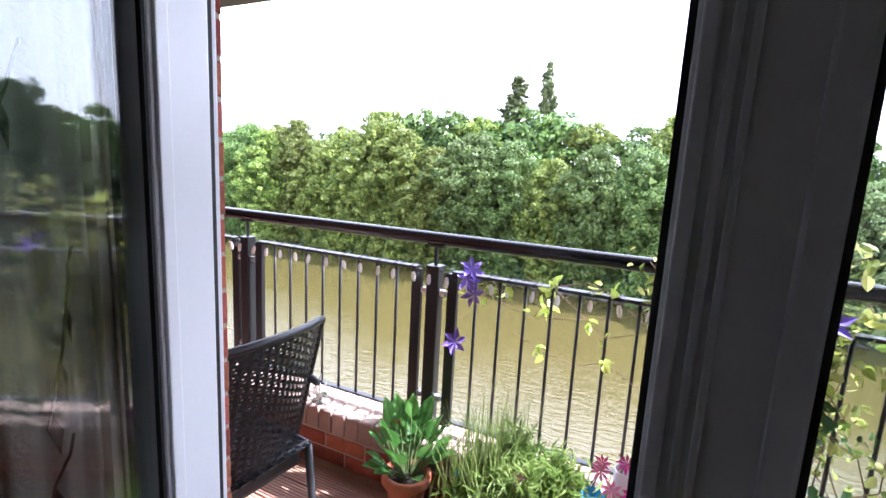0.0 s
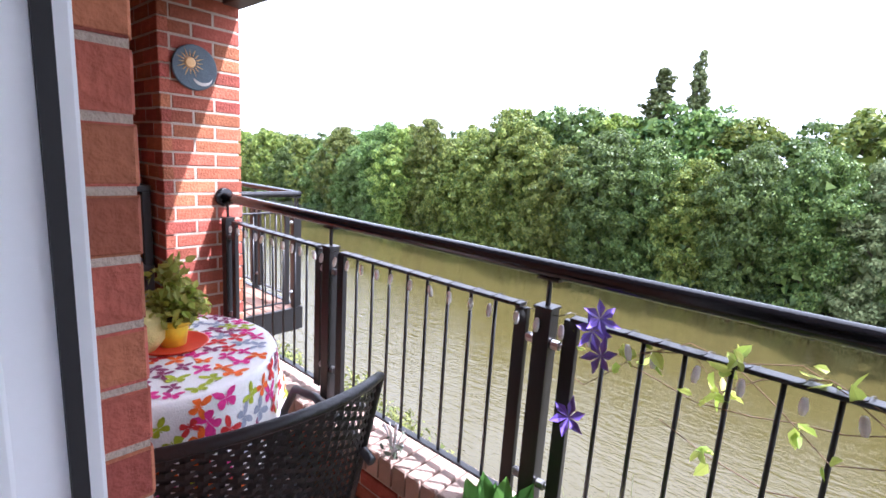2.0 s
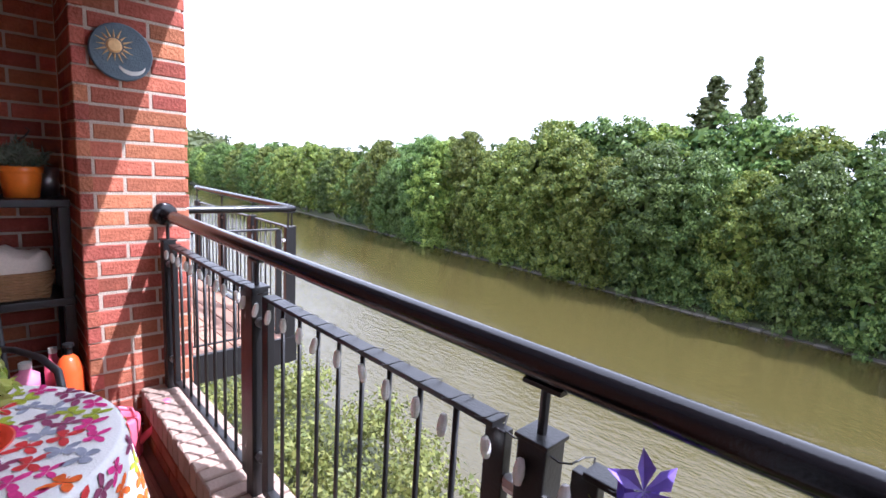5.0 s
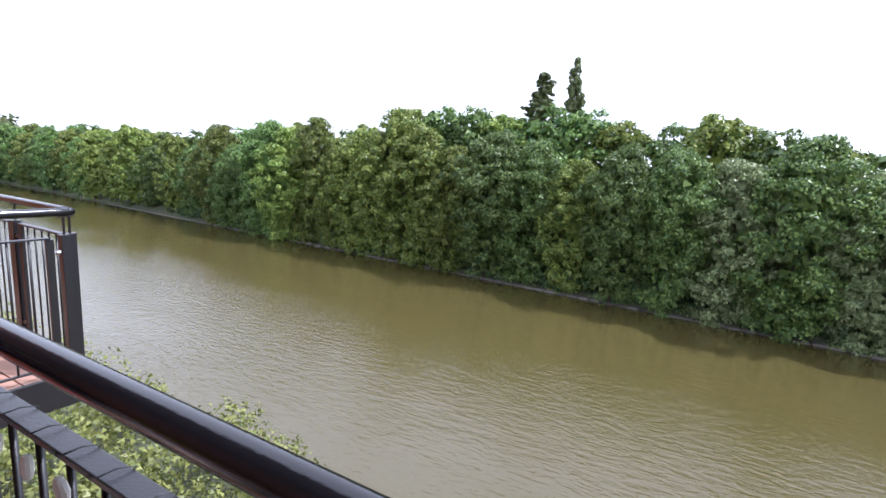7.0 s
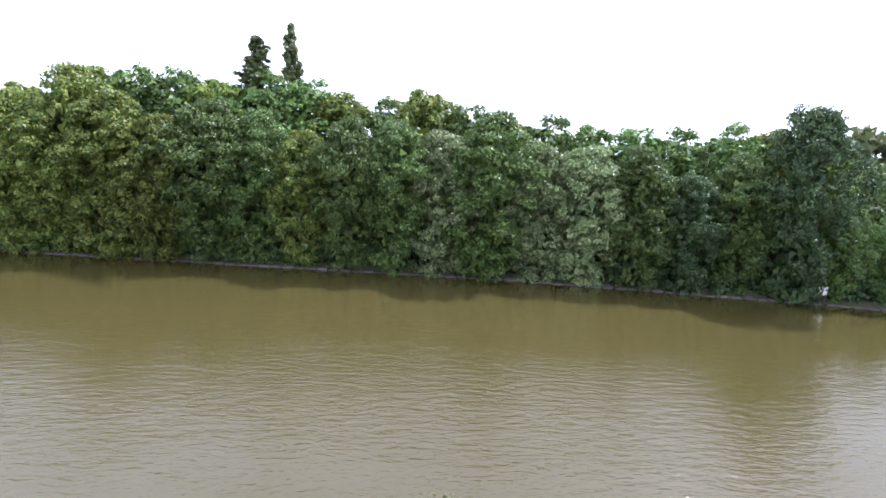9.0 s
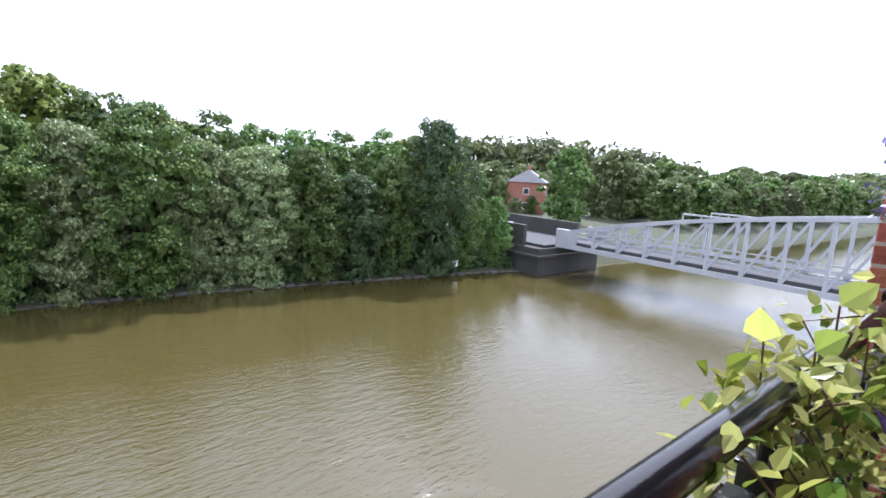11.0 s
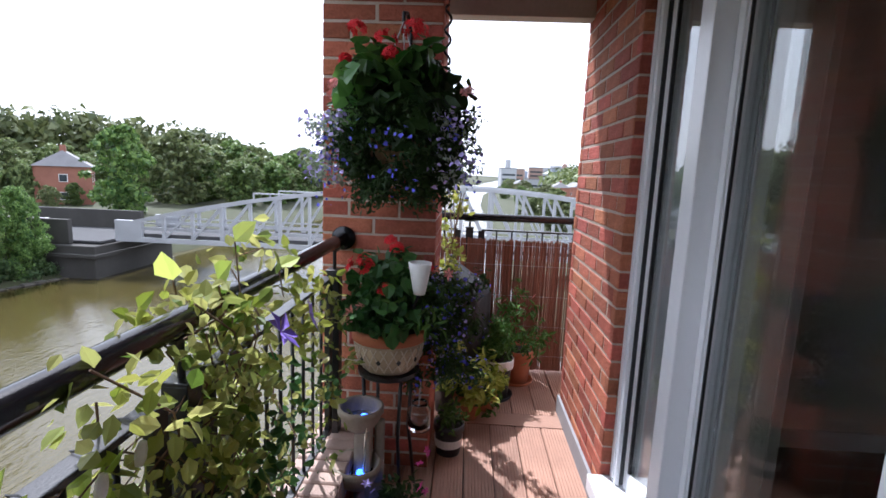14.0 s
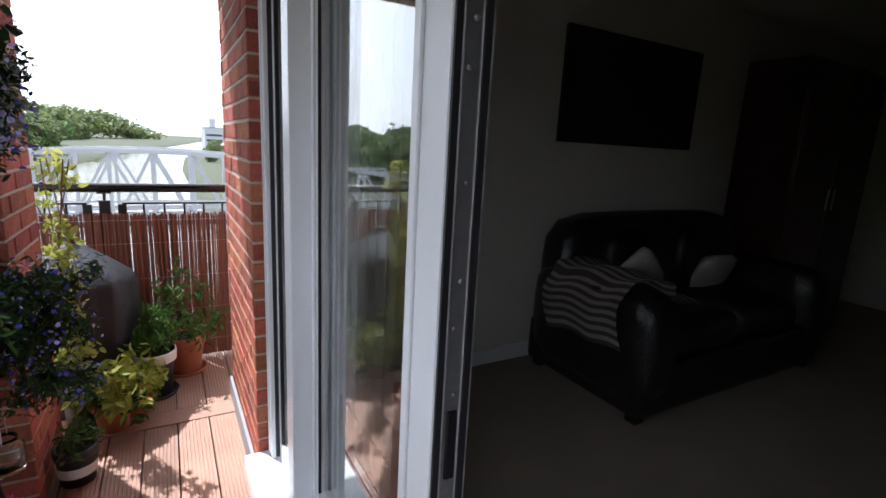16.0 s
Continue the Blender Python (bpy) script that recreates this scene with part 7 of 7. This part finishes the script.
# tiered fountain
FSTONE = mat("fountain_stone", (0.29, 0.245, 0.19), 0.85, 0.35, 14, 0.4, 110)
fo = thing("tiered_fountain", pose(4.14, -0.175, 0.0), "tiered grey stone bowl fountain with blue lamps", "fountain")
LED = bpy.data.materials.new("blue_lamp_glow")
LED.use_nodes = True
em = LED.node_tree.nodes["Principled BSDF"]
em.inputs["Emission Color"].default_value, em.inputs["Emission Strength"].default_value = (0.05, 0.16, 1.0, 1), 5.0
em.inputs["Base Color"].default_value = (0.02, 0.05, 0.5, 1)
POOL = glass_mat("bowl_water", (0.8, 0.86, 0.85))
for k, (x_, yv, z, r) in enumerate(((0.02, 0.015, 0.375, 0.088), (-0.02, 0.02, 0.155, 0.095), (-0.05, -0.08, 0.02, 0.10))):
    part("bowl", lathe([(0, 0), (r * 0.4, 0), (r * 0.62, 0.015), (r * 0.86, 0.045), (r * 0.95, 0.075), (r * 1.04, 0.080), (r * 1.05, 0.10), (r * 0.98, 0.108), (r * 0.88, 0.102), (r * 0.84, 0.06), (r * 0.55, 0.025), (0, 0.02)], 30, at=(x_, yv, z)), FSTONE, fo, "", True)
    part("water_surface", lathe([(0, 0.05), (r * 0.76, 0.05)], 24, at=(x_, yv, z)), POOL, fo)
    part("lamp", lathe([(0, 0.062), (0.012, 0.060), (0.016, 0.051), (0, 0.049)], 12, at=(x_ + 0.01, yv - 0.012, z)), LED, fo, "glowing blue lamp")
bm = cuboid(0.0, -0.03, 0.0, 0.07, 0.04, 0.38, 0.015)
box(bm, 0.045, -0.075, 0.0, 0.085, -0.035, 0.40, 0.012)
part("column", bm, FSTONE, fo)
part("trickle", tube(bmesh.new(), [(-0.03, -0.02, 0.46), (-0.05, -0.02, 0.40), (-0.055, -0.015, 0.24)], 0.004, 6), POOL, fo, "thin trickle of water", True)
# low plants round the fountain
sp_ = pot("flower_pot", 4.02, -0.36, 0.0, 0.07, 0.12, PLASTIC_BLACK, "small dark pot with purple-leaved plant and pink flowers", 0.8, 0.004)
bush(sp_, 91, dome(np.random.RandomState(9), 16, 0.10, 0.16, 0.12), [0.045] * 16, 260, 0.035, G_DARK, ratio=0.5)
put_flowers(sp_, flower_mesh("petal_ring", 6, 0.024, 0.006, F_MAG), "flower", [(0.03, -0.06, 0.22), (0.06, -0.08, 0.18), (0.05, -0.05, 0.30), (0.1, -0.06, 0.14), (0.09, -0.07, 0.33)], random.Random(8))
put_flowers(sp_, flower_mesh("petal_ring", 6, 0.02, 0.006, F_LILAC), "flower", [(-0.12, 0.12, 0.32), (-0.10, 0.10, 0.28), (-0.14, 0.14, 0.26)], random.Random(9))
glj = thing("glass_jar", pose(4.33, -0.38, 0.30), "clear glass jar lantern hanging under the stand", "jar")
g_ = part("jar", lathe([(0, 0), (0.045, 0), (0.05, 0.02), (0.05, 0.09), (0.035, 0.11), (0.035, 0.125), (0.032, 0.125), (0.032, 0.11), (0.046, 0.088), (0.046, 0.02), (0, 0.006)], 22), GLASS, glj, "", True)
part("handle", tube(bmesh.new(), [(0.034, 0, 0.12), (0.03, 0, 0.2), (-0.03, 0, 0.2), (-0.034, 0, 0.12)], 0.002, 5), STEEL, glj)
p1 = pot("flower_pot", 4.66, -0.505, 0.0, 0.075, 0.16, PLASTIC_BLACK, "black pot with a white label band and low green plant", 0.8, 0.004)
part("label_band", lathe([(0.069, 0.045), (0.0735, 0.09)], 24), WHITEPOT, p1)
bush(p1, 92, dome(np.random.RandomState(11), 14, 0.08, 0.10, 0.16), [0.04] * 14, 240, 0.032, G_MID, ratio=0.4)
p2 = pot("flower_pot", 5.04, -0.60, 0.0, 0.085, 0.15, TERRA, "terracotta pot of bright lime-green shrub", 0.74, 0.008)
bush(p2, 93, dome(np.random.RandomState(12), 22, 0.15, 0.26, 0.17), [0.06] * 22, 520, 0.055, G_LIME, ratio=0.5)
bush(p2, 94, dome(np.random.RandomState(13), 14, 0.17, 0.10, 0.14), [0.06] * 14, 260, 0.05, G_MID, ratio=0.5)
p3 = pot("flower_pot", 5.17, -0.70, 0.0, 0.095, 0.16, TERRA, "terracotta pot of yellow-green shrub", 0.74, 0.008)
bush(p3, 95, dome(np.random.RandomState(14), 18, 0.12, 0.16, 0.18), [0.05] * 18, 380, 0.05, G_LIME, ratio=0.5)
p4 = pot("flower_pot", 5.33, -0.775, 0.0, 0.105, 0.26, PLASTIC_BLACK, "black pot with a white rim holding a bushy herb", 0.8, 0.006, PLASTIC_BLACK)
part("white_rim", lathe([(0.104, 0.20), (0.113, 0.205), (0.114, 0.258), (0.110, 0.262), (0.104, 0.258)], 26), WHITEPOT, p4)
bush(p4, 96, dome(np.random.RandomState(15), 24, 0.12, 0.22, 0.27), [0.05] * 24, 900, 0.045, G_MID, ratio=0.2, up=0.0, droop=-0.5)
p5 = pot("flower_pot", 5.58, -0.93, 0.0, 0.115, 0.24, TERRA, "orange terracotta pot of upright leafy shrub", 0.76, 0.010, TERRA)
bush(p5, 97, dome(np.random.RandomState(16), 30, 0.20, 0.42, 0.26), [0.07] * 30, 560, 0.055, G_MID, ratio=0.32)
put_flowers(p5, flower_mesh("petal_ring", 5, 0.022, 0.006, F_SALMON), "flower", [(-0.08, 0.06, 0.66), (0.02, -0.10, 0.60), (-0.05, 0.10, 0.58)], random.Random(4))
clb = pot("planter", 5.095, -0.465, 0.0, 0.065, 0.24, PLASTIC_BLACK, "dark planter with a tall golden-leaved climber", 0.85, 0.005)
rs_ = np.random.RandomState(98)
c = np.stack([rs_.normal(scale=0.05, size=60), rs_.normal(scale=0.03, size=60), rs_.uniform(0.30, 1.32, 60)], 1)
v, f = foliage(rs_, c, np.full(60, 0.05), 620, 0.042, 0.5, 0.3, 0.1, 0.2)
raw("leaves", v, f, G_LIME, clb)
for k in range(6):
    part("stem", tube(bmesh.new(), [(0, 0, 0.27), (rs_.normal(scale=0.04), rs_.normal(scale=0.04), 0.7), (rs_.normal(scale=0.06), rs_.normal(scale=0.06), 1.3)], 0.003, 5), VINESTEM, clb)
# covered barbecue
COVER = mat("black_vinyl_cover", (0.011, 0.011, 0.013), 0.6, 0.25, 10, 0.25, 60)
bq = thing("covered_barbecue", pose(5.43, -0.45, 0), "kettle barbecue under a black vinyl cover", "barbecue")
vs, fs = [], []
prof = [(0.25, 0.0), (0.26, 0.2), (0.262, 0.5), (0.262, 0.655), (0.245, 0.69), (0.17, 0.755), (0.085, 0.82), (0.05, 0.845), (0.03, 0.862)]
NB = 48
for r, z in prof:
    for i in range(NB):
        a = 2 * math.pi * i / NB
        k = r * (1 + 0.035 * math.sin(8 * a + 3 * z) * (1 if z < 0.84 else 0) + 0.025 * math.sin(15 * a))
        vs.append((k * math.cos(a), k * math.sin(a), z + 0.012 * math.sin(8 * a) * (r / 0.26)))
for j in range(len(prof) - 1):
    for i in range(NB):
        a, b_ = j * NB + i, j * NB + (i + 1) % NB
        fs.append((a, b_, b_ + NB, a + NB))
fs.append(tuple(range((len(prof) - 1) * NB, len(prof) * NB)))
raw("cover", [(v[0], v[1], max(0.002, v[2])) for v in vs], fs, COVER, bq, "", True)
part("knob", lathe([(0, 0.86), (0.03, 0.86), (0.035, 0.875), (0.02, 0.89), (0, 0.892)], 14), COVER, bq, "", True)
# hanging ornaments
wc = thing("wind_chime", pose(0.28, -1.02, 0), "small wind chime hanging from the soffit", "wind chime")
part("cord", tube(bmesh.new(), [(0, 0, SOFFIT_Z), (0, 0, 2.12)], 0.0015, 5), BLACK_MATT, wc)
for i in range(5):
    a = i * 1.2566
    part("pipe", tube(bmesh.new(), [(0.025 * math.cos(a), 0.025 * math.sin(a), 2.12), (0.025 * math.cos(a), 0.025 * math.sin(a), 1.98 + 0.02 * i)], 0.005, 8), STEEL, wc)
part("disc", lathe([(0, 2.12), (0.034, 2.12), (0.034, 2.127), (0, 2.127)], 18), BLACK_MATT, wc)
ch = thing("hanging_ornament", pose(4.60, -0.425, 0), "dark twisted metal ornament hanging beside the column", "ornament")
bm = tube(bmesh.new(), [(0, 0, SOFFIT_Z), (0, 0, 2.12)], 0.0015, 5)
tube(bm, [(0.014 * math.cos(k * 0.8), 0.014 * math.sin(k * 0.8), 2.13 - k * 0.011) for k in range(24)], 0.006, 6)
part("spiral", bm, BLACK_MATT, ch)

# ---------------------------------------------------------------- bricks of the walls
lay_bricks()
